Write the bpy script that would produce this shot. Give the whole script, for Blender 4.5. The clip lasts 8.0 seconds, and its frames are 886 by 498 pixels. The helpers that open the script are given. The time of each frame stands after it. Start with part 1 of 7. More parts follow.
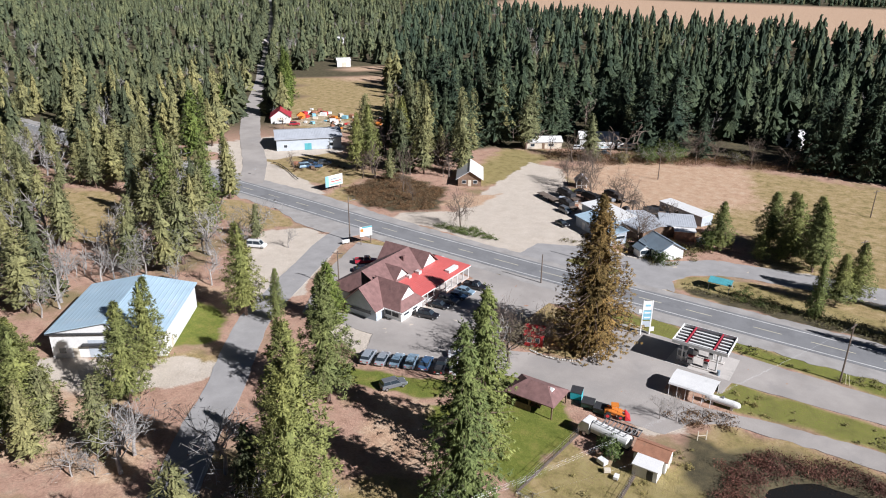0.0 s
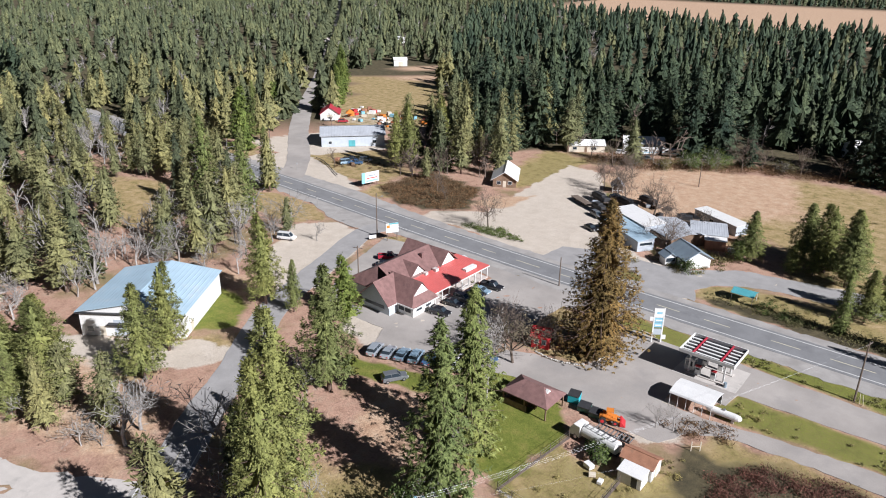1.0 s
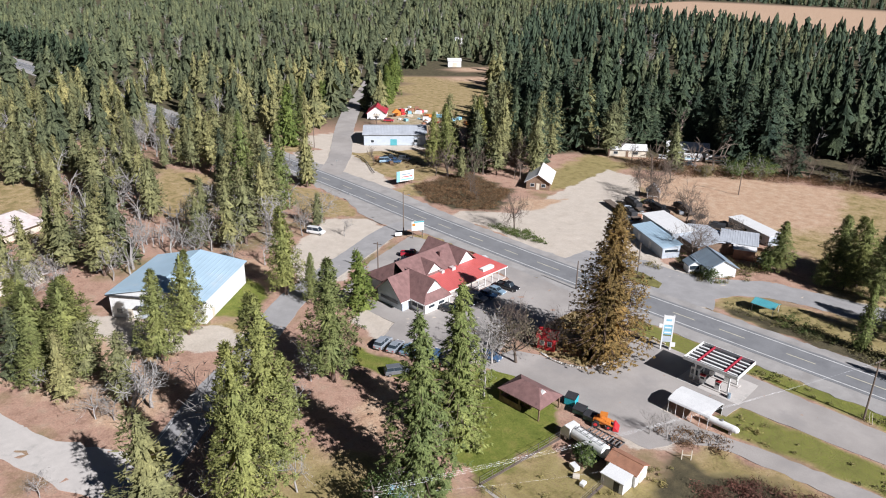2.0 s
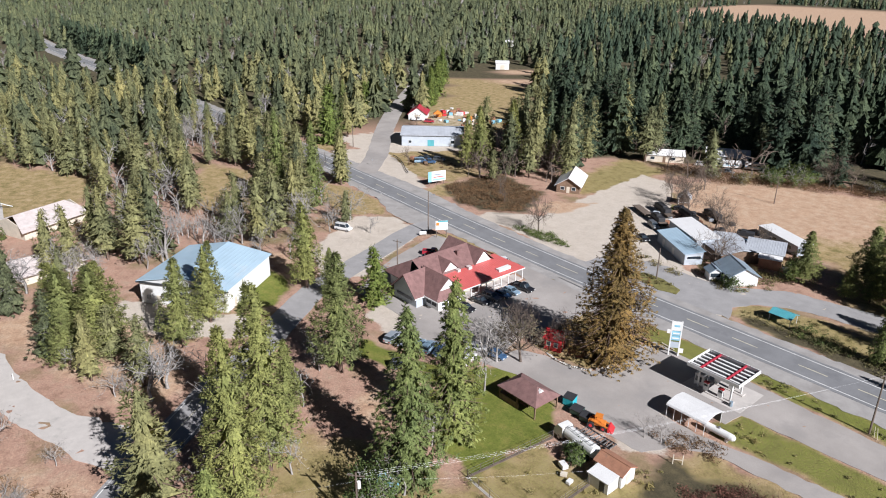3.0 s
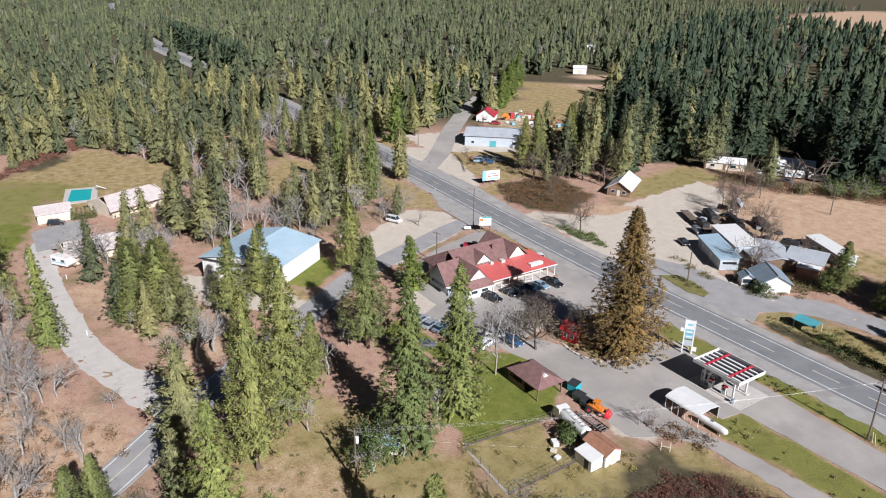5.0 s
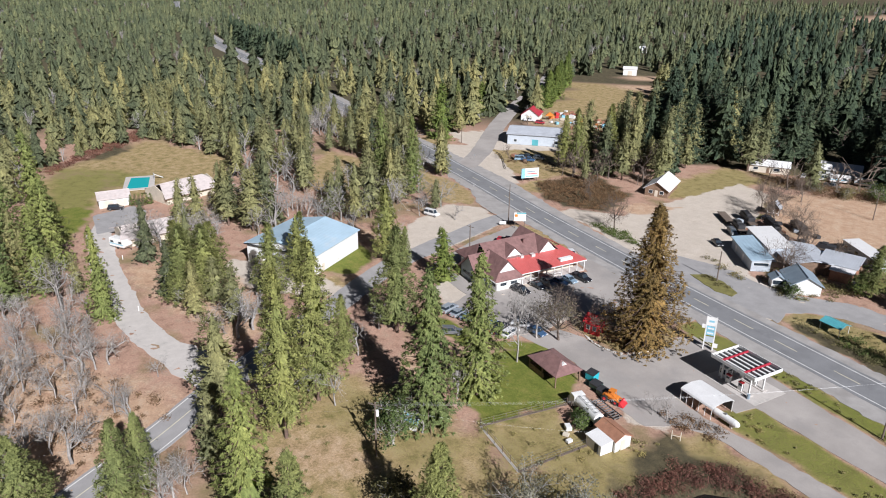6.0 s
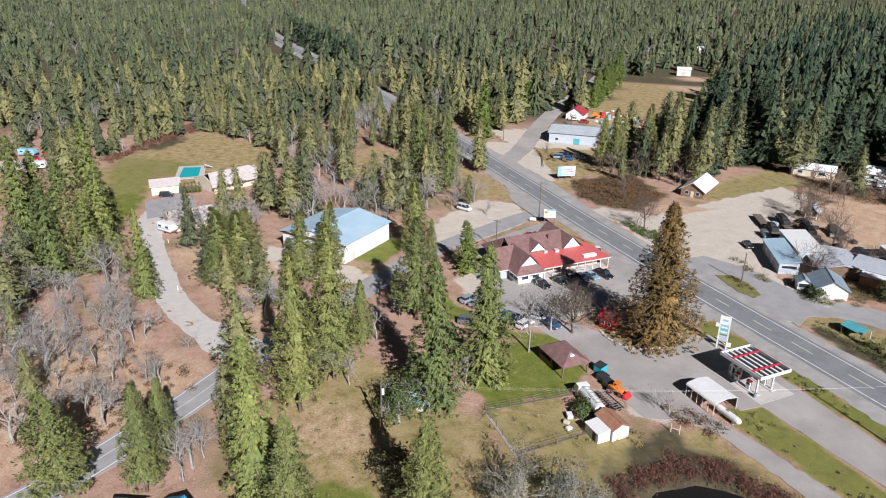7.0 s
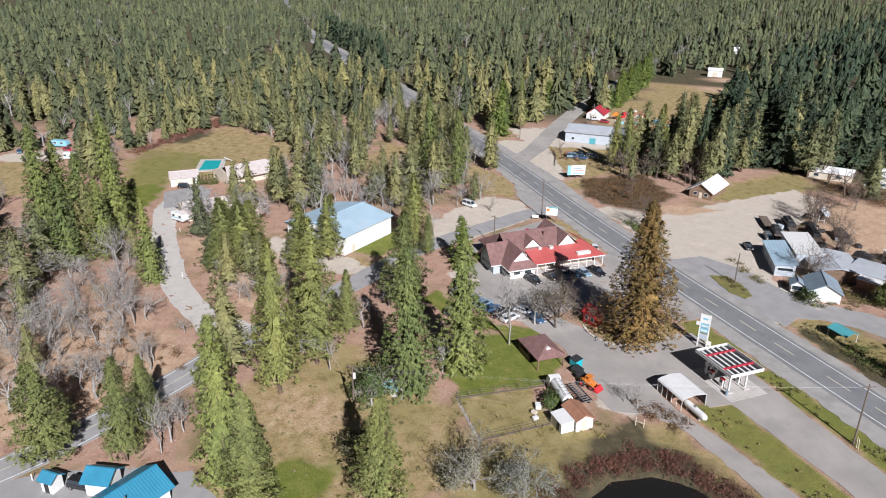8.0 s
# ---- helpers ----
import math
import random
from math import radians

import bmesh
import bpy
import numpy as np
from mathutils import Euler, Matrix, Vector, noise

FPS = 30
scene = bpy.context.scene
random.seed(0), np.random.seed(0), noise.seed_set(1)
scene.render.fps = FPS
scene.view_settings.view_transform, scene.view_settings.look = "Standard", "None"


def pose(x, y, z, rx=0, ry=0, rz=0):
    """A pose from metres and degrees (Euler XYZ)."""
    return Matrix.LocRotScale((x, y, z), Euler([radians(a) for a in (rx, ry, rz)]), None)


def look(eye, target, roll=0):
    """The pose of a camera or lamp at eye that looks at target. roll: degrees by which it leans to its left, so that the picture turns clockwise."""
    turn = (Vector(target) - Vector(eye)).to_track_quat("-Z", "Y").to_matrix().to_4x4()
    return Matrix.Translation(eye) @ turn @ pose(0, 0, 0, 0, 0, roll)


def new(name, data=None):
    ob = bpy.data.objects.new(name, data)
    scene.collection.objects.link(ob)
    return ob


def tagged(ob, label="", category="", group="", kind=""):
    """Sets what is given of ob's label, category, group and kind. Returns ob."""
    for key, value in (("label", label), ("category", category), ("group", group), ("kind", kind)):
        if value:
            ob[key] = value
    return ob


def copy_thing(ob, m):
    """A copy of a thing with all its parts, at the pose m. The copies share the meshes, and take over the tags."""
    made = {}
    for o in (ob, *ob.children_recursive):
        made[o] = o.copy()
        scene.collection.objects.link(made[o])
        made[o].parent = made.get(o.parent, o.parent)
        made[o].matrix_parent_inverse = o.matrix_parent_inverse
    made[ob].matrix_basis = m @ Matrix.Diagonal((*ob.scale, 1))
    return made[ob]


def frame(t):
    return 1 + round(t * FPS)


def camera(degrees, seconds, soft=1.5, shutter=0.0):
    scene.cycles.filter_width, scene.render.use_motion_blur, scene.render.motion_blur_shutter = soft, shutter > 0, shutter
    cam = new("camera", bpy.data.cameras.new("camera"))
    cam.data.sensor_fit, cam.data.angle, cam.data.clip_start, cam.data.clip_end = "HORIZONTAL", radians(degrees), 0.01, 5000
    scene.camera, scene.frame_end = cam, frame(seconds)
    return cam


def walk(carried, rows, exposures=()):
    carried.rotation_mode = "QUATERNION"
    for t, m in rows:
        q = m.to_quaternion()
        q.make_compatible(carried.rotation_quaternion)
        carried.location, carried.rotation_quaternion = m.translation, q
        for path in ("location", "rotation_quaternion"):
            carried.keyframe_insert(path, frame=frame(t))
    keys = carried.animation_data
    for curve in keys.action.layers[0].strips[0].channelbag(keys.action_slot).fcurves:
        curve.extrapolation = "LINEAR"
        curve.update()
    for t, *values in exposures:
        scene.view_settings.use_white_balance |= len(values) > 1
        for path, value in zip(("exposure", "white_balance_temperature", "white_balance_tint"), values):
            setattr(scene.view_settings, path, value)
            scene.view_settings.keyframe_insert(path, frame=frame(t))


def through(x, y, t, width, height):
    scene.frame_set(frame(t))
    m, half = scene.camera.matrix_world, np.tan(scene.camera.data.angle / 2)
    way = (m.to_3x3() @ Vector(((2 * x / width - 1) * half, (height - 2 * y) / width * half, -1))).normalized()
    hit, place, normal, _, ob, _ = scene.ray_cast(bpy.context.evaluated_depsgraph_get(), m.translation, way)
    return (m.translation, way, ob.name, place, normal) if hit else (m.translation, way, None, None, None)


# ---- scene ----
cam = camera(63.8, 8.0, 1.05)
METRES, EYE, TILT, LEAN, TURN = 75.2, 69.0, 0.0, 0.0, 33.7
ROWS = [
    (0.0, 0.0, 0.0, 0.0, 0.17, -22.35, -0.41),
    (0.5, 0.0678, -0.0103, 0.0024, 3.14, -22.37, -0.55),
    (1.0, 0.1346, -0.0177, 0.0048, 5.76, -22.36, -0.64),
    (1.5, 0.2044, -0.024, 0.0084, 8.54, -22.36, -0.66),
    (3.0, 0.3892, -0.0431, 0.0221, 15.89, -22.27, -0.67),
    (3.5, 0.4447, -0.0547, 0.0282, 18.15, -22.22, -0.62),
    (4.0, 0.4937, -0.0707, 0.0337, 20.03, -22.18, -0.58),
    (4.5, 0.5416, -0.0924, 0.0385, 21.63, -22.14, -0.55),
    (6.0, 0.6745, -0.1676, 0.0504, 27.81, -22.19, -0.63),
    (6.5, 0.7346, -0.1789, 0.0547, 30.43, -22.28, -0.57),
    (7.0, 0.8015, -0.1769, 0.0586, 32.74, -22.35, -0.54),
    (7.5, 0.8828, -0.1619, 0.0625, 34.66, -22.4, -0.5),
    (8.0, 0.9606, -0.138, 0.0659, 36.3, -22.46, -0.51),
]
walk(cam, [(t, pose(0, 0, EYE, TILT, LEAN, TURN) @ pose(METRES * x, METRES * y, METRES * z, 90 + pitch, roll, yaw)) for t, x, y, z, yaw, pitch, roll in ROWS], ((0.0, 0.68, 5800, 14), (8.0, 0.52, 5800, 14)))

# ---- light: a clear late-winter day, sun from +x, 34 degrees up ----
SUN_FROM = Vector((0.995, -0.05, 0.0)).normalized()
SUN_UP = radians(34)
world = bpy.data.worlds.new("sky")
scene.world = world
world.use_nodes = True
wn = world.node_tree.nodes
sky = wn.new("ShaderNodeTexSky")
sky.sky_type = "NISHITA"
sky.sun_disc = False
sky.sun_elevation = SUN_UP
sky.sun_rotation = math.atan2(SUN_FROM.x, SUN_FROM.y)
sky.air_density, sky.dust_density, sky.ozone_density = 0.5, 0.1, 1.0
wn["Background"].inputs["Strength"].default_value = 0.017
world.node_tree.links.new(sky.outputs[0], wn["Background"].inputs["Color"])
sun_data = bpy.data.lights.new("sun", "SUN")
sun_data.energy, sun_data.angle, sun_data.color = 5.0, radians(0.53), (1.0, 0.955, 0.88)
sun = new("sun", sun_data)
sun_way = SUN_FROM * math.cos(SUN_UP) + Vector((0, 0, math.sin(SUN_UP)))
sun.matrix_world = look(sun_way * 200, (0, 0, 0))

# ---- mesh tools ----
class Mesh:
    """Collects vertices and faces of one part."""

    def __init__(self):
        self.v, self.f = [], []

    def add(self, verts, faces):
        n = len(self.v)
        self.v += [tuple(p) for p in verts]
        self.f += [tuple(i + n for i in f) for f in faces]
        return self

    def box(self, x0, y0, z0, x1, y1, z1, m=None):
        c = [(x0, y0, z0), (x1, y0, z0), (x1, y1, z0), (x0, y1, z0), (x0, y0, z1), (x1, y0, z1), (x1, y1, z1), (x0, y1, z1)]
        if m is not None:
            c = [m @ Vector(p) for p in c]
        return self.add(c, [(3, 2, 1, 0), (4, 5, 6, 7), (0, 1, 5, 4), (1, 2, 6, 5), (2, 3, 7, 6), (3, 0, 4, 7)])

    def tube(self, p0, p1, r0, r1=None, n=8, caps=True):
        r1 = r0 if r1 is None else r1
        p0, p1 = Vector(p0), Vector(p1)
        d = (p1 - p0).normalized()
        u = d.orthogonal().normalized()
        w = d.cross(u)
        ring = [u * math.cos(6.2832 * i / n) + w * math.sin(6.2832 * i / n) for i in range(n)]
        verts = [p0 + q * r0 for q in ring] + [p1 + q * r1 for q in ring]
        faces = [(i, (i + 1) % n, n + (i + 1) % n, n + i) for i in range(n)]
        if caps:
            faces += [tuple(range(n))[::-1], tuple(range(n, 2 * n))]
        return self.add(verts, faces)

    def pipe(self, points, r, n=4):
        """One tube through all the points."""
        rings = []
        for i, p in enumerate(points):
            d = (points[min(i + 1, len(points) - 1)] - points[max(i - 1, 0)]).normalized()
            u = d.cross(Vector((0, 0, 1))).normalized()
            w = d.cross(u)
            rings += [p + (u * math.cos(6.2832 * k / n) + w * math.sin(6.2832 * k / n)) * r for k in range(n)]
        return self.add(rings, [(i * n + k, i * n + (k + 1) % n, (i + 1) * n + (k + 1) % n, (i + 1) * n + k) for i in range(len(points) - 1) for k in range(n)])

    def slab(self, corners, thick):
        """A plate: corners in order seen from above, thick downwards."""
        n = len(corners)
        top = [Vector(c) for c in corners]
        low = [c - Vector((0, 0, thick)) for c in top]
        faces = [tuple(range(n)), tuple(range(2 * n - 1, n - 1, -1))]
        faces += [((i + 1) % n, i, n + i, n + (i + 1) % n) for i in range(n)]
        return self.add(top + low, faces)

    def prism(self, outline, axis, a, b):
        """An outline of pairs swept along an axis ('x', 'y' or 'z') from a to b."""
        put = {"x": lambda p, s: (s, p[0], p[1]), "y": lambda p, s: (p[0], s, p[1]), "z": lambda p, s: (p[0], p[1], s)}[axis]
        n = len(outline)
        verts = [put(p, a) for p in outline] + [put(p, b) for p in outline]
        faces = [tuple(range(n))[::-1], tuple(range(n, 2 * n))] + [(i, (i + 1) % n, n + (i + 1) % n, n + i) for i in range(n)]
        return self.add(verts, faces)

    def data(self, name):
        me = bpy.data.meshes.new(name)
        me.from_pydata(self.v, [], self.f)
        bm = bmesh.new()
        bm.from_mesh(me)
        bmesh.ops.recalc_face_normals(bm, faces=bm.faces)
        bm.to_mesh(me)
        bm.free()
        return me


def array_mesh(name, verts, quads):
    """A mesh from arrays: verts (n, 3), quads (m, 4)."""
    me = bpy.data.meshes.new(name)
    me.vertices.add(len(verts))
    me.vertices.foreach_set("co", np.ascontiguousarray(verts, dtype=np.float32).ravel())
    me.loops.add(quads.size)
    me.loops.foreach_set("vertex_index", np.ascontiguousarray(quads, dtype=np.int32).ravel())
    me.polygons.add(len(quads))
    me.polygons.foreach_set("loop_start", np.arange(0, quads.size, quads.shape[1], dtype=np.int32))
    me.update(calc_edges=True)
    return me


def part(name, mesh, material, parent, label="", bevel=0.0):
    me = mesh.data(name) if isinstance(mesh, Mesh) else mesh
    if material is not None and not me.materials:
        me.materials.append(material)
    ob = new(name, me)
    ob.parent = parent
    if bevel:
        mod = ob.modifiers.new("bevel", "BEVEL")
        mod.width, mod.segments, mod.limit_method = bevel, 2, "ANGLE"
    if label:
        ob["label"] = label
    return ob


def thing(name, label, category, x, y, turn=0.0, z=0.0, group="", kind=""):
    ob = new(name)
    ob.empty_display_size = 0.5
    ob.matrix_basis = pose(x, y, z, 0, 0, turn)
    return tagged(ob, label, category, group, kind)


# ---- materials ----
def nodes_of(name):
    m = bpy.data.materials.new(name)
    m.use_nodes = True
    nt = m.node_tree
    return m, nt.nodes, nt.links, nt.nodes["Principled BSDF"]


def ramp(nodes, links, source, stops):
    r = nodes.new("ShaderNodeValToRGB")
    links.new(source, r.inputs[0])
    while len(r.color_ramp.elements) < len(stops):
        r.color_ramp.elements.new(0.5)
    for e, (at, c) in zip(r.color_ramp.elements, stops):
        e.position, e.color = at, (*c, 1)
    return r.outputs[0]


def noise_of(nodes, links, coords, scale, detail=4.0, rough=0.6):
    n = nodes.new("ShaderNodeTexNoise")
    n.inputs["Scale"].default_value, n.inputs["Detail"].default_value, n.inputs["Roughness"].default_value = scale, detail, rough
    links.new(coords, n.inputs["Vector"])
    return n.outputs[0]


def mix_of(nodes, links, a, b, fac, mode="MIX"):
    n = nodes.new("ShaderNodeMix")
    n.data_type, n.blend_type = "RGBA", mode
    for sock, val in ((n.inputs[6], a), (n.inputs[7], b), (n.inputs[0], fac)):
        if isinstance(val, (tuple, list)):
            sock.default_value = (*val, 1) if len(val) == 3 else val
        elif isinstance(val, (int, float)):
            sock.default_value = val
        else:
            links.new(val, sock)
    return n.outputs[2]


def surface(name, c, vary=0.25, scale=2.0, fine=18.0, rough=0.75, metal=0.0, bump=0.3, stain=None, stain_at=0.62, random_tint=0.0):
    """A weathered surface: a base colour varied at two scales, a stain colour in patches and a fine bump."""
    m, nodes, links, bsdf = nodes_of(name)
    co = nodes.new("ShaderNodeTexCoord").outputs["Object"]
    big, small = noise_of(nodes, links, co, scale), noise_of(nodes, links, co, fine, 6.0, 0.7)
    lo, hi = [tuple(min(1, k * f) for k in c) for f in (1 - vary, 1 + vary)]
    col = ramp(nodes, links, big, [(0.3, lo), (0.7, hi)])
    tone = ramp(nodes, links, small, [(0.25, (0.72, 0.72, 0.72)), (0.75, (1.2, 1.2, 1.2))])
    col = mix_of(nodes, links, col, tone, 0.55, "MULTIPLY")
    if stain:
        patch = noise_of(nodes, links, co, scale * 0.6, 8.0, 0.7)
        fac = ramp(nodes, links, patch, [(stain_at - 0.06, (0, 0, 0)), (stain_at + 0.08, (1, 1, 1))])
        col = mix_of(nodes, links, col, stain, fac)
    if random_tint:
        info = nodes.new("ShaderNodeObjectInfo").outputs["Random"]
        col = mix_of(nodes, links, col, ramp(nodes, links, info, [(0, (1 - random_tint,) * 3), (1, (1 + random_tint,) * 3)]), 1.0, "MULTIPLY")
    links.new(col, bsdf.inputs["Base Color"])
    bsdf.inputs["Roughness"].default_value, bsdf.inputs["Metallic"].default_value = rough, metal
    if bump:
        b = nodes.new("ShaderNodeBump")
        b.inputs["Strength"].default_value, b.inputs["Distance"].default_value = bump, 0.05
        links.new(small, b.inputs["Height"])
        links.new(b.outputs[0], bsdf.inputs["Normal"])
    return m


def ribbed(name, c, axis="x", pitch=0.4, **kw):
    """Ribbed sheet metal: a surface with standing ribs across one axis."""
    m = surface(name, c, **kw)
    nodes, links = m.node_tree.nodes, m.node_tree.links
    bsdf = nodes["Principled BSDF"]
    w = nodes.new("ShaderNodeTexWave")
    w.bands_direction = axis.upper()
    w.inputs["Scale"].default_value = 0.314 / pitch
    links.new(nodes.new("ShaderNodeTexCoord").outputs["Object"], w.inputs["Vector"])
    edge = ramp(nodes, links, w.outputs["Fac"], [(0.8, (0, 0, 0)), (0.95, (1, 1, 1))])
    b = nodes.new("ShaderNodeBump")
    b.inputs["Strength"].default_value, b.inputs["Distance"].default_value = 0.6, 0.06
    links.new(edge, b.inputs["Height"])
    links.new(b.outputs[0], bsdf.inputs["Normal"])
    return m


def foliage(name, dark, light, tint=0.22, through=0.06, grain=0.25):
    """Needles or leaves: each small island its own tone, each stretch of wood its own tint."""
    m, nodes, links, bsdf = nodes_of(name)
    isl = nodes.new("ShaderNodeNewGeometry").outputs["Random Per Island"]
    col = ramp(nodes, links, isl, [(0.0, dark), (1.0, light)])
    co = nodes.new("ShaderNodeNewGeometry").outputs["Position"]
    n = noise_of(nodes, links, co, 0.11, 2.0)
    col = mix_of(nodes, links, col, ramp(nodes, links, n, [(0.3, (1 - tint, 1 - tint * 0.7, 1 - tint * 0.5)), (0.7, (1 + tint, 1 + tint * 0.85, 1 + tint * 0.5))]), 1.0, "MULTIPLY")
    tuft = noise_of(nodes, links, co, 1.5, 5.0, 0.75)
    col = mix_of(nodes, links, col, ramp(nodes, links, tuft, [(0.36, (1 - grain * 1.15,) * 3), (0.5, (1.0,) * 3), (0.64, (1 + grain * 0.9, 1 + grain * 0.85, 1 + grain * 0.7))]), 1.0, "MULTIPLY")
    info = nodes.new("ShaderNodeObjectInfo").outputs["Random"]
    col = mix_of(nodes, links, col, ramp(nodes, links, info, [(0, (0.8, 0.83, 0.86)), (1, (1.18, 1.12, 1.02))]), 1.0, "MULTIPLY")
    own = nodes.new("ShaderNodeAttribute")
    own.attribute_name = "tree_tint"
    half = nodes.new("ShaderNodeMath")
    half.operation = "MULTIPLY_ADD"
    half.inputs[1].default_value = half.inputs[2].default_value = 0.5
    links.new(own.outputs["Fac"], half.inputs[0])
    col = mix_of(nodes, links, col, ramp(nodes, links, half.outputs[0], [(0, (0.74, 0.78, 0.82)), (0.5, (0.97, 0.98, 0.99)), (1, (1.12, 1.1, 1.06))]), 1.0, "MULTIPLY")
    links.new(col, bsdf.inputs["Base Color"])
    bsdf.inputs["Roughness"].default_value = 0.7
    bsdf.inputs["Specular IOR Level"].default_value = 0.12
    b = nodes.new("ShaderNodeBump")
    b.inputs["Strength"].default_value, b.inputs["Distance"].default_value = min(1.0, grain * 1.6), 0.5
    links.new(tuft, b.inputs["Height"])
    links.new(b.outputs[0], bsdf.inputs["Normal"])
    tr = nodes.new("ShaderNodeBsdfTranslucent")
    links.new(col, tr.inputs["Color"])
    mx = nodes.new("ShaderNodeMixShader")
    mx.inputs[0].default_value = through
    links.new(bsdf.outputs[0], mx.inputs[1])
    links.new(tr.outputs[0], mx.inputs[2])
    links.new(mx.outputs[0], nodes["Material Output"].inputs["Surface"])
    return m


def plain_glass(name, c=(0.03, 0.04, 0.05)):
    m, nodes, links, bsdf = nodes_of(name)
    bsdf.inputs["Base Color"].default_value = (*c, 1)
    bsdf.inputs["Roughness"].default_value = 0.06
    bsdf.inputs["Specular IOR Level"].default_value = 0.8
    return m


def paint(name, c, rough=0.35, coat=0.6, metal=0.0):
    m, nodes, links, bsdf = nodes_of(name)
    co = nodes.new("ShaderNodeTexCoord").outputs["Object"]
    n = noise_of(nodes, links, co, 3.0)
    links.new(ramp(nodes, links, n, [(0.3, tuple(k * 0.88 for k in c)), (0.7, tuple(min(1, k * 1.06) for k in c))]), bsdf.inputs["Base Color"])
    bsdf.inputs["Roughness"].default_value, bsdf.inputs["Metallic"].default_value = rough, metal
    bsdf.inputs["Coat Weight"].default_value = coat
    return m


GRASS = surface("verge_grass", (0.17, 0.155, 0.045), 0.3, 0.8, 6.0, 0.95, bump=0.6, stain=(0.26, 0.2, 0.09))
ASPHALT = surface("asphalt", (0.205, 0.205, 0.208), 0.12, 0.25, 7.0, 0.85, bump=0.15, stain=(0.155, 0.155, 0.16), stain_at=0.6)
LOT = surface("worn_lot_asphalt", (0.35, 0.318, 0.29), 0.17, 0.1, 5.0, 0.9, bump=0.15, stain=(0.29, 0.268, 0.25), stain_at=0.58)
SHOULDER = surface("gravel_shoulder", (0.335, 0.315, 0.295), 0.16, 0.3, 6.0, 0.95, bump=0.4, stain=(0.27, 0.25, 0.23))
CONCRETE = surface("concrete", (0.51, 0.47, 0.43), 0.08, 0.5, 9.0, 0.9, bump=0.1, stain=(0.36, 0.34, 0.31))
LANE = surface("lane_asphalt", (0.315, 0.302, 0.293), 0.12, 0.3, 7.0, 0.9, bump=0.15, stain=(0.29, 0.28, 0.27))
LINE = surface("road_paint", (0.72, 0.71, 0.68), 0.1, 1.5, 9.0, 0.7, bump=0.0, stain=(0.4, 0.4, 0.4))
YELLOW = surface("yellow_road_paint", (0.62, 0.57, 0.42), 0.15, 1.5, 9.0, 0.7, bump=0.0, stain=(0.35, 0.33, 0.28))
WHITE = surface("white_paint", (0.74, 0.73, 0.7), 0.06, 0.8, 8.0, 0.6, bump=0.1, stain=(0.6, 0.58, 0.54))
CREAM = surface("cream_siding", (0.62, 0.55, 0.44), 0.1, 0.8, 8.0, 0.7, bump=0.15)
GREYWALL = surface("pale_blue_grey_siding", (0.46, 0.5, 0.54), 0.08, 0.7, 8.0, 0.6, bump=0.1)
WOOD = surface("weathered_wood", (0.2, 0.13, 0.085), 0.3, 1.5, 14.0, 0.85, random_tint=0.12)
POLE = surface("pole_wood", (0.15, 0.115, 0.09), 0.25, 1.0, 14.0, 0.9)
BARK = surface("bark", (0.15, 0.10, 0.075), 0.35, 1.2, 7.0, 0.95, bump=0.8)
DARKOAK = surface("dark_oak_bark", (0.15, 0.115, 0.09), 0.3, 1.5, 5.0, 0.95, bump=0.5, random_tint=0.15)
OAKBARK = surface("lichen_bark", (0.35, 0.325, 0.30), 0.3, 1.5, 5.0, 0.95, bump=0.5, random_tint=0.2)
MIDOAK = surface("grey_oak_bark", (0.27, 0.25, 0.23), 0.3, 1.5, 5.0, 0.95, bump=0.5)
SHINGLE = surface("brown_shingles", (0.2, 0.11, 0.10), 0.22, 0.9, 12.0, 0.9, bump=0.4, stain=(0.12, 0.07, 0.065))
SHINGLE_RED = ribbed("red_sheet_roof", (0.5, 0.11, 0.10), "y", 0.6, vary=0.08, scale=0.4, rough=0.5, bump=0.1, stain=(0.45, 0.09, 0.07))
TINROOF = ribbed("pale_blue_sheet_roof", (0.40, 0.53, 0.62), "y", 0.9, vary=0.08, scale=0.2, rough=0.45, bump=0.1, stain=(0.5, 0.56, 0.6))
GREYTIN = ribbed("grey_sheet_roof", (0.45, 0.47, 0.5), "x", 0.6, vary=0.1, scale=0.3, rough=0.5, stain=(0.36, 0.37, 0.39))
DARKTIN = ribbed("blue_grey_roof", (0.25, 0.31, 0.36), "x", 0.6, vary=0.15, scale=0.4, rough=0.5, stain=(0.3, 0.3, 0.3))
WHITEROOF = surface("white_roof_coating", (0.72, 0.71, 0.69), 0.05, 0.5, 6.0, 0.6, bump=0.05, stain=(0.62, 0.59, 0.54), stain_at=0.64)
BLUEROOF = ribbed("bright_blue_sheet_roof", (0.045, 0.23, 0.35), "x", 0.45, vary=0.1, scale=0.4, rough=0.4)
TEAL = ribbed("teal_sheet_roof", (0.1, 0.36, 0.40), "x", 0.5, vary=0.1, scale=0.5, rough=0.45)
REDROOF = ribbed("dark_red_sheet_roof", (0.38, 0.03, 0.05), "x", 0.5, vary=0.12, scale=0.4, rough=0.5)
TANROOF = surface("tan_shingles", (0.56, 0.49, 0.46), 0.12, 0.8, 10.0, 0.9, stain=(0.44, 0.36, 0.31))
RUSTROOF = surface("red_brown_roofing", (0.33, 0.16, 0.095), 0.2, 0.9, 10.0, 0.9, stain=(0.25, 0.15, 0.1))
GLASS = plain_glass("dark_glass")
RUBBER = surface("tyre_rubber", (0.025, 0.025, 0.025), 0.2, 4.0, 30.0, 0.85)
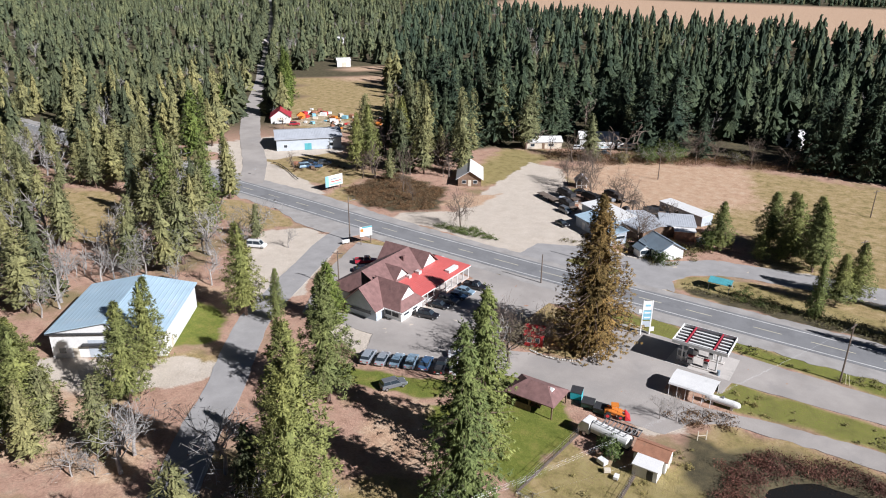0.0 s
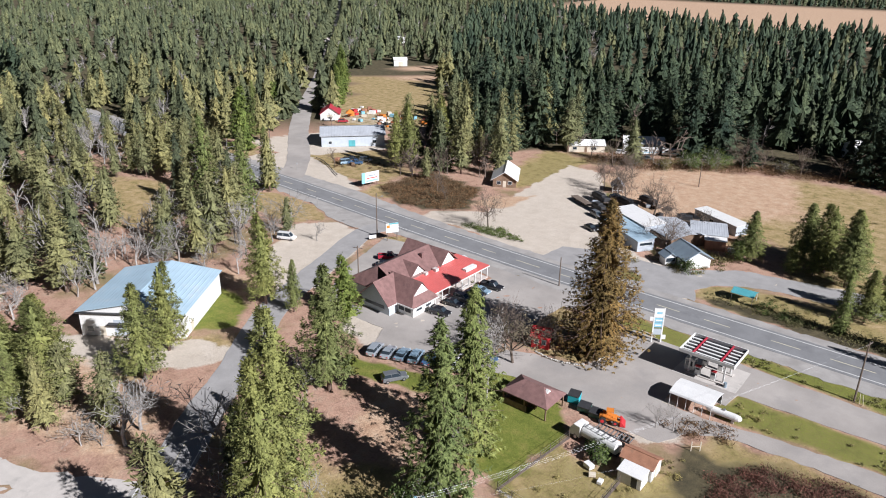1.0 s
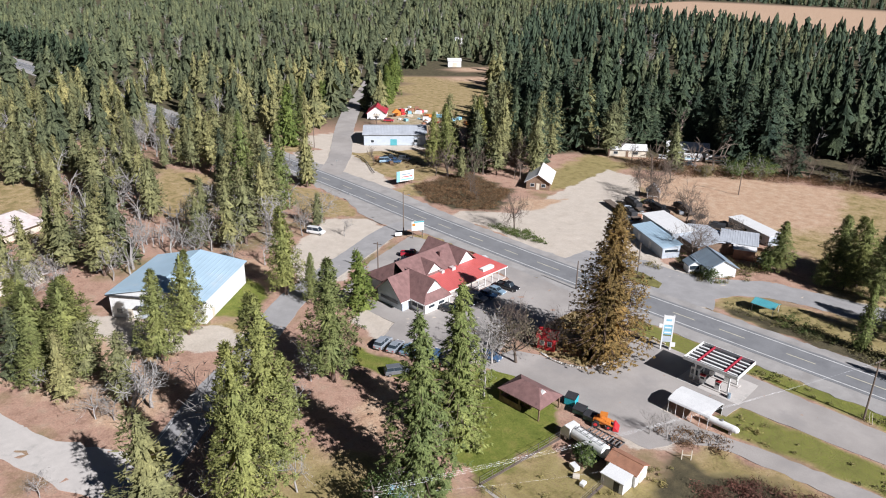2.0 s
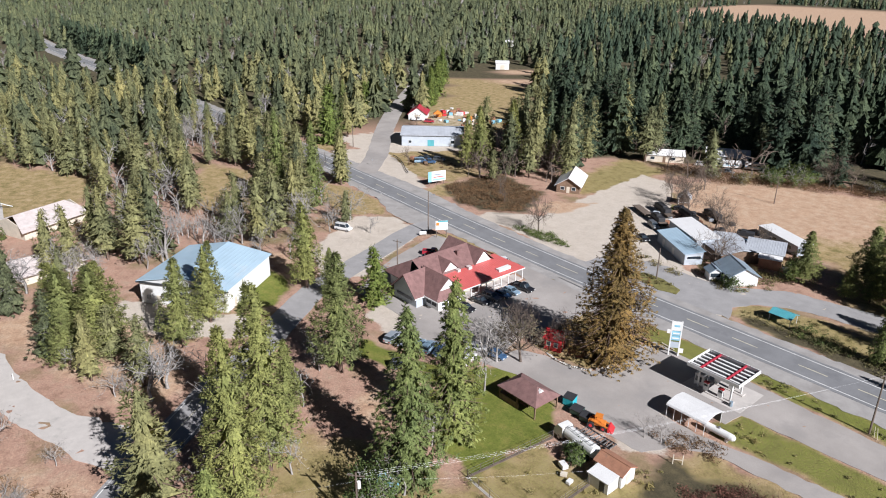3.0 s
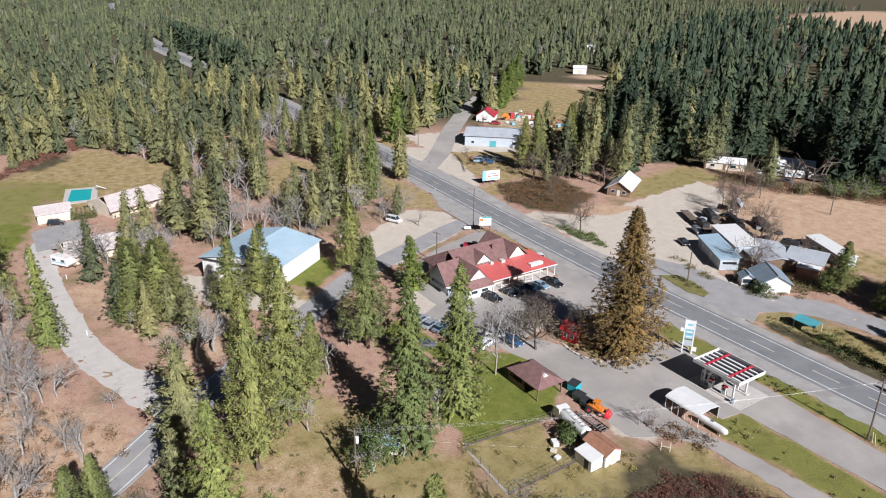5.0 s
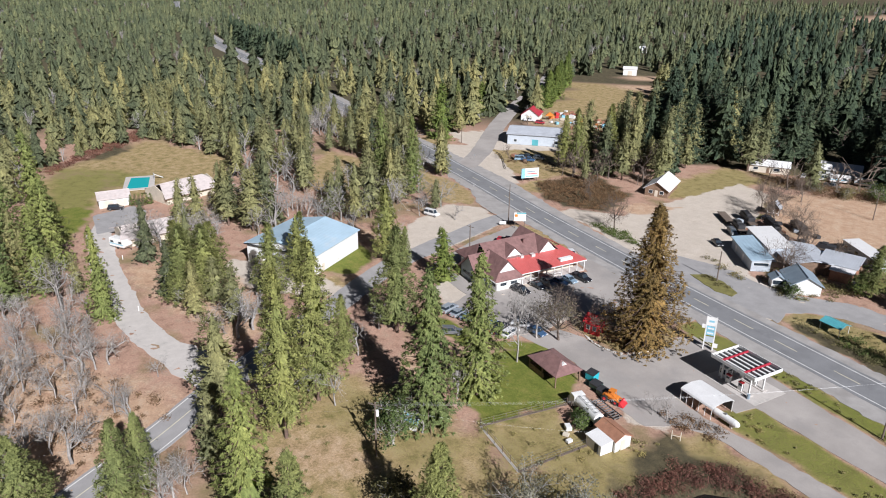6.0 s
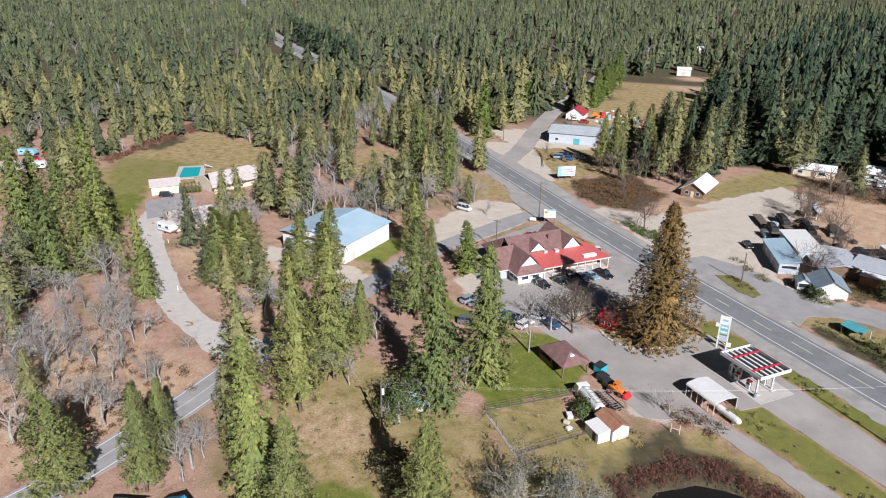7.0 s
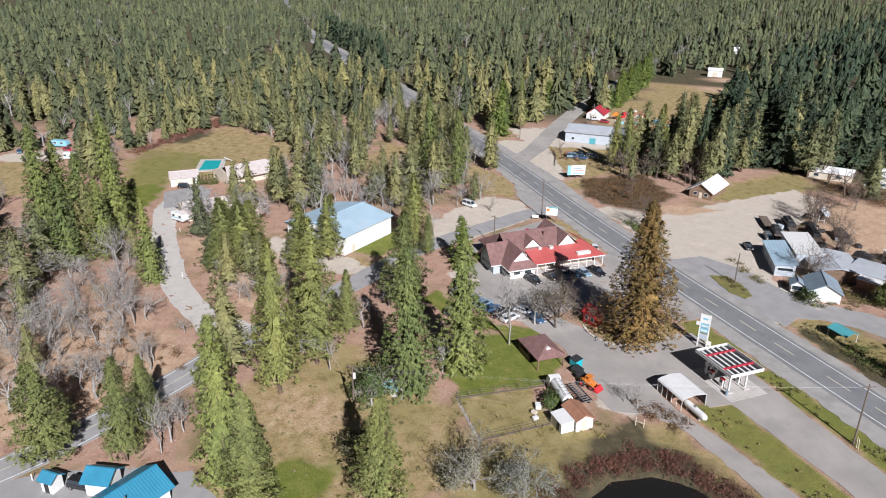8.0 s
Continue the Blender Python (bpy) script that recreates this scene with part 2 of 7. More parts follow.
STEEL = surface("galvanised_steel", (0.5, 0.5, 0.5), 0.1, 2.0, 20.0, 0.4, metal=0.8, bump=0.05)
DARK = surface("dark_trim", (0.035, 0.035, 0.038), 0.2, 2.0, 20.0, 0.6)
RED = surface("red_paint", (0.5, 0.03, 0.035), 0.12, 1.5, 12.0, 0.5, bump=0.05)
ORANGE = surface("orange_paint", (0.62, 0.2, 0.03), 0.12, 1.5, 12.0, 0.5, bump=0.05)
BLUEPANEL = surface("pale_blue_panel", (0.25, 0.5, 0.62), 0.1, 1.5, 12.0, 0.5, bump=0.02)
BINBLUE = surface("turquoise_bin_paint", (0.03, 0.4, 0.47), 0.12, 1.5, 12.0, 0.5, bump=0.05)
BINGREEN = surface("dark_green_bin_paint", (0.02, 0.08, 0.06), 0.15, 1.5, 12.0, 0.5, bump=0.05)
STONE = surface("pale_stones", (0.5, 0.47, 0.42), 0.2, 1.5, 9.0, 0.9, random_tint=0.2)
POOL = plain_glass("pool_water", (0.03, 0.42, 0.42))
POND = plain_glass("pond_water", (0.015, 0.014, 0.012))
PINE = foliage("pine_needles", (0.16, 0.158, 0.074), (0.245, 0.238, 0.112), grain=0.4)
TALLPINE = foliage("tall_pine_needles", (0.165, 0.18, 0.062), (0.27, 0.28, 0.1), 0.2, grain=0.4)
MIDPINE = foliage("wood_pine_needles", (0.142, 0.142, 0.069), (0.205, 0.2, 0.099), 0.28, grain=0.65)
HILLPINE = foliage("hill_pine_needles", (0.1, 0.114, 0.062), (0.142, 0.155, 0.084), 0.3, grain=0.65)
YOUNGFIR = foliage("young_fir_needles", (0.14, 0.168, 0.054), (0.235, 0.262, 0.09), 0.2, grain=0.4)
OLIVEFIR = foliage("olive_fir_needles", (0.078, 0.088, 0.05), (0.128, 0.14, 0.076), 0.25, grain=0.6)
FIR = foliage("fir_needles", (0.039, 0.057, 0.037), (0.08, 0.104, 0.062), 0.25, grain=0.6)
CEDAR = foliage("cedar_sprays", (0.10, 0.14, 0.035), (0.19, 0.225, 0.06), 0.12, grain=0.45)
BROWNTREE = foliage("browned_redwood_sprays", (0.175, 0.12, 0.046), (0.33, 0.205, 0.072), 0.28, grain=0.45)
LEAF = foliage("evergreen_leaves", (0.06, 0.09, 0.025), (0.14, 0.17, 0.055))
BRUSH = foliage("brown_brush", (0.10, 0.06, 0.035), (0.22, 0.14, 0.08))
REDBRUSH = foliage("red_brush", (0.10, 0.045, 0.035), (0.22, 0.105, 0.08))
LICHEN = foliage("lichen_oak_leaves", (0.15, 0.15, 0.11), (0.3, 0.295, 0.24), 0.15)
OAKMOSS = foliage("oak_moss", (0.075, 0.064, 0.042), (0.18, 0.152, 0.1), 0.15)
STRAW = foliage("straw_tufts", (0.15, 0.14, 0.05), (0.34, 0.28, 0.13), 0.3)
DARKTWIG = foliage("dark_twigs", (0.085, 0.062, 0.046), (0.185, 0.14, 0.105), 0.12)
TWIG = foliage("lichen_twigs", (0.24, 0.22, 0.2), (0.42, 0.39, 0.36), 0.12)
DRYBUSH = foliage("dry_bush", (0.11, 0.1, 0.04), (0.24, 0.2, 0.09))

# ---- ground: one sheet, its cover by areas of the plan ----
def distance_inside(px, py, poly):
    """Signed distance to a polygon's edge, positive inside."""
    q = np.array(poly, float)
    r = np.roll(q, -1, axis=0)
    best = np.full(px.shape, 1e9)
    inside = np.zeros(px.shape, bool)
    for (ax, ay), (bx, by) in zip(q, r):
        ex, ey = bx - ax, by - ay
        s = np.clip(((px - ax) * ex + (py - ay) * ey) / (ex * ex + ey * ey + 1e-9), 0, 1)
        best = np.minimum(best, np.hypot(px - ax - s * ex, py - ay - s * ey))
        hit = ((ay > py) != (by > py)) & (px < ex * (py - ay) / (ey + (1e-12 if ey == 0 else 0)) + ax)
        inside ^= hit
    return np.where(inside, best, -best)


COVER = {
    "lawn": [
        ([(-55, 84), (-53, 94), (-47, 97), (-38, 95), (-34, 89), (-35, 72), (-48, 73), (-58, 78)], 1.5),
        ([(-115, 66), (-111, 66), (-103, 76), (-108, 83), (-118, 86), (-122, 85)], 1.2),
        ([(-78, 83), (-58, 89), (-56, 84), (-75, 78)], 1.0),
        ([(-60, 84), (-56, 94), (-50, 99), (-47, 97), (-54, 90)], 1.0),
        ([(-90, 202), (-82, 214), (-78, 208), (-86, 200)], 2.0),
        ([(-13, 40), (-22, 47), (-29, 43), (-25, 34), (-12, 34)], 2.5),
        ([(-20, 109), (-17, 117.5), (40, 118.5), (40, 111), (-6, 110), (-14, 108.5)], 0.8, 0.62),
        ([(-24, 128.5), (-24, 133), (40, 134), (40, 127.5), (-15, 128)], 0.8, 0.66),
        ([(-36, 70), (-33, 88), (-26, 86), (-18, 94), (-15, 104), (4, 104), (20, 104), (20, 60), (-20, 60)], 3.0, 0.40),
        ([(-38, 150.5), (-39, 156), (-32, 161), (-22, 163), (0, 160), (40, 158), (40, 149), (-14, 149)], 1.0, 0.38),
        ([(-62, 57), (-47, 66), (-30, 70), (-20, 60), (-34, 52), (-50, 46)], 4.0, 0.38),
        ([(-245, 10), (-232, 34), (-214, 48), (-200, 30), (-184, 22), (-186, 6)], 6.0, 0.55),
        ([(-127, 210), (-131, 242), (-110, 238), (-107, 200), (-116, 188)], 3.0, 0.41),
        ([(-46, 127.5), (-46, 133.5), (-24, 133), (-24, 127.5), (-30, 125.5), (-38, 125.5)], 0.8, 0.62),
        ([(-190, 8), (-190, 23), (-172, 20), (-160, 15), (-166, 8)], 3.0),
    ],
    "dry": [
        ([(-62, 57), (-47, 66), (-30, 70), (-14, 62), (-8, 40), (-20, 20), (-48, 34), (-60, 46)], 3.0),
        ([(-110, 62), (-100, 75), (-96, 70), (-100, 60), (-98, 50), (-106, 52)], 2.5),
        ([(-36, 72), (-34, 86), (-24, 84), (-22, 70)], 0.8),
        ([(-26, 84), (-18, 92), (-16, 104), (-2, 105), (20, 106), (20, 60), (-20, 60), (-22, 74)], 3.0),
        ([(-24, 128.5), (-24, 133), (40, 134), (40, 127.5), (-15, 128)], 0.6),
        ([(-20, 109), (-17, 117.5), (40, 118.5), (40, 111), (-6, 110), (-14, 108.5)], 0.6),
        ([(-46, 127.5), (-36, 127), (-28, 126), (-28, 132), (-46, 133)], 0.8),
        ([(-57, 108), (-50, 107), (-43, 109.5), (-40, 116), (-43, 126), (-58, 127)], 0.7),
        ([(-38, 150.5), (-39, 156), (-32, 161), (-22, 163), (0, 160), (40, 158), (40, 149), (-14, 149), (-30, 148.5)], 1.0),
        ([(-64, 150.5), (-62, 154.5), (-51, 152.5), (-51, 149.5)], 0.6),
        ([(-108, 151.8), (-95, 158), (-81, 152), (-92, 150.3)], 1.2),
        ([(-181, 133), (-160, 137), (-146, 136), (-137, 130.5), (-143, 122), (-160, 122)], 1.5),
        ([(-146, 152), (-150, 166), (-143, 168), (-135, 157)], 2.0),
        ([(-200, 176), (-182, 196), (-165, 190), (-160, 170), (-176, 165), (-188, 170)], 3.0),
        ([(-226, 8), (-226, 30), (-190, 24), (-186, 18), (-160, 14), (-182, 10)], 3.0),
        ([(-127, 210), (-131, 242), (-110, 238), (-107, 200), (-116, 188)], 3.0),
        ([(-186, 166), (-170, 184), (-150, 184), (-150, 166), (-166, 160)], 3.0),
        ([(-236, 14), (-270, 52), (-224, 76), (-206, 66), (-190, 44), (-196, 30), (-225, 32)], 5.0),
        ([(-114, 131.5), (-105, 132), (-94, 131), (-90, 134.5), (-100, 136), (-112, 135)], 0.8),
        ([(-220, 150), (-232, 165), (-222, 172), (-208, 160)], 3.0),
        ([(-190, -36), (-235, -45), (-240, -18), (-190, -16)], 4.0),
        ([(-60, 196), (-34, 196), (-10, 150), (60, 150), (60, 262), (-50, 262)], 6.0),
        ([(-160, 94), (-188, 88), (-220, 112), (-205, 120), (-172, 108)], 5.0),
        ([(-252, 240), (-228, 218), (-192, 226), (-200, 262), (-225, 300), (-282, 340), (-325, 310)], 5.0),
    ],
    "gravel": [
        ([(-246, 236), (-228, 218), (-196, 226), (-204, 244), (-232, 246)], 3.0, 0.45),
        ([(-119, 156), (-106, 166), (-110, 192), (-113, 226), (-100, 226), (-84, 198), (-68, 180), (-58, 164), (-48, 163), (-42, 165), (-20, 175), (20, 178), (20, 166), (-28, 166), (-40, 160), (-40, 152), (-36, 147), (-80, 147), (-103, 151), (-118, 150)], 1.0),
        ([(-230, 172), (-205, 168), (-192, 176), (-178, 200), (-200, 217), (-222, 196)], 2.0),
        ([(-210, 158), (-205, 170), (-190, 172), (-160, 162), (-150, 157), (-150, 150), (-200, 153)], 1.0),
        ([(-124, 98), (-108, 92), (-104, 100), (-112, 116), (-118, 130), (-133, 131), (-140, 122), (-134, 112)], 1.2),
        ([(-97, 60), (-108, 50), (-118, 48), (-127, 52), (-112, 63), (-104, 68), (-92, 72)], 1.5),
        ([(-75, 87), (-60, 93), (-57, 97), (-60, 112), (-80, 112), (-92, 98), (-88, 90)], 1.2),
        ([(-24, 95), (-20, 98), (-18, 104), (-26, 108), (-32, 98)], 1.5),
        ([(-250, -36), (-250, -14), (-236, -4), (-232, -20), (-240, -40)], 3.0),
    ],
    "orange": [
        ([(-52, 42), (-42, 56), (-30, 54), (-30, 47), (-36, 38), (-44, 34)], 5.0, 0.5),
        ([(-62, 214), (-42, 208), (-22, 220), (-44, 234)], 6.0, 0.6),
        ([(-117, 165), (-104, 172), (-104, 188), (-112, 180)], 1.5),
        ([(-100, 226), (-84, 204), (-62, 196), (-48, 208), (-34, 224), (-46, 262), (-86, 250)], 5.0),
        ([(-80, 39), (-92, 38), (-130, 25), (-134, 36), (-112, 50), (-98, 52), (-84, 48)], 4.0),
        ([(-128, 58), (-140, 70), (-132, 90), (-118, 94), (-112, 90), (-128, 84), (-136, 72)], 4.0),
        ([(-66, 80), (-56, 80), (-47, 74), (-50, 66), (-62, 70)], 2.5),
        ([(-96, 8), (-64, 30), (-50, 12), (-48, -20), (-110, -20)], 8.0),
        ([(-285, 330), (-330, 380), (-310, 395), (-272, 346)], 6.0),
        ([(-600, 900), (-480, 850), (-300, 750), (0, 680), (200, 650), (200, 1340), (-640, 1340)], 20.0),
    ],
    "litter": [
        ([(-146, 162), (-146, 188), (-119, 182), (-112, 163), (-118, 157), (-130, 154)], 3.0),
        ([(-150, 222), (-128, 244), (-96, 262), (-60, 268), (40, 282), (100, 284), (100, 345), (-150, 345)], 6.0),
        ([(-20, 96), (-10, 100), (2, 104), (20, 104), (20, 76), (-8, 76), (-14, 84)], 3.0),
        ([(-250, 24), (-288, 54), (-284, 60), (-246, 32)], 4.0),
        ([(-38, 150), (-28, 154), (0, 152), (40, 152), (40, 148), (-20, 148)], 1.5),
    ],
}


def steps(*runs):
    out = []
    for a, b, d in runs:
        out += list(np.arange(a, b, d))
    return np.array(out)


def far_steps(a, b, n):
    return a * (b / a) ** np.linspace(0, 1, n)


gx = np.concatenate([-far_steps(260, 4500, 34)[::-1], steps((-258, -142, 2.0), (-142, 12, 1.1), (12, 60, 2.0)), far_steps(60, 3000, 26)])
gy = np.concatenate([-far_steps(60, 3000, 26)[::-1], steps((-58, 8, 2.0), (8, 172, 1.1), (172, 262, 2.0)), far_steps(263, 4500, 34)])
GX, GY = np.meshgrid(gx, gy)
wob = 0.9 * np.sin(GX * 0.71 + 1.3 * np.sin(GY * 0.53)) + 0.7 * np.sin(GY * 0.93 + 1.7 * np.sin(GX * 0.41)) + 0.4 * np.sin(GX * 2.1 + GY * 1.7)
cover = {k: np.zeros(GX.shape) for k in COVER}
for kind_of, areas in COVER.items():
    for poly, soft, *weight in areas:
        d = distance_inside(GX, GY, poly) + wob * min(1.0, soft * 0.45)
        cover[kind_of] = np.maximum(cover[kind_of], np.clip(0.5 + d / (2 * soft), 0, 1) * (weight[0] if weight else 1.0))
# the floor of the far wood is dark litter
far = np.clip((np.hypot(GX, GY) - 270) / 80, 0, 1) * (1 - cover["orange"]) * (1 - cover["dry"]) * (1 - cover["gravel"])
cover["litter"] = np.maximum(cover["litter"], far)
ny, nx = GX.shape
idx = np.arange(nx * ny).reshape(ny, nx)
quads = np.stack([idx[:-1, :-1], idx[:-1, 1:], idx[1:, 1:], idx[1:, :-1]], -1).reshape(-1, 4)
# the pond lies in a shallow hollow beside the lower strip
dip = np.clip(distance_inside(GX, GY, [(-5, 80), (-7.5, 86), (-6.5, 93), (-1, 98.5), (14, 98), (20, 84), (4, 76)]) / 3.0 + 0.4, 0, 1)
GZ = -0.9 * dip + 0.04 * wob * (np.abs(GY - 141) > 16) * (np.hypot(GX + 60, GY - 90) < 300) * (GX > -250) - 0.06
ground_mesh = array_mesh("ground", np.stack([GX, GY, GZ], -1).reshape(-1, 3), quads)
for attr, keys in (("cover_a", ("lawn", "dry", "gravel")), ("cover_b", ("orange", "litter"))):
    a = ground_mesh.attributes.new(attr, "FLOAT_VECTOR", "POINT")
    vals = np.zeros((nx * ny, 3), np.float32)
    for i, k in enumerate(keys):
        vals[:, i] = cover[k].ravel()
    a.data.foreach_set("vector", vals.ravel())


def ground_material():
    m, nodes, links, bsdf = nodes_of("ground")
    co = nodes.new("ShaderNodeNewGeometry").outputs["Position"]
    big = noise_of(nodes, links, co, 0.06, 5.0)
    mid = noise_of(nodes, links, co, 0.35, 6.0, 0.7)
    fine = noise_of(nodes, links, co, 2.6, 8.0, 0.75)

    def tones(c1, c2, c3, grain=0.75):
        col = ramp(nodes, links, mid, [(0.32, c1), (0.5, c2), (0.68, c3)])
        return mix_of(nodes, links, col, ramp(nodes, links, fine, [(0.3, (0.62, 0.62, 0.62)), (0.72, (1.3, 1.3, 1.3))]), grain, "MULTIPLY")

    masks = []
    for attr in ("cover_a", "cover_b"):
        at = nodes.new("ShaderNodeAttribute")
        at.attribute_name = attr
        sp = nodes.new("ShaderNodeSeparateXYZ")
        links.new(at.outputs["Vector"], sp.inputs[0])
        masks += list(sp.outputs)

    def mask(sock, hard=0.2):
        """The area's mask, its edge broken up by the noises."""
        s = nodes.new("ShaderNodeMath")
        s.operation = "MULTIPLY_ADD"
        links.new(fine, s.inputs[0])
        s.inputs[1].default_value = 0.55
        links.new(sock, s.inputs[2])
        s2 = nodes.new("ShaderNodeMath")
        s2.operation = "MULTIPLY_ADD"
        links.new(mid, s2.inputs[0])
        s2.inputs[1].default_value = 0.55
        links.new(s.outputs[0], s2.inputs[2])
        return ramp_over(s2.outputs[0], 1.05 - hard, 1.05 + hard)

    def ramp_over(sock, a, b):
        r = nodes.new("ShaderNodeMapRange")
        r.inputs["From Min"].default_value, r.inputs["From Max"].default_value = a, b
        links.new(sock, r.inputs["Value"])
        return r.outputs[0]

    col = tones((0.30, 0.185, 0.13), (0.44, 0.275, 0.20), (0.42, 0.30, 0.215))
    col = mix_of(nodes, links, col, (0.20, 0.17, 0.075), ramp(nodes, links, big, [(0.52, (0, 0, 0)), (0.66, (0.8, 0.8, 0.8))]))
    col = mix_of(nodes, links, col, tones((0.185, 0.158, 0.056), (0.35, 0.26, 0.125), (0.46, 0.345, 0.2), 0.8), mask(masks[1]))
    col = mix_of(nodes, links, col, tones((0.115, 0.14, 0.024), (0.16, 0.18, 0.034), (0.225, 0.21, 0.055)), mask(masks[0]))
    col = mix_of(nodes, links, col, tones((0.50, 0.43, 0.35), (0.545, 0.475, 0.395), (0.58, 0.51, 0.43), 0.4), mask(masks[2], 0.15))
    col = mix_of(nodes, links, col, tones((0.40, 0.25, 0.16), (0.50, 0.34, 0.225), (0.55, 0.415, 0.295)), mask(masks[3]))
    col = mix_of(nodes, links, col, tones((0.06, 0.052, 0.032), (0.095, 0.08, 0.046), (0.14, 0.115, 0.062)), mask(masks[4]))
    links.new(col, bsdf.inputs["Base Color"])
    bsdf.inputs["Roughness"].default_value = 0.95
    bsdf.inputs["Specular IOR Level"].default_value = 0.2
    b = nodes.new("ShaderNodeBump")
    b.inputs["Strength"].default_value, b.inputs["Distance"].default_value = 0.7, 0.25
    links.new(fine, b.inputs["Height"])
    links.new(b.outputs[0], bsdf.inputs["Normal"])
    return m


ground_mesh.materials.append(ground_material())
tagged(new("ground", ground_mesh), "reddish earth with dry grass and gravel", "ground", kind="structure")


# ---- roads ----
def smooth_line(points, step=2.0):
    """A curve through the points, cut into short steps."""
    p = [np.array(q, float) for q in points]
    p = [2 * p[0] - p[1]] + p + [2 * p[-1] - p[-2]]
    out = []
    for i in range(1, len(p) - 2):
        a, b, c, d = p[i - 1:i + 3]
        n = max(2, int(np.linalg.norm(c - b) / step))
        for s in np.linspace(0, 1, n, endpoint=False):
            out.append(0.5 * (2 * b + (c - a) * s + (2 * a - 5 * b + 4 * c - d) * s ** 2 + (3 * b - a - 3 * c + d) * s ** 3))
    return np.array(out + [p[-2]])


def strip(name, line, left, right, z, material, label, category, rag=0.0, thick=0.12, dash=None, kind="structure", parent=None):
    """A ribbon along a line between two offsets to its left, its edges a little ragged."""
    t = np.gradient(line, axis=0)
    t /= np.linalg.norm(t, axis=1)[:, None]
    nrm = np.stack([-t[:, 1], t[:, 0]], -1)
    rng = np.random.default_rng(len(line))
    la = np.broadcast_to(left, len(line)) + rag * rng.normal(size=len(line))
    ra = np.broadcast_to(right, len(line)) + rag * rng.normal(size=len(line))
    L, R = line + nrm * la[:, None], line + nrm * ra[:, None]
    mesh = Mesh()
    run = np.concatenate([[0], np.cumsum(np.linalg.norm(np.diff(line, axis=0), axis=1))])
    for i in range(len(line) - 1):
        if dash and (run[i] % dash[0]) > dash[1]:
            continue
        mesh.add([(*R[i], z), (*R[i + 1], z), (*L[i + 1], z), (*L[i], z)], [(0, 1, 2, 3)])
    if thick:
        mesh.add([(*q, z) for q in R] + [(*q, z - thick) for q in R], [(i + 1, i, len(R) + i, len(R) + i + 1) for i in range(len(R) - 1)])
        mesh.add([(*q, z) for q in L] + [(*q, z - thick) for q in L], [(i, i + 1, len(L) + i + 1, len(L) + i) for i in range(len(L) - 1)])
    me = bpy.data.meshes.new(name)
    me.from_pydata(mesh.v, [], mesh.f)
    me.materials.append(material)
    ob = new(name, me)
    if parent is not None:
        ob.parent = parent
        if label:
            ob["label"] = label
        return ob
    return tagged(ob, label, category, kind=kind)


def area(name, outline, z, material, label, category, rag=0.12, seed=1):
    """A paved area with slightly ragged edges."""
    rng = np.random.default_rng(seed)
    pts = []
    for (ax, ay), (bx, by) in zip(outline, outline[1:] + outline[:1]):
        n = max(1, int(math.hypot(bx - ax, by - ay) / 1.5))
        for s in range(n):
            pts.append((ax + (bx - ax) * s / n + rag * rng.normal(), ay + (by - ay) * s / n + rag * rng.normal(), z))
    ob = part(name, Mesh().slab(pts, 0.1), material, None)
    return tagged(ob, label, category, kind="structure")


HIGHWAY = smooth_line([(420, 141), (200, 141), (60, 141), (0, 141), (-60, 141.2), (-90, 141.9), (-118, 143), (-150, 145), (-180, 146.5), (-210, 148), (-265, 150), (-320, 151.5), (-400, 153.5), (-480, 155.5), (-612, 156.5), (-760, 165), (-961, 182), (-1300, 230)], 2.5)
area("shoulder", [(60, 132.5), (60, 148.2), (-60, 148), (-92, 149), (-118, 151), (-150, 155), (-182, 156), (-214, 156), (-300, 156.5), (-300, 144.5), (-214, 142), (-182, 140), (-150, 137), (-136, 132), (-126, 131.5), (-118, 135.5), (-92, 134.5), (-60, 133.5), (-28, 132.5)], 0.0, SHOULDER, "pale gravel shoulder along the highway", "shoulder", 0.25)
strip("shoulder", HIGHWAY[HIGHWAY[:, 0] < -290], 8.5, -8.5, 0.0, SHOULDER, "pale gravel shoulder of the highway in the wood", "shoulder", 0.3)
road = strip("road", HIGHWAY, 4.3, -4.3, 0.03, ASPHALT, "grey asphalt two-lane highway with white lines", "road", 0.06)
strip("edge_line", HIGHWAY, 3.45, 3.25, 0.042, LINE, "", "", 0, 0, parent=road)
strip("edge_line", HIGHWAY, -3.25, -3.45, 0.042, LINE, "", "", 0, 0, parent=road)
strip("centre_line", HIGHWAY, 0.1, -0.1, 0.042, YELLOW, "worn pale centre dashes", "", 0, 0, (12, 5.5), parent=road)
NORTH_ROAD = smooth_line([(-176, 150), (-190, 165), (-205, 178), (-222, 192), (-240, 208), (-266, 233), (-332, 301), (-408, 374), (-568, 532), (-830, 780), (-1000, 940)], 3.0)
road = strip("road", NORTH_ROAD, 4.2, -4.2, 0.018, LOT, "pale worn asphalt side road", "road", 0.1)
WEST_LANE = smooth_line([(-119, 140), (-121, 131), (-114.5, 113), (-109.5, 100), (-104, 87), (-97, 76.5), (-89, 66), (-82.5, 55.5), (-76, 47), (-67, 35), (-58, 24.5), (-50, 14), (-42.5, 3), (-38, -8), (-34, -30), (-30, -80)], 2.0)
road = strip("road", WEST_LANE, 3.4, -3.4, 0.012, LANE, "pale asphalt lane with white edge lines", "road", 0.08)
low = WEST_LANE[WEST_LANE[:, 1] < 50]
strip("edge_line", low, 2.9, 2.72, 0.03, LINE, "", "", 0, 0, parent=road)
strip("edge_line", low, -2.72, -2.9, 0.03, LINE, "", "", 0, 0, parent=road)
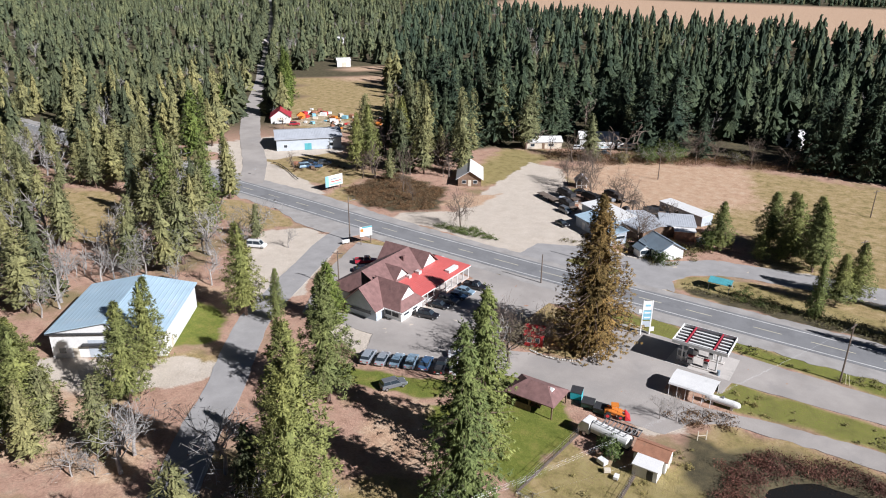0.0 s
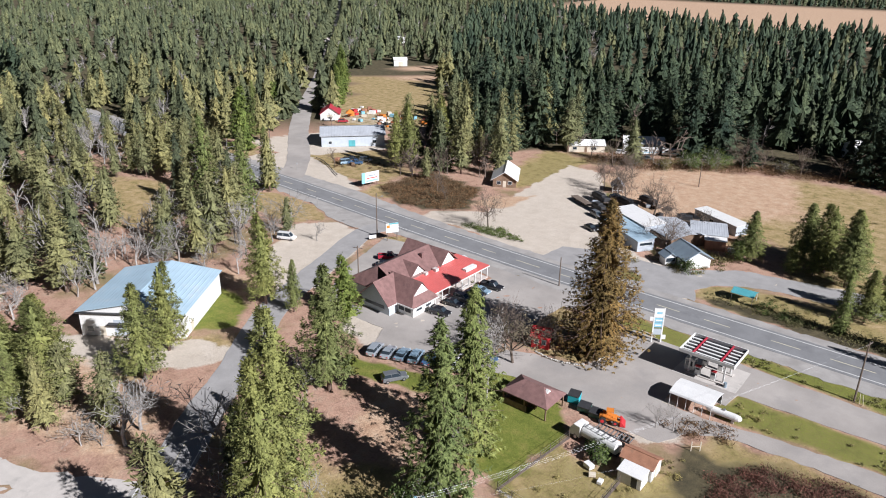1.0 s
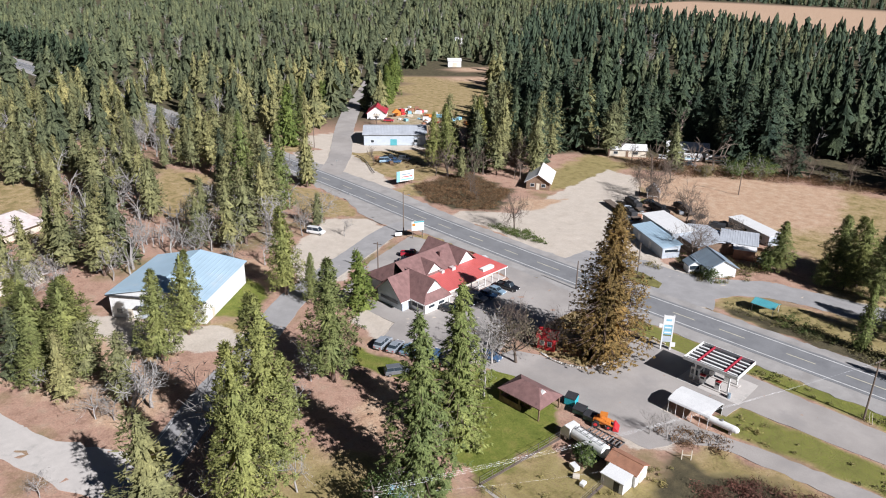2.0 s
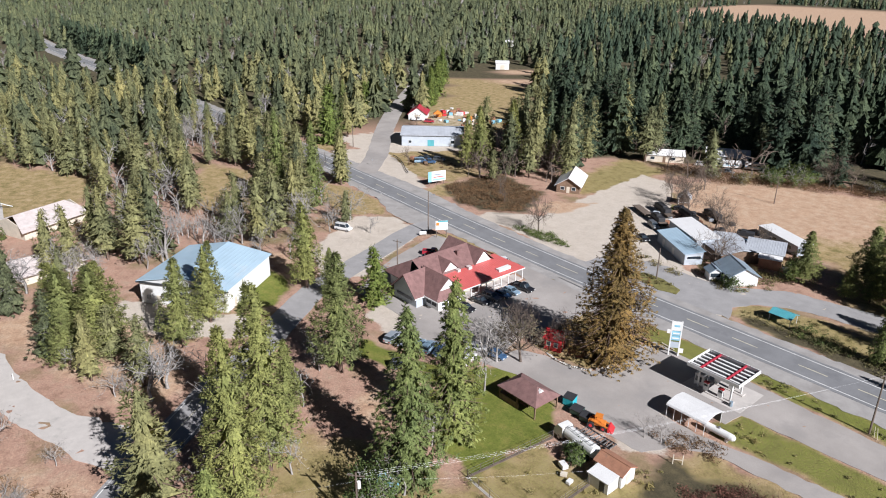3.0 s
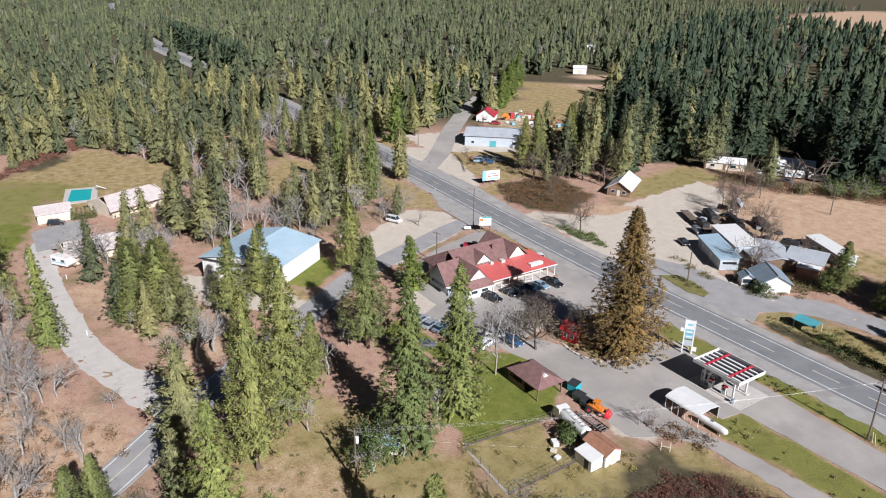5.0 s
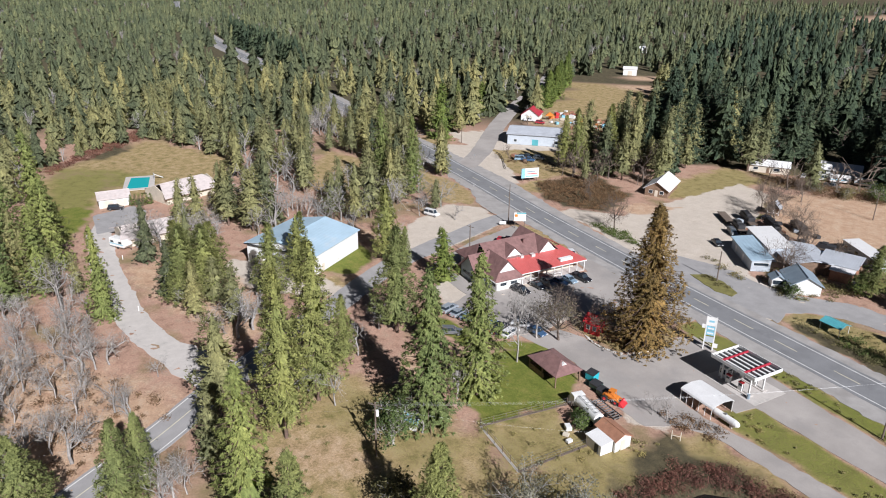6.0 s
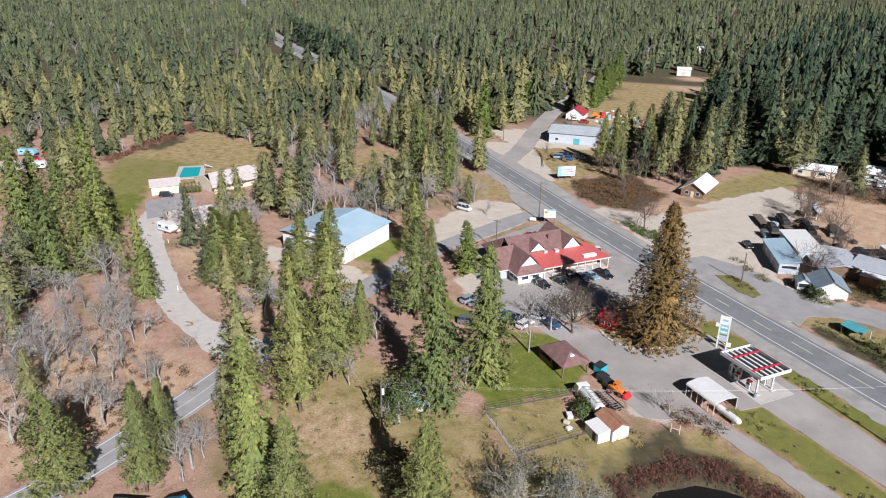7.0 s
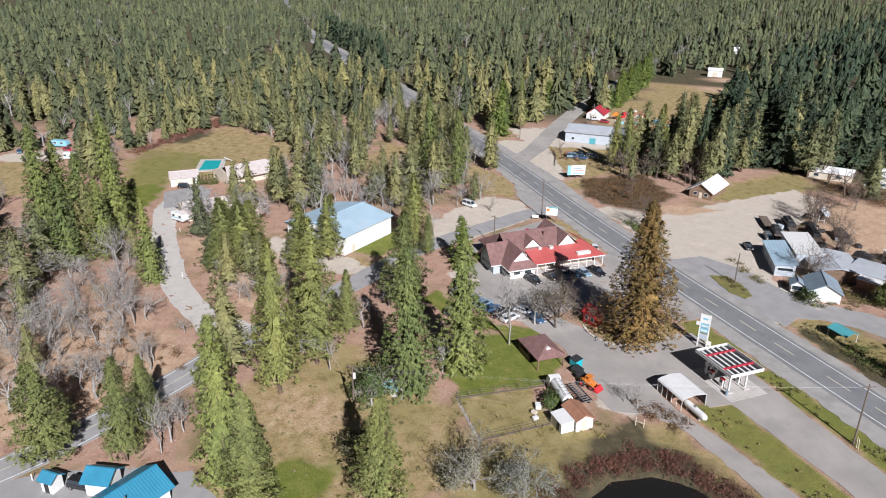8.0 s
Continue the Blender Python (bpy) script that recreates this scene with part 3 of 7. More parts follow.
strip("centre_line", low, 0.08, -0.08, 0.03, YELLOW, "", "", 0, 0, parent=road)
DRIVE = smooth_line([(-67, 37.5), (-71.7, 36), (-76.7, 33), (-86.8, 28.7), (-101.6, 24.7), (-121, 22.8), (-136, 22), (-149, 22), (-162, 23), (-172, 27)], 1.5)
strip("driveway", DRIVE, 3.3, -3.3, -0.005, CONCRETE, "pale gravel driveway curving through the oaks", "driveway", 0.2)
area("drive_mouth", [(-65, 33.5), (-71, 42), (-76.5, 39), (-88.6, 31.5), (-83.3, 27.2), (-76, 28.6), (-71, 31)], -0.001, CONCRETE, "pale gravel mouth of the driveway", "driveway", 0.25)
area("court", [(-161, 22), (-178, 22), (-183, 34), (-176, 37), (-163, 35)], 0.004, LANE, "grey paved yard beside the house", "yard")
area("apron", [(-76, 147.5), (-75, 157), (-64, 162), (-50, 162), (-43.5, 164.5), (-34, 172), (-12, 176), (30, 178), (30, 169), (-12, 167), (-28, 164.5), (-36, 159.5), (-38.5, 154), (-36.5, 148)], 0.003, LANE, "grey asphalt apron before the trading yard", "apron", 0.2)
area("grass_island", [(-64.2, 150.6), (-62.5, 154.4), (-57, 154.6), (-51, 152.6), (-50.4, 149.8), (-54, 148.9), (-60, 149.6)], 0.1, GRASS, "low grassy island with worn edges", "island", 0.15)
area("lot_corner", [(-68, 134), (-66.2, 126), (-62.4, 113.4), (-58, 112), (-57.5, 127.5), (-46, 128), (-46, 133.4)], -0.002, LOT, "worn pale gravel corner between the lots", "lot", 0.2)
area("station_lot", [(-58, 95), (-56, 104), (-51, 106.5), (-47, 106.3), (-42.5, 108), (-39.5, 115), (-42, 124), (-41, 127.5), (-30, 126.5), (-26, 128.5), (-8, 127.5), (30, 126), (70, 124), (70, 117), (5, 118.3), (-17, 117.3), (-17.5, 113), (-26, 113), (-26, 107), (-19, 107), (-9, 108.8), (2, 110), (30, 111), (70, 112), (70, 105), (30, 105), (-2, 105.3), (-13, 104.6), (-19, 102), (-22, 96), (-30, 95.5), (-37, 96.3), (-44, 98.5), (-50, 97)], 0.008, LOT, "pale worn asphalt filling station lot", "lot")
area("pump_slab", [(-29, 117.6), (-28.6, 126), (-17.5, 126), (-17.5, 117.6)], 0.03, CONCRETE, "pale concrete slab under the pump canopy", "slab", 0.02)
area("diner_lot", [(-80, 95), (-76, 87.5), (-58.5, 94), (-57, 101), (-62, 113), (-66, 126), (-68, 134), (-84, 134.5), (-86, 131), (-77.5, 129), (-76, 112), (-79, 104), (-82, 101), (-93, 98), (-97, 100), (-96, 113), (-105, 133), (-114, 131), (-108, 112), (-98, 94)], 0.002, LOT, "pale worn asphalt diner car park", "lot")

# ---- trees ----
def spray_faces(rng, centres, along, length, width, loose):
    """Needle sprays: three-cornered faces that reach outwards along their twig, their planes leaning up and outwards."""
    n = len(centres)
    u = along + rng.normal(size=(n, 3)) * loose
    u /= np.linalg.norm(u, axis=1)[:, None] + 1e-9
    flat = along * [1, 1, 0]
    nrm = flat * 0.6 + [0, 0, 0.7] + rng.normal(size=(n, 3)) * (0.35 + loose * 0.5)
    v = np.cross(nrm, u)
    v /= np.linalg.norm(v, axis=1)[:, None] + 1e-9
    ln = (length * rng.uniform(0.55, 1.4, n))[:, None] / 2
    wd = (width * rng.uniform(0.6, 1.4, n))[:, None] / 2
    skew = rng.uniform(0.1, 0.9, n)[:, None]
    verts = np.stack([centres - u * ln - v * wd * 0.4, centres + v * wd + u * ln * (0.3 - skew), centres + u * ln - v * wd * skew], 1)
    return verts.reshape(-1, 3)


def leaf_faces(rng, centres, length, width, up=0.55):
    """Small three-cornered leaf faces round the centres, their planes leaning upwards by chance."""
    n = len(centres)
    nrm = rng.normal(size=(n, 3))
    nrm[:, 2] = np.abs(nrm[:, 2]) + up
    nrm /= np.linalg.norm(nrm, axis=1)[:, None]
    u = np.cross(nrm, rng.normal(size=(n, 3)))
    u /= np.linalg.norm(u, axis=1)[:, None] + 1e-9
    v = np.cross(nrm, u)
    ln = (length * rng.uniform(0.6, 1.4, n))[:, None] / 2
    wd = (width * rng.uniform(0.7, 1.6, n))[:, None] / 2
    verts = np.stack([centres - u * ln, centres + v * wd + u * ln * 0.25, centres + u * ln - v * wd], 1)
    return verts.reshape(-1, 3)


def prisms(segs, sides=4):
    """Tapered limbs: segs rows of p0, p1, r0, r1 (n, 8)."""
    s = np.asarray(segs, float)
    p0, p1, r0, r1 = s[:, :3], s[:, 3:6], s[:, 6], s[:, 7]
    d = p1 - p0
    d /= np.linalg.norm(d, axis=1)[:, None] + 1e-9
    ref = np.where(np.abs(d[:, 2:3]) > 0.8, [[1.0, 0.0, 0.0]], [[0.0, 0.0, 1.0]])
    u = np.cross(d, ref)
    u /= np.linalg.norm(u, axis=1)[:, None]
    w = np.cross(d, u)
    ring = [u * math.cos(6.2832 * i / sides) + w * math.sin(6.2832 * i / sides) for i in range(sides)]
    verts = np.stack([p0 + q * r0[:, None] for q in ring] + [p1 + q * r1[:, None] for q in ring], 1)
    base = np.arange(len(s))[:, None, None] * 2 * sides
    f = np.array([[i, (i + 1) % sides, sides + (i + 1) % sides, sides + i] for i in range(sides)])
    return verts.reshape(-1, 3), (base + f[None]).reshape(-1, 4)


def skirts(rng, h, r, bare, count, spokes, pine):
    """The body of a conifer: drooping ragged skirts of twigs, one over the other, up to a pointed top."""
    faces = []
    turn = np.arange(2 * spokes) * 3.14159 / spokes
    for i in range(count):
        u = (i + rng.uniform(-0.2, 0.2)) / count
        u = min(max(u, 0.0), 0.97)
        prof = (min(1.0, 0.7 + 1.1 * u) * (1 - u ** 1.12) ** 0.88 if pine else (1 - u) ** 0.82) + 0.03
        z = h * (bare + (1 - bare) * u)
        tall = (1.9 if pine else 2.3) * h * (1 - bare) / count
        reach = r * prof * np.where(np.arange(2 * spokes) % 2, rng.uniform(0.3, 0.6, 2 * spokes), rng.uniform(0.7, 1.25, 2 * spokes))
        ang = turn + rng.uniform(0, 6.28) + rng.normal(size=2 * spokes) * 0.18
        lean = rng.normal(size=2) * 0.08 * r * prof
        rim = np.stack([reach * np.cos(ang) + lean[0], reach * np.sin(ang) + lean[1], z + rng.normal(size=2 * spokes) * 0.2 * tall - 0.12 * reach], 1)
        top = np.tile([lean[0] * 0.3, lean[1] * 0.3, min(z + tall, h)], (2 * spokes, 1))
        faces.append(np.stack([rim, np.roll(rim, -1, 0), top], 1))
    return np.concatenate(faces).reshape(-1, 3)


def conifer(seed, h, r, bare, limbs, leaves, length, width, shape, droop, lean=0.0, tuft=8):
    """Trunk and limb segments and needle faces of a conifer of height h and crown radius r: limbs that carry tufts."""
    rng = np.random.default_rng(seed)
    segs, spots, ways = [], [], []
    bend = rng.normal(size=2) * lean
    spine = lambda z: np.array([bend[0] * (z / h) ** 2, bend[1] * (z / h) ** 2, z])
    cuts = np.linspace(0, 0.97 * h, 7)
    r_base = 0.011 * h + 0.12
    for a, b in zip(cuts[:-1], cuts[1:]):
        segs.append([*spine(a), *spine(b), r_base * (1 - 0.93 * a / h), r_base * (1 - 0.93 * b / h)])
    heights = bare * h + (h - bare * h) * (np.arange(limbs) + rng.uniform(0, 1, limbs)) / limbs
    gaps = rng.uniform(0.7, 1.3, (7, 9))
    per = max(3, leaves / limbs)
    pine = shape == "pine"
    for i, z in enumerate(heights):
        u = (z / h - bare) / (1 - bare)
        az = 2.399 * i + rng.normal() * 0.4
        if pine:
            prof = min(1.0, 0.7 + 1.1 * u) * (1 - u ** 1.12) ** 0.88 + 0.04
        elif shape == "skirt":
            prof = min(1.0, 0.5 + 3.2 * u) * (1 - u) ** 0.78 + 0.03
        elif shape == "cone":
            prof = (1 - u) ** 0.85 + 0.03
        else:
            prof = min(1.0, 0.6 + 2.2 * u) * (1 - u) ** 0.72 + 0.03
        side = gaps[min(6, int(u * 7)), int(az / 6.2832 * 9) % 9]
        ln = r * prof * rng.uniform(0.72, 1.12) * (0.5 + 0.5 * side)
        up = (0.32 - 0.5 * (1 - u) if pine else 0.25 * u - droop) + rng.normal() * 0.08
        d = np.array([math.cos(az), math.sin(az), up])
        across = np.array([-d[1], d[0], 0.0])
        p0 = spine(z)
        segs.append([*p0, *(p0 + d * ln), 0.012 * ln + 0.035, 0.015])
        k = max(1, int(round(per * (0.35 + 0.9 * prof) / tuft)))
        s = np.sqrt(rng.uniform(0.1, 1.05, k))
        fan = ln * (0.1 + 0.42 * s * (1.15 - s))
        centre = p0 + np.outer(s * ln, d) + np.outer(rng.uniform(-1, 1, k) * fan, across)
        centre[:, 2] += rng.normal(size=k) * (0.12 + 0.05 * ln)
        if not pine:
            centre[:, 2] -= droop * 0.8 * (s * ln) * s
        size = (0.85 if pine else 0.7) * length * rng.uniform(0.6, 1.3, k * tuft)
        way = np.tile(d * 0.75 + [0, 0, 0.12 if pine else -0.3 - droop], (k * tuft, 1)) + rng.normal(size=(k * tuft, 3)) * ([0.75, 0.75, 0.6] if pine else [0.6, 0.6, 0.3])
        way /= np.linalg.norm(way, axis=1)[:, None]
        spots.append(np.repeat(centre, tuft, 0) + way * size[:, None])
        ways.append(way)
    body = skirts(rng, h, (0.5 if leaves > 5000 else 0.7) * r, bare, 22 if leaves > 5000 else 12, 12 if leaves > 5000 else 8, pine) if leaves > 600 else np.zeros((0, 3))
    tip = spine(h) + rng.normal(size=(max(4, leaves // 80), 3)) * [0.2, 0.2, 0.5] - [0, 0, 0.5]
    ways.append(rng.normal(size=tip.shape) * [0.5, 0.5, 0.2] + [0, 0, 0.6])
    spots, ways = np.concatenate(spots + [tip]), np.concatenate(ways)
    return np.array(segs), np.concatenate([body, spray_faces(rng, spots, ways, length, width, 0.25 if pine else 0.18)])


def oak(seed, h, r, depth=4, forks=(6, 4, 4, 4), twig=0.03):
    """Limb segments of a bare oak."""
    rng = np.random.default_rng(seed)
    segs, tips = [], []

    def grow(p, d, ln, rad, level):
        mid = p + d * ln * 0.5 + rng.normal(size=3) * ln * 0.06
        q = p + d * ln + rng.normal(size=3) * ln * 0.08
        r1 = rad * 0.62
        if level >= depth:
            segs.append([*p, *q, rad, r1])
        else:
            segs.append([*p, *mid, rad, (rad + r1) / 2])
            segs.append([*mid, *q, (rad + r1) / 2, r1])
        if level >= depth:
            tips.append(q)
            return
        for _ in range(forks[level]):
            nd = d * 0.75 + rng.normal(size=3) * 0.62 + np.array([0, 0, 0.12])
            if level == 0:
                a = rng.uniform(0, 6.2832)
                nd = np.array([math.cos(a), math.sin(a), rng.uniform(0.35, 1.3)])
            nd /= np.linalg.norm(nd)
            s = rng.uniform(0.45, 1.0)
            grow(p + (q - p) * s, nd, ln * rng.uniform(0.55, 0.85) if level else r * rng.uniform(0.45, 0.65), max(r1 * rng.uniform(0.5, 0.8), twig), level + 1)

    grow(np.zeros(3), np.array([0.05, 0.03, 1.0]), h * 0.33, 0.02 * h + 0.06, 0)
    s = np.array(segs)
    s[:, [2, 5]] *= h / max(1.0, s[:, 5].max())
    s_tips = np.array(tips)
    s_tips[:, 2] *= h / max(1.0, np.array(segs)[:, 5].max())
    return s, s_tips


def faces_for(verts):
    return np.arange(len(verts)).reshape(-1, 3)


def halved(verts, quads):
    """The corners of quads, each cut into two three-cornered faces."""
    return verts[quads[:, [0, 1, 2, 0, 2, 3]]].reshape(-1, 3)


def soften(leaf_verts, form=0.72):
    """Leaf faces turned outwards, with shading normals that lean to the crown's round form."""
    q = np.asarray(leaf_verts, float).reshape(-1, 3, 3).copy()
    own = np.cross(q[:, 1] - q[:, 0], q[:, 2] - q[:, 0])
    own /= np.linalg.norm(own, axis=1)[:, None] + 1e-9
    c = q.mean(1)
    reach = np.hypot(c[:, 0], c[:, 1])
    out = np.stack([c[:, 0], c[:, 1], 0.45 * reach + 0.15], 1)
    out /= np.linalg.norm(out, axis=1)[:, None]
    back = (own * out).sum(1) < 0
    q[back] = q[back][:, [0, 2, 1]]
    own[back] *= -1
    n = own * 0.62 + out * form
    n /= np.linalg.norm(n, axis=1)[:, None]
    return q.reshape(-1, 3), np.repeat(n, 3, 0)


def crown_mesh(name, verts, normals):
    me = array_mesh(name, verts, faces_for(verts))
    me.normals_split_custom_set_from_vertices(normals.tolist())
    return me


def tree_parts(name, label, category, segs, leaf_verts, bark, leaf, group="", sides=5):
    tree = thing(name, label, category, 0, 0, group=group)
    v, f = prisms(segs, sides)
    me = array_mesh("trunk", v, f)
    me.materials.append(bark)
    part("trunk", me, None, tree)
    if leaf_verts is not None and len(leaf_verts):
        me = crown_mesh("crown", *soften(leaf_verts))
        me.materials.append(leaf)
        part("crown", me, None, tree)
    return tree



# ---- buildings ----
def windows_on(house, wall, spans, y, z0, z1, face, glass=GLASS, trim=WHITE, frame_w=0.09):
    """Windows on a wall: spans along it; face is 'x-', 'x+', 'y-' or 'y+' with the wall's plane at y."""
    for a, b in spans:
        def boxed(a0, b0, lo, hi, d0, d1):
            m = Mesh()
            s = 1 if face[1] == "+" else -1
            d0, d1 = sorted((y + s * d0, y + s * d1))
            return m.box(d0, a0, lo, d1, b0, hi) if face[0] == "x" else m.box(a0, d0, lo, b0, d1, hi)
        w = part("window", boxed(a - frame_w, b + frame_w, z0 - frame_w, z1 + frame_w, 0.0, 0.05), trim, house)
        part("pane", boxed(a, b, z0, z1, 0.03, 0.065), glass, w)


def gable_house(name, label, category, x, y, turn, w, d, h, rise, wall_m, roof_m, over=0.5, windows=(), doors=(), roof_label="", thick=0.18, hip=0.0):
    """A gabled building: w along its own x, d along its own y, the ridge along x. Faces are 'x-', 'x+', 'y-', 'y+'."""
    house = thing(name, label, category, x, y, turn)
    a, b = w / 2, d / 2
    walls = Mesh()
    t = 0.2
    gable = [(-b, 0), (b, 0), (b, h), (0, h + rise), (-b, h)]
    walls.prism(gable, "x", -a, -a + t)
    walls.prism(gable, "x", a - t, a)
    walls.box(-a + t, -b, 0, a - t, -b + t, h)
    walls.box(-a + t, b - t, 0, a - t, b, h)
    part("wall", walls, wall_m, house)
    k = rise / b
    for s in (-1, 1):
        low = h - over * k
        cs = [(-a - over, s * (b + over), low + thick), (a + over, s * (b + over), low + thick), (a + over - hip, 0, h + rise + thick), (-a - over + hip, 0, h + rise + thick)]
        part("roof", Mesh().slab(cs if s < 0 else cs[::-1], thick), roof_m, house, roof_label)
    part("ridge_cap", Mesh().box(-a - over + hip, -0.12, h + rise + thick - 0.03, a + over - hip, 0.12, h + rise + thick + 0.05), roof_m, house)
    for face, lo, hi, z0, z1 in windows:
        at = {"x-": -a, "x+": a, "y-": -b, "y+": b}[face]
        windows_on(house, None, [(lo, hi)], at, z0, z1, face)
    for face, lo, hi, top, mat_ in doors:
        s = 1 if face[1] == "+" else -1
        at = (a if face[0] == "x" else b) * s
        d0, d1 = sorted((at, at + s * 0.06))
        m = Mesh().box(d0, lo, 0.02, d1, hi, top) if face[0] == "x" else Mesh().box(lo, d0, 0.02, hi, d1, top)
        part("door", m, mat_, house)
    return house


def shed_block(name, label, category, x, y, turn, w, d, h, fall, wall_m, roof_m, over=0.3, windows=(), doors=()):
    """A block with a single-pitch roof that falls towards its own -y."""
    house = thing(name, label, category, x, y, turn)
    a, b, t = w / 2, d / 2, 0.2
    walls = Mesh()
    side = [(-b, 0), (b, 0), (b, h), (-b, h - fall)]
    walls.prism(side, "x", -a, -a + t)
    walls.prism(side, "x", a - t, a)
    walls.box(-a + t, -b, 0, a - t, -b + t, h - fall)
    walls.box(-a + t, b - t, 0, a - t, b, h)
    part("wall", walls, wall_m, house)
    k = fall / d
    part("roof", Mesh().slab([(-a - over, -b - over, h - fall - over * k + 0.16), (a + over, -b - over, h - fall - over * k + 0.16), (a + over, b + over, h + over * k + 0.16), (-a - over, b + over, h + over * k + 0.16)], 0.16), roof_m, house)
    for face, lo, hi, z0, z1 in windows:
        at = {"x-": -a, "x+": a, "y-": -b, "y+": b}[face]
        windows_on(house, None, [(lo, hi)], at, z0, z1, face)
    for face, lo, hi, top, mat_ in doors:
        s = 1 if face[1] == "+" else -1
        at = (a if face[0] == "x" else b) * s
        d0, d1 = sorted((at, at + s * 0.06))
        m = Mesh().box(d0, lo, 0.02, d1, hi, top) if face[0] == "x" else Mesh().box(lo, d0, 0.02, hi, d1, top)
        part("door", m, mat_, house)
    return house


def slope(house, name, corners, material, thick=0.16, label=""):
    return part(name, Mesh().slab(corners, thick), material, house, label)


def diner():
    d = thing("diner", "white roadside diner with brown gabled roofs and red porch roof", "diner", 0, 0)
    # walls
    part("wall", Mesh().box(-96.5, 103, 0, -83.2, 126.2, 3.7), WHITE, d)
    # white south wing away from the sun: its shade is painted as blue-grey
    part("wall", Mesh().box(-90.6, 99.6, 0, -82.6, 103.0, 2.9).prism([(-90.6, 2.9), (-82.6, 2.9), (-86.6, 6.4)], "y", 99.6, 99.8), GREYWALL, d, "white boarded gable wall, its shade put into a blue-grey colour")
    part("wall", Mesh().box(-83.2, 102.2, 0, -78.3, 109.0, 2.9), WHITE, d)
    part("wall", Mesh().box(-83.2, 109.0, 0, -81.6, 127.4, 3.3), CREAM, d)
    # roofs: main ridge along y, three wings towards the car park, the south wing
    zr, xr = 7.5, -90.4
    slope(d, "roof", [(-97.6, 101.6, 3.4), (xr, 104.5, zr), (xr, 121.2, zr), (-97.6, 125.0, 3.4)][::-1], SHINGLE)
    slope(d, "roof", [(xr, 104.5, zr), (-84.2, 104.5, 4.2), (-84.2, 122.0, 4.2), (xr, 121.2, zr)], SHINGLE)
    slope(d, "roof", [(-97.6, 101.6, 3.4), (-88.0, 101.6, 3.4), (xr, 104.5, zr)], SHINGLE)
    for yc, half, x_face, z_top, z_low in ((121.2, 3.4, -84.6, 7.45, 3.9), (111.5, 3.3, -85.2, 7.1, 4.0)):
        deep = -97.0 if yc > 120 else -90.3
        slope(d, "wing_roof", [(deep, yc, z_top), (deep, yc - half, z_low), (x_face + 0.35, yc - half, z_low), (x_face + 0.35, yc, z_top)], SHINGLE)
        north = half + (1.8 if yc > 120 else 0)
        zn = z_low - (1.0 if yc > 120 else 0)
        slope(d, "wing_roof", [(deep, yc + north, zn), (deep, yc, z_top), (x_face + 0.35, yc, z_top), (x_face + 0.35, yc + north, zn)], SHINGLE)
        part("gable", Mesh().prism([(yc - half + 0.35, z_low), (yc + half - 0.35, z_low), (yc, z_top - 0.25)], "x", x_face - 0.15, x_face), WHITE, d, "white triangular gable")
    # south wing, ridge along y
    slope(d, "wing_roof", [(-86.6, 99.0, 6.7), (-82.0, 98.7, 2.5), (-82.0, 103.5, 2.5), (-86.6, 106.0, 6.9)], SHINGLE)
    slope(d, "wing_roof", [(-91.2, 98.7, 2.5), (-86.6, 99.0, 6.7), (-86.6, 106.0, 6.9), (-91.2, 104.0, 2.5)], SHINGLE)
    # east wing: gable set back over a skirt of shingles
    slope(d, "wing_roof", [(-87.5, 105.4, 6.95), (-84.0, 101.4, 2.6), (-77.9, 101.4, 2.6), (-79.0, 103.1, 4.4), (-78.5, 105.4, 6.95)], SHINGLE)
    slope(d, "wing_roof", [(-78.5, 105.4, 6.95), (-79.0, 107.7, 4.4), (-77.9, 109.3, 2.9), (-86.0, 109.3, 2.9), (-87.5, 105.4, 6.95)], SHINGLE)
    slope(d, "skirt_roof", [(-79.0, 103.1, 4.4), (-77.8, 101.4, 2.55), (-77.3, 109.3, 2.55), (-79.0, 107.7, 4.4)], SHINGLE)
    part("gable", Mesh().prism([(103.3, 4.3), (107.5, 4.3), (105.4, 6.7)], "x", -79.05, -78.85), WHITE, d, "white triangular gable")
    part("fascia", Mesh().box(-77.35, 101.4, 2.35, -77.2, 109.3, 2.6), WHITE, d)
    part("fascia", Mesh().box(-84.0, 101.25, 2.35, -77.3, 101.4, 2.6), WHITE, d)
    part("fascia", Mesh().box(-82.1, 98.7, 2.25, -81.95, 101.3, 2.5), WHITE, d)
    # red porch roof
    slope(d, "porch_roof", [(-86.0, 109.0, 4.75), (-78.3, 109.0, 3.05), (-78.3, 129.0, 3.05), (-86.0, 126.2, 4.75)], SHINGLE_RED, 0.14, "bright red sheet porch roof")
    slope(d, "porch_roof", [(-78.3, 129.0, 3.05), (-93.0, 129.0, 3.05), (-93.0, 126.2, 4.4), (-86.0, 126.2, 4.75)], SHINGLE_RED, 0.14, "bright red sheet porch roof")
    part("fascia", Mesh().box(-78.42, 109.0, 2.72, -78.27, 129.05, 2.93), WHITE, d)
    part("fascia", Mesh().box(-93.0, 128.95, 2.72, -78.3, 129.1, 2.93), WHITE, d)
    for i in range(9):
        y = 109.8 + i * 2.35
        part("post", Mesh().box(-78.75, y - 0.08, 0, -78.59, y + 0.08, 2.85), WHITE, d)
    part("porch_floor", Mesh().box(-81.6, 109.0, 0.0, -78.4, 128.6, 0.18), CONCRETE, d)
    part("rail", Mesh().box(-78.7, 112.3, 0.85, -78.64, 121.3, 0.95).box(-78.7, 112.3, 0.25, -78.64, 121.3, 0.32), WHITE, d)
    windows_on(d, None, [(111 + 3.1 * i, 113 + 3.1 * i) for i in range(5)], -81.6, 1.0, 2.4, "x+")
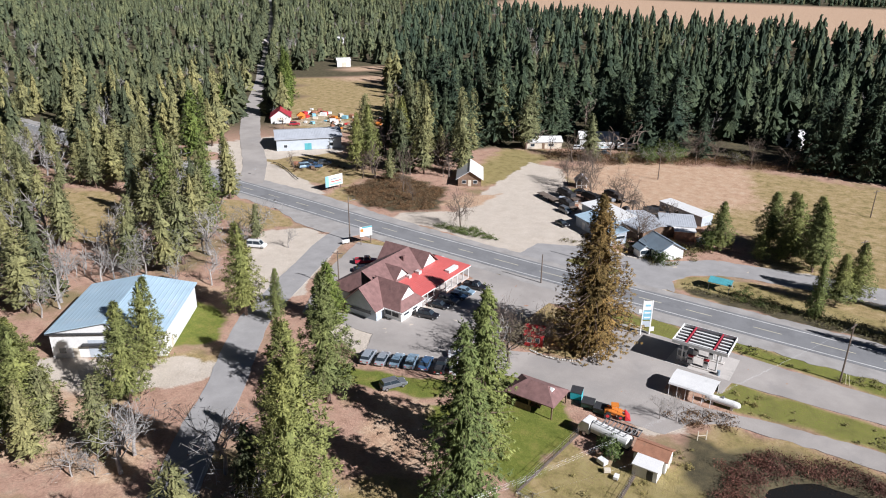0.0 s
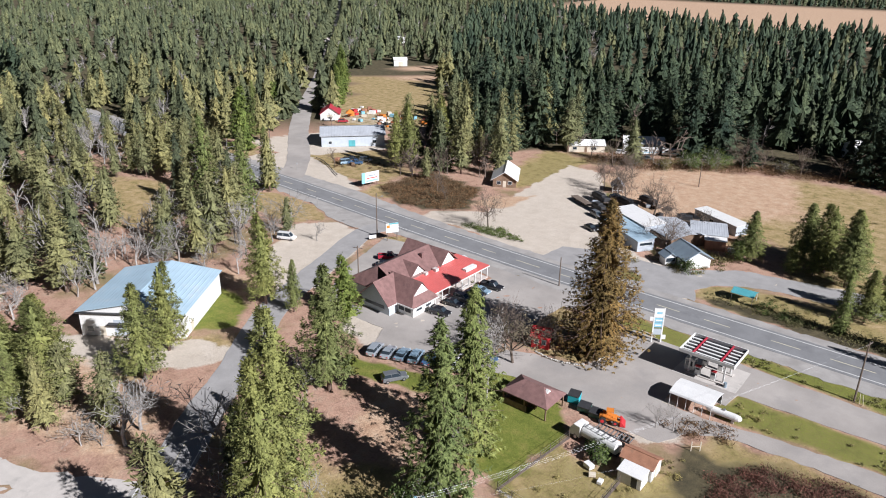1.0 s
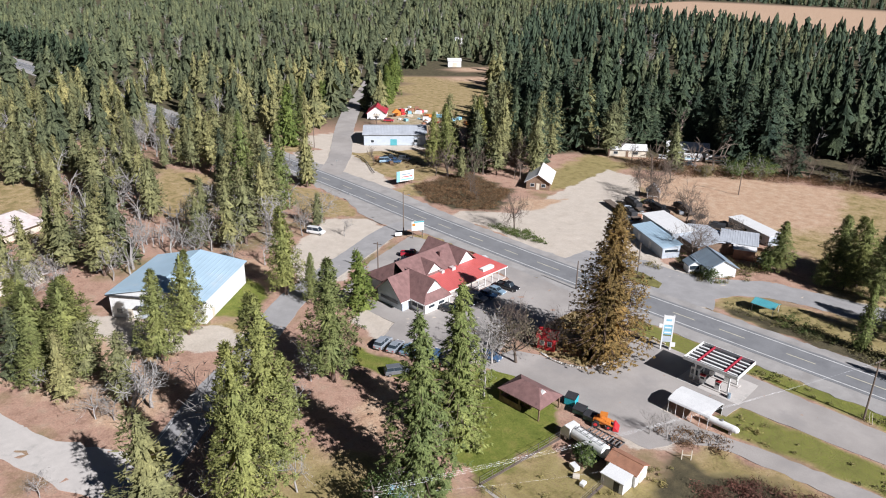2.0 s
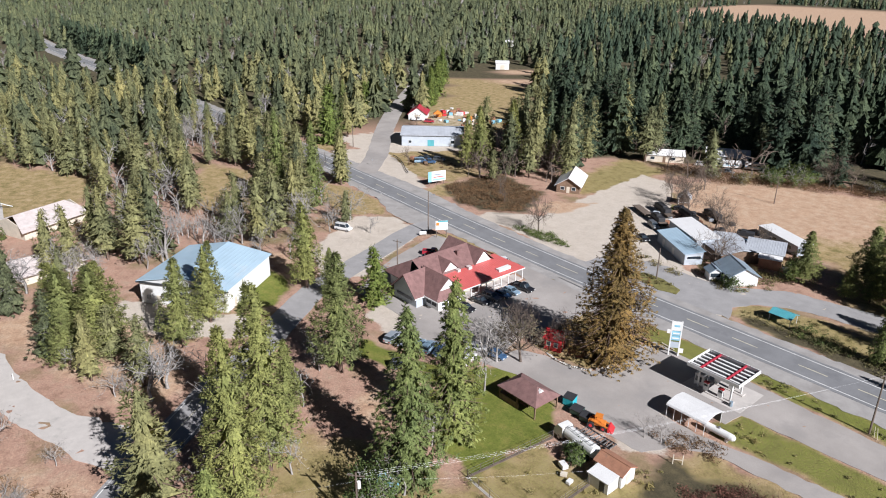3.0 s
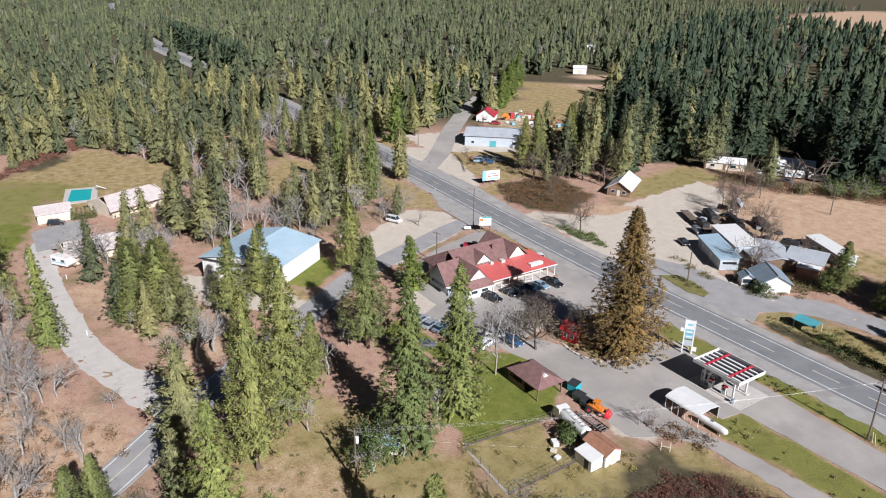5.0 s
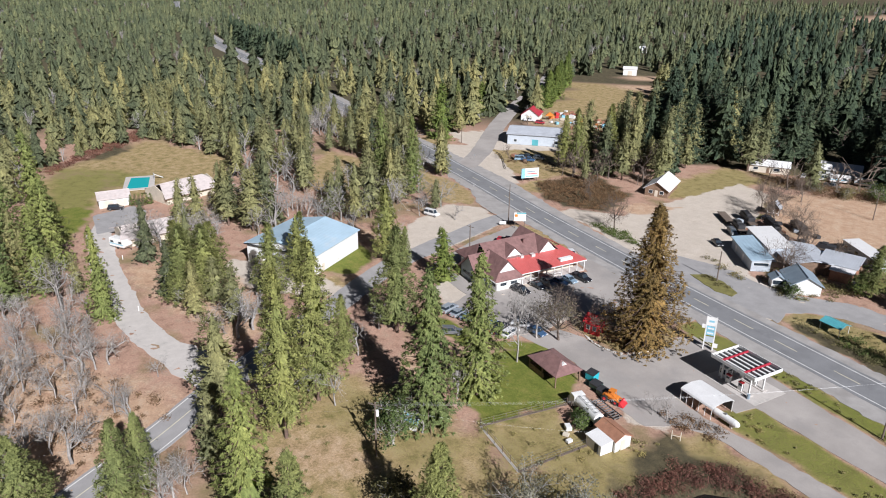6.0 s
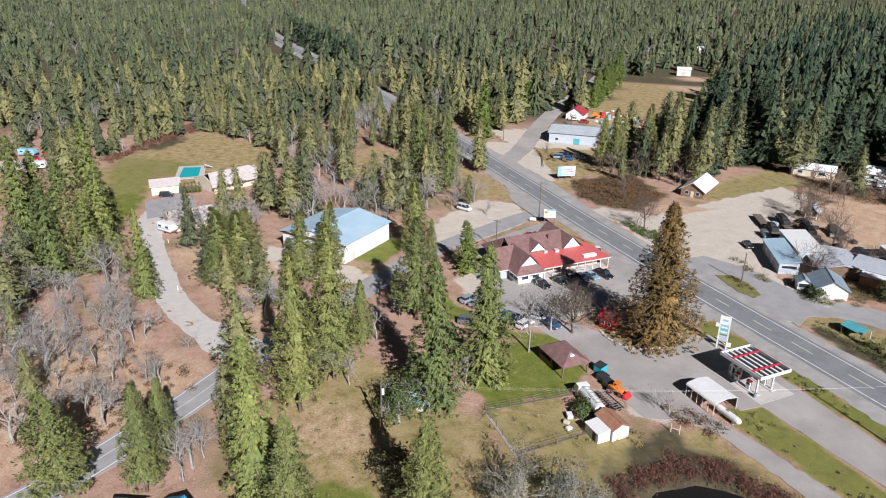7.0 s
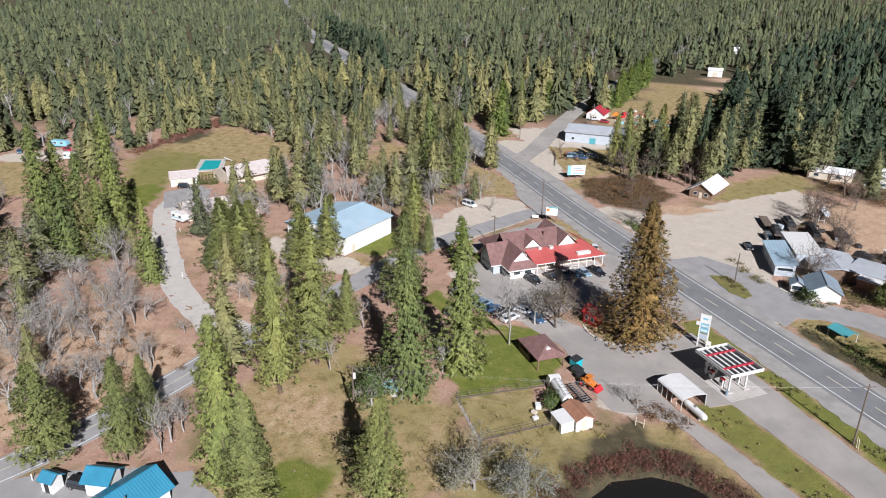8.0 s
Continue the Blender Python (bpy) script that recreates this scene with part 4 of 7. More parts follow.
    windows_on(d, None, [(103.2, 104.9), (106.2, 107.9)], -78.3, 1.0, 2.3, "x+")
    # south gable window, its trim in the wall's painted shade colour
    windows_on(d, None, [(-89.6, -84.0)], 99.6, 1.15, 1.9, "y-", trim=GREYWALL)
    windows_on(d, None, [(-82.2, -80.9), (-80.4, -79.0)], 102.2, 0.9, 2.2, "y-", DARK, DARK)
    for x, y, z, s, m in ((-84.3, 113.1, 4.3, 0.45, TANROOF), (-84.0, 116.2, 4.3, 0.55, TANROOF)):
        part("roof_vent", Mesh().box(x - s, y - s, z - 0.4, x + s, y + s, z + 0.6), m, d, "tan roof vent box")
    part("air_unit", Mesh().box(-80.6, 121.6, 3.3, -79.4, 125.4, 4.0), WHITE, d, "white rooftop air unit", 0.06)
    part("chimney", Mesh().box(-88.6, 116.0, 5.0, -87.9, 116.7, 7.4), SHINGLE, d)
    return d


diner()

hall = gable_house("hall", "big white metal hall with pale blue roof", "hall", -120.3, 69.0, -53.5, 20.2, 20.6, 5.3, 1.9, WHITE, TINROOF, 0.5,
                   windows=[("x+", -9.0, -7.8, 1.0, 2.0)], doors=[("x+", -6.5, -5.4, 2.1, CREAM), ("x+", -3.6, 0.6, 3.6, GREYWALL), ("x+", 2.2, 6.4, 3.6, GREYWALL), ("y+", 6.0, 7.0, 2.1, CREAM)], roof_label="pale blue ribbed sheet roof")
part("fascia", Mesh().box(10.1, -10.9, 4.95, 10.65, 10.9, 5.12), DARK, hall)
part("canopy_beam", Mesh().box(10.1, -4.6, 2.75, 11.0, 7.0, 2.95), DARK, hall, "dark beam over the roller doors")

gable_house("blue_barn", "long pale blue metal barn with grey roof", "barn", -197.5, 199.5, 48, 24.5, 17, 4.4, 1.5, GREYWALL, GREYTIN, 0.6, windows=[("y-", 7.5, 9.0, 1.2, 2.4), ("y-", -9.5, -8.3, 1.2, 2.2)], doors=[("y-", -1.8, 0.8, 2.5, TEAL), ("x-", -2, 2, 3.4, DARK)])
gable_house("red_roof_shed", "white shed with dark red metal roof", "shed", -238.0, 224.5, 134, 12, 8.4, 2.8, 3.0, WHITE, REDROOF, 0.5, doors=[("x-", -1.4, 1.4, 2.4, CREAM)], windows=[("y+", -1, 1, 1.1, 2.0)])
gable_house("far_shed", "small white far shed", "shed", -329.0, 370.5, 48, 9, 7, 4.2, 1.2, WHITE, WHITEROOF, 0.3, doors=[("y-", -1.5, 1.5, 3, CREAM)])
gable_house("log_cabin", "brown cabin with pale sheet roof", "cabin", -119.5, 195.0, 121, 14, 7.5, 2.7, 2.4, WOOD, WHITEROOF, 0.7, windows=[("x-", -2.4, -1.2, 1, 2), ("x-", 1.2, 2.4, 1, 2)], doors=[("x-", -0.5, 0.5, 2.1, CREAM)])
gable_house("long_house", "low white house with white roof", "house", -120.5, 250.0, 38, 14.5, 7, 2.7, 1.3, CREAM, WHITEROOF, 0.4, windows=[("y-", -5, -3.5, 1, 2), ("y-", 2, 4, 1, 2)], doors=[("y-", -0.5, 0.5, 2.1, WOOD)])
gable_house("clearing_house", "white house among dark firs at the clearing", "house", -104.5, 268.0, 30, 15, 7.5, 2.8, 1.8, WHITE, WHITEROOF, 0.5, windows=[("y-", -5, -3.5, 1, 2), ("y-", 2, 4, 1, 2)], doors=[("y-", -0.5, 0.5, 2.1, WOOD)])
gable_house("field_house", "white house beyond the field", "house", -36.0, 312.0, 62, 14, 9, 4.2, 2.2, WHITE, WHITEROOF, 0.4, windows=[("x-", -2.5, -1.0, 1, 2.4), ("x-", 1.0, 2.5, 1, 2.4)])
gable_house("wood_house", "tan house among far trees", "house", -459, 419, 40, 10, 7, 3.0, 2.0, CREAM, TANROOF, 0.5)
gable_house("wood_house", "pale house among far trees", "house", -425, 470, 60, 12, 8, 3.0, 2.0, WHITE, WHITEROOF, 0.5)

# ---- the trading yard across the highway ----
shed_block("yard_shed", "long shed with white and pale blue roof", "shed", -64.3, 172.6, -33, 16.4, 4.8, 3.5, 0.5, GREYWALL, TINROOF, 0.4, windows=[("x+", -1.8, 1.8, 1.6, 2.3)], doors=[("y-", -5, -3.8, 2.1, WHITE), ("y-", 1, 2.2, 2.1, WHITE)])
shed_block("yard_store", "block with a white coated flat roof", "store", -66.0, 181.6, -31, 15.5, 6.2, 4.2, 0.3, GREYWALL, WHITEROOF, 0.4, windows=[("y-", -6, -4, 1, 2.2)])
gable_house("yard_workshop", "low workshop with weathered grey sheet roof", "workshop", -55.5, 181.0, -31, 13, 11, 3.0, 0.9, WOOD, GREYTIN, 0.5)
gable_house("cottage", "small white cottage with blue-grey roof", "cottage", -46.2, 168.4, -37.5, 8.2, 6.8, 2.6, 1.9, WHITE, DARKTIN, 0.5, windows=[("y-", -3.5, -2.2, 0.9, 1.9), ("y-", 1.5, 3.5, 0.9, 1.9)], doors=[("y-", -0.6, 0.4, 2.1, DARK)])
gable_house("cottage_porch", "white cottage porch with blue-grey roof", "porch", -50.0, 164.6, -37.5, 2.8, 2.8, 2.2, 0.9, WHITE, DARKTIN, 0.4, windows=[("x+", -1.2, 1.2, 0.9, 1.9)])
shed_block("brick_store", "reddish store with grey roof and white fascia", "store", -48.0, 186.0, 22, 8.5, 8.0, 3.6, 0.4, RUSTROOF, GREYTIN, 0.5, windows=[("y-", -2.5, -0.5, 0.9, 2.2)])
shed_block("store_porch", "flat white porch roof over the store front", "porch", -44.5, 181.6, 22, 5.0, 3.0, 2.9, 0.2, RUSTROOF, WHITEROOF, 0.3)
shed_block("mobile_home", "long white mobile home", "mobile home", -49.5, 199.6, -27, 16, 4.2, 2.9, 0.2, GREYWALL, WHITEROOF, 0.2, windows=[("y-", -7, -5.5, 1, 1.9), ("y-", -2, -0.5, 1, 1.9), ("y-", 4, 5.5, 1, 1.9)])
fence = thing("picket_fence", "white picket fence before the cottage", "fence", -43.5, 165.5, 55)
for i in range(26):
    part("picket", Mesh().prism([(-0.06, 0), (0.06, 0), (0.06, 0.85), (0, 1.0), (-0.06, 0.85)], "y", -0.015, 0.015), WHITE, fence).location = (i * 0.3 - 4, 0, 0)
part("rail", Mesh().box(-4, 0.02, 0.3, 3.6, 0.06, 0.38).box(-4, 0.02, 0.65, 3.6, 0.06, 0.73), WHITE, fence)

# ---- the house with the pool ----
gable_house("garage", "white garage with pale tan roof", "garage", -188.5, 29.0, 90, 9.0, 9.0, 2.8, 1.2, WHITE, TANROOF, 0.4, doors=[("y-", -3.6, -0.4, 2.3, CREAM), ("y-", 0.4, 3.6, 2.3, CREAM)])
gable_house("house", "large low house with pale tan roof", "house", -188.0, 50.0, 112, 19, 13, 2.9, 2.2, CREAM, TANROOF, 1.3, windows=[("y+", -6, -4, 0.9, 2.2), ("y+", 1, 3, 0.9, 2.2)], hip=3.0)
gable_house("house", "long low house with pale tan roof", "house", -153.0, 38.5, 98, 23, 10, 2.8, 1.7, CREAM, TANROOF, 1.2, windows=[("y+", -8, -6, 0.9, 2.2), ("y+", -1, 1, 0.9, 2.2), ("y+", 5, 7, 0.9, 2.2)], hip=2.0)
pool = thing("swimming_pool", "turquoise swimming pool with pale paved edge", "pool", 0, 0)
part("deck", Mesh().slab([(-200, 32.5, 0.12), (-199, 42.5, 0.12), (-215, 45, 0.12), (-217, 35.5, 0.12)][::-1], 0.15), CONCRETE, pool)
part("water", Mesh().slab([(-202, 34.2, 0.16), (-201, 40.8, 0.16), (-213, 43, 0.16), (-214.8, 37, 0.16)][::-1], 0.03), POOL, pool)
slide = thing("pool_slide", "white slide beside the swimming pool", "slide", -210.5, 44.0)
part("chute", Mesh().add([(-0.4, 0, 2.0), (0.4, 0, 2.0), (0.5, 1.6, 1.1), (-0.3, 1.6, 1.1), (-0.4, 3.0, 0.4), (0.4, 3.0, 0.4), (-0.4, 0, 1.85), (0.4, 0, 1.85), (0.5, 1.6, 0.95), (-0.3, 1.6, 0.95), (-0.4, 3.0, 0.25), (0.4, 3.0, 0.25)], [(0, 1, 2, 3), (3, 2, 5, 4), (9, 8, 7, 6), (10, 11, 8, 9), (0, 3, 9, 6), (3, 4, 10, 9), (1, 7, 8, 2), (2, 8, 11, 5), (0, 6, 7, 1), (4, 5, 11, 10)]), WHITE, slide)
part("ladder", Mesh().tube((-0.35, 0, 0), (-0.35, 0, 2.4), 0.04).tube((0.35, 0, 0), (0.35, 0, 2.4), 0.04), STEEL, slide)
for i in range(6):
    s, lv = conifer(300 + i, 3.6, 0.85, 0.0, 40, 600, 0.3, 0.2, "cone", -0.1)
    shrub = tree_parts("arborvitae", "yellow-green clipped conical hedge shrub", "shrub", s, lv, BARK, CEDAR, "hedge beside the garage")
    shrub.matrix_basis = pose(-183.0 + 0.1 * i, 33.6 + i * 1.15, 0, 0, 0, 40 * i)

# ---- the blue-roofed offices beside the lower road ----
gable_house("booth", "small white booth with bright blue roof", "booth", -33.0, 6.4, 50, 2.1, 2.0, 2.2, 0.7, WHITE, BLUEROOF, 0.35, doors=[("y-", -0.4, 0.4, 2.0, DARK)])
gable_house("office", "white office with bright blue metal roof", "office", -30.4, 13.6, 62, 3.6, 3.4, 2.7, 1.1, WHITE, BLUEROOF, 0.5, windows=[("x-", -1, 1, 0.9, 1.9)])
gable_house("office", "large office with bright blue metal roof", "office", -24.2, 17.3, 126, 9.0, 6.6, 2.9, 1.8, WHITE, BLUEROOF, 0.6, windows=[("x+", -2.2, -0.8, 0.9, 1.9), ("x+", 0.8, 2.2, 0.9, 1.9)])
part("vent_pipe", Mesh().tube((-1.5, -2.2, 3.8), (-1.5, -2.2, 4.9), 0.12), STEEL, bpy.data.objects["office.001"])
area("office_yard", [(-20, -6), (-36, -4), (-38, 5), (-36, 10), (-34, 18), (-30, 26), (-20, 30), (-8, 24), (-8, 0)], 0.006, LANE, "grey paved yard round the blue-roofed offices", "yard", 0.3)


# ---- the filling station ----
def canopy():
    c = thing("pump_canopy", "white pump canopy with red and white slatted top", "canopy", -23.3, 121.2)
    w, d, z0, z1 = 4.9, 3.7, 4.5, 5.1
    part("deck", Mesh().box(-w + 0.1, -d + 0.1, z0, w - 0.1, d - 0.1, z0 + 0.12), DARK, c)
    for nm, b in (("fascia", (-w, -d, z0 - 0.05, w, -d + 0.12, z1)), ("fascia", (-w, d - 0.12, z0 - 0.05, w, d, z1)), ("fascia", (-w, -d + 0.12, z0 - 0.05, -w + 0.12, d - 0.12, z1)), ("fascia", (w - 0.12, -d + 0.12, z0 - 0.05, w, d - 0.12, z1))):
        part(nm, Mesh().box(*b), WHITE, c)
    for x in (-2.55, 2.35):
        part("beam", Mesh().box(x - 0.09, -d + 0.15, z0 + 0.1, x + 0.09, d - 0.15, z1 - 0.05), REDROOF, c, "red cross beam")
    for i in range(5):
        y = -d + 0.95 + i * 1.22
        for a, b in ((-4.6, -2.85), (-2.2, 2.05), (2.7, 4.6)):
            part("slat", Mesh().box(a, y - 0.2, z0 + 0.2, b, y + 0.2, z1 - 0.2), WHITE, c)
    for x, y in ((-3.2, -1.9), (3.0, -1.9), (-3.2, 1.9), (3.0, 1.9)):
        part("post", Mesh().box(x - 0.13, y - 0.13, 0, x + 0.13, y + 0.13, z0), WHITE, c)
    part("island", Mesh().box(-3.8, -2.5, 0.03, 3.6, -1.3, 0.2), CONCRETE, c, bevel=0.03)
    part("island", Mesh().box(-3.8, 1.3, 0.03, 3.6, 2.5, 0.2), CONCRETE, c, bevel=0.03)
    for x, y in ((-1.6, -1.9), (1.2, -1.9), (-1.6, 1.9), (1.2, 1.9)):
        p = thing("fuel_pump", "white and dark fuel pump on its island", "fuel pump", -23.3 + x, 121.2 + y, group="pumps under the canopy", z=0.2)
        part("body", Mesh().box(-0.45, -0.3, 0, 0.45, 0.3, 1.5), WHITE, p, bevel=0.03)
        part("screen", Mesh().box(-0.36, -0.32, 0.95, 0.36, 0.32, 1.35), DARK, p)
        part("top", Mesh().box(-0.48, -0.33, 1.5, 0.48, 0.33, 1.72), RED, p)
        part("hose", Mesh().tube((0.48, 0, 1.2), (0.52, 0.1, 0.3), 0.025), RUBBER, p)
    k = thing("kiosk", "small white glazed kiosk under the canopy", "kiosk", -26.7, 120.6)
    part("body", Mesh().box(-0.8, -0.9, 0.03, 0.8, 0.9, 2.4), WHITE, k)
    windows_on(k, None, [(-0.6, 0.6)], -0.9, 1.0, 2.0, "y-")
    windows_on(k, None, [(-0.6, 0.6)], 0.8, 1.0, 2.0, "x+")
    b = thing("barrel", "dark blue bin beside the canopy post", "bin", -19.6, 118.4)
    part("drum", Mesh().tube((0, 0, 0.03), (0, 0, 0.95), 0.3, 0.3, 14), DARKTIN, b)


canopy()
sign = thing("station_sign", "tall white sign with pale blue price panels", "sign", -35.6, 125.6, 38)
for x in (-0.9, 0.9):
    part("post", Mesh().box(x - 0.12, -0.12, 0, x + 0.12, 0.12, 7.4), WHITE, sign)
part("panel", Mesh().box(-0.78, -0.1, 5.4, 0.78, 0.1, 7.3), WHITE, sign)
for z in (3.3, 4.35):
    part("panel", Mesh().box(-0.78, -0.1, z, 0.78, 0.1, z + 0.9), BLUEPANEL, sign, "pale blue price panel")
    part("price_bar", Mesh().box(-0.6, -0.13, z + 0.3, 0.6, 0.13, z + 0.6), WHITE, sign)
part("panel", Mesh().box(-0.78, -0.1, 1.7, 0.78, 0.1, 2.9), GREYWALL, sign)
part("side_panel", Mesh().box(-1.7, -0.08, 4.7, -1.02, 0.08, 5.5), WHITE, sign)
part("side_panel", Mesh().box(1.02, -0.08, 0.7, 1.75, 0.08, 1.6), WHITE, sign)
part("letter_bar", Mesh().box(-0.5, -0.13, 6.2, 0.5, 0.13, 6.6), BLUEPANEL, sign)

port = thing("carport", "long white curved-edge metal carport on thin posts", "carport", -21.6, 109.9)
prof = [(-2.7, 2.2), (-2.55, 2.45), (-2.0, 2.68), (0, 2.95), (2.0, 2.68), (2.55, 2.45), (2.7, 2.2)]
part("roof", Mesh().prism(prof + [(y, z - 0.07) for y, z in prof[::-1]], "x", -3.7, 3.6), WHITEROOF, port, "white sheet roof")
for i in range(6):
    for y in (-2.6, 2.6):
        part("post", Mesh().tube((-3.5 + 1.38 * i, y, 0), (-3.5 + 1.38 * i, y, 2.3), 0.05, n=6), WHITE, port)
part("back_panel", Mesh().box(-3.6, 2.4, 0.4, 3.4, 2.46, 2.3), DARK, port)
tank = thing("propane_tank", "long white propane tank on concrete feet", "tank", -16.6, 109.0)
ring = [(-2.9, 0.0), (-2.8, 0.3), (-2.5, 0.52), (-2.0, 0.6), (2.0, 0.6), (2.5, 0.52), (2.8, 0.3), (2.9, 0.0)]
m = Mesh()
for (x0, r0), (x1, r1) in zip(ring, ring[1:]):
    m.tube((x0, 0, 1.0), (x1, 0, 1.0), max(r0, 0.01), max(r1, 0.01), 16, False)
part("shell", m, WHITE, tank)
for x in (-1.6, 1.6):
    part("foot", Mesh().box(x - 0.2, -0.5, 0, x + 0.2, 0.5, 0.55), CONCRETE, tank)
part("valve_cover", Mesh().tube((0, 0, 1.55), (0, 0, 1.85), 0.22, 0.2, 10), STEEL, tank)

shelter = thing("picnic_shelter", "open picnic shelter with brown hipped roof", "shelter", -42.6, 92.3)
a, b, ze, zr = 4.5, 3.1, 2.5, 4.1
slope(shelter, "roof", [(-a, -b, ze), (a, -b, ze), (1.9, 0, zr), (-1.9, 0, zr)], SHINGLE)
slope(shelter, "roof", [(-a, b, ze), (-1.9, 0, zr), (1.9, 0, zr), (a, b, ze)][::1], SHINGLE)
slope(shelter, "roof", [(-a, -b, ze), (-1.9, 0, zr), (-a, b, ze)], SHINGLE)
slope(shelter, "roof", [(a, -b, ze), (a, b, ze), (1.9, 0, zr)], SHINGLE)
part("gablet", Mesh().prism([(-0.55, 3.5), (0.55, 3.5), (0, 4.05)], "x", 2.4, 2.95), WHITE, shelter, "white gablet")
for x in (-4.1, 0, 4.1):
    for y in (-2.75, 2.75):
        part("post", Mesh().box(x - 0.1, y - 0.1, 0, x + 0.1, y + 0.1, 2.45), WOOD, shelter)
part("half_wall", Mesh().box(-4.1, -2.8, 0, 0.4, -2.65, 1.1).box(-4.15, -2.8, 0, -4.0, 2.8, 1.1), WOOD, shelter)
part("beam", Mesh().box(-4.3, -2.85, 2.25, 4.3, -2.65, 2.45).box(-4.3, 2.65, 2.25, 4.3, 2.85, 2.45), WOOD, shelter)
for y in (-0.9, 1.2):
    t = thing("picnic_table", "wooden picnic table under the shelter", "table", -42.0, 92.3 + y)
    part("tabletop", Mesh().box(-0.9, -0.38, 0.7, 0.9, 0.38, 0.75), WOOD, t)
    for s in (-0.65, 0.65):
        part("bench", Mesh().box(-0.9, s - 0.14, 0.42, 0.9, s + 0.14, 0.46), WOOD, t)
    for x in (-0.6, 0.6):
        part("leg", Mesh().box(x - 0.05, -0.7, 0.36, x + 0.05, 0.7, 0.42).box(x - 0.05, -0.3, 0, x + 0.05, -0.2, 0.7).box(x - 0.05, 0.2, 0, x + 0.05, 0.3, 0.7), WOOD, t)


def skip(x, y, turn, mat_, label, l=1.9, w=1.5, h=1.4):
    d = thing("dumpster", label, "dumpster", x, y, turn, group="bins at the lot's edge")
    part("body", Mesh().prism([(-w / 2 + 0.1, 0.12), (w / 2 - 0.1, 0.12), (w / 2, h), (-w / 2, h - 0.3)], "x", -l / 2, l / 2), mat_, d, bevel=0.02)
    part("lid", Mesh().add([(-l / 2 - 0.04, -w / 2 - 0.05, h - 0.28), (l / 2 + 0.04, -w / 2 - 0.05, h - 0.28), (l / 2 + 0.04, w / 2, h + 0.04), (-l / 2 - 0.04, w / 2, h + 0.04), (-l / 2 - 0.04, -w / 2 - 0.05, h - 0.22), (l / 2 + 0.04, -w / 2 - 0.05, h - 0.22), (l / 2 + 0.04, w / 2, h + 0.1), (-l / 2 - 0.04, w / 2, h + 0.1)], [(3, 2, 1, 0), (4, 5, 6, 7), (0, 1, 5, 4), (1, 2, 6, 5), (2, 3, 7, 6), (3, 0, 4, 7)]), DARK, d)
    for sx in (-l / 2 + 0.2, l / 2 - 0.2):
        part("wheel", Mesh().tube((sx, -w / 2 + 0.2, 0.08), (sx + 0.06, -w / 2 + 0.2, 0.08), 0.08), RUBBER, d)


skip(-37.6, 97.4, 12, BINBLUE, "turquoise dumpster with dark lid", 1.9, 1.7, 1.8)
skip(-35.0, 96.2, 8, BINGREEN, "dark green dumpster with dark lid", 2.0, 1.6, 1.3)
skip(-32.6, 95.9, 5, BINGREEN, "dark green dumpster with dark lid", 2.2, 1.6, 1.3)

# ---- the yard with the tanker, the loader and the sheds ----
tk = thing("tanker_truck", "white tanker truck with silver tank and top rails", "truck", -29.2, 89.2, -8)
part("frame", Mesh().box(-4.0, -0.5, 0.6, 4.2, 0.5, 0.85), DARK, tk)
part("tank", Mesh().tube((-2.1, 0, 1.75), (3.9, 0, 1.75), 1.05, 1.05, 20), WHITE, tk, "silvery white round tank")
part("tank_end", Mesh().tube((3.9, 0, 1.75), (4.25, 0, 1.75), 1.05, 0.55, 20), WHITE, tk)
part("cab", Mesh().prism([(-4.3, 0.6), (-2.3, 0.6), (-2.3, 2.6), (-3.6, 2.65), (-4.1, 1.8), (-4.3, 1.6)], "y", -1.1, 1.1), WHITE, tk, bevel=0.08)
part("windscreen", Mesh().add([(-4.13, -0.95, 1.82), (-4.13, 0.95, 1.82), (-3.66, 0.95, 2.58), (-3.66, -0.95, 2.58), (-4.05, -0.95, 1.8), (-4.05, 0.95, 1.8), (-3.6, 0.95, 2.52), (-3.6, -0.95, 2.52)], [(0, 1, 2, 3), (7, 6, 5, 4), (0, 4, 5, 1), (1, 5, 6, 2), (2, 6, 7, 3), (3, 7, 4, 0)]), GLASS, tk)
for y in (-0.45, 0.45):
    part("top_rail", Mesh().tube((-1.8, y, 3.0), (3.7, y, 3.0), 0.035, n=6), STEEL, tk)
for i in range(6):
    part("hoop", Mesh().tube((-1.6 + i, -0.5, 2.9), (-1.6 + i, 0.5, 2.9), 0.05, n=6), STEEL, tk)
for x in (-3.1, 1.9, 3.1):
    for y in (-0.95, 0.95):
        w = part("wheel", Mesh().tube((x, y - 0.15, 0.5), (x, y + 0.15, 0.5), 0.5, 0.5, 18), RUBBER, tk)
        part("rim", Mesh().tube((x, y - 0.17, 0.5), (x, y + 0.17, 0.5), 0.27, 0.27, 12), STEEL, w)
tr = thing("lattice_trailer", "black open ladder-frame trailer", "trailer", -27.8, 92.4, 0)
part("rail", Mesh().box(-3.0, -0.95, 1.1, 3.0, -0.8, 1.3), DARK, tr)
part("rail", Mesh().box(-3.0, 0.8, 1.1, 3.0, 0.95, 1.3), DARK, tr)
for i in range(10):
    part("rung", Mesh().box(-2.9 + i * 0.64, -0.8, 1.12, -2.75 + i * 0.64, 0.8, 1.26), STEEL, tr)
for x in (0.8, 1.9):
    for y in (-0.85, 0.85):
        part("wheel", Mesh().tube((x, y - 0.12, 0.45), (x, y + 0.12, 0.45), 0.45, 0.45, 16), RUBBER, tr)
part("jack", Mesh().box(-2.7, -0.1, 0, -2.5, 0.1, 1.1), DARK, tr)
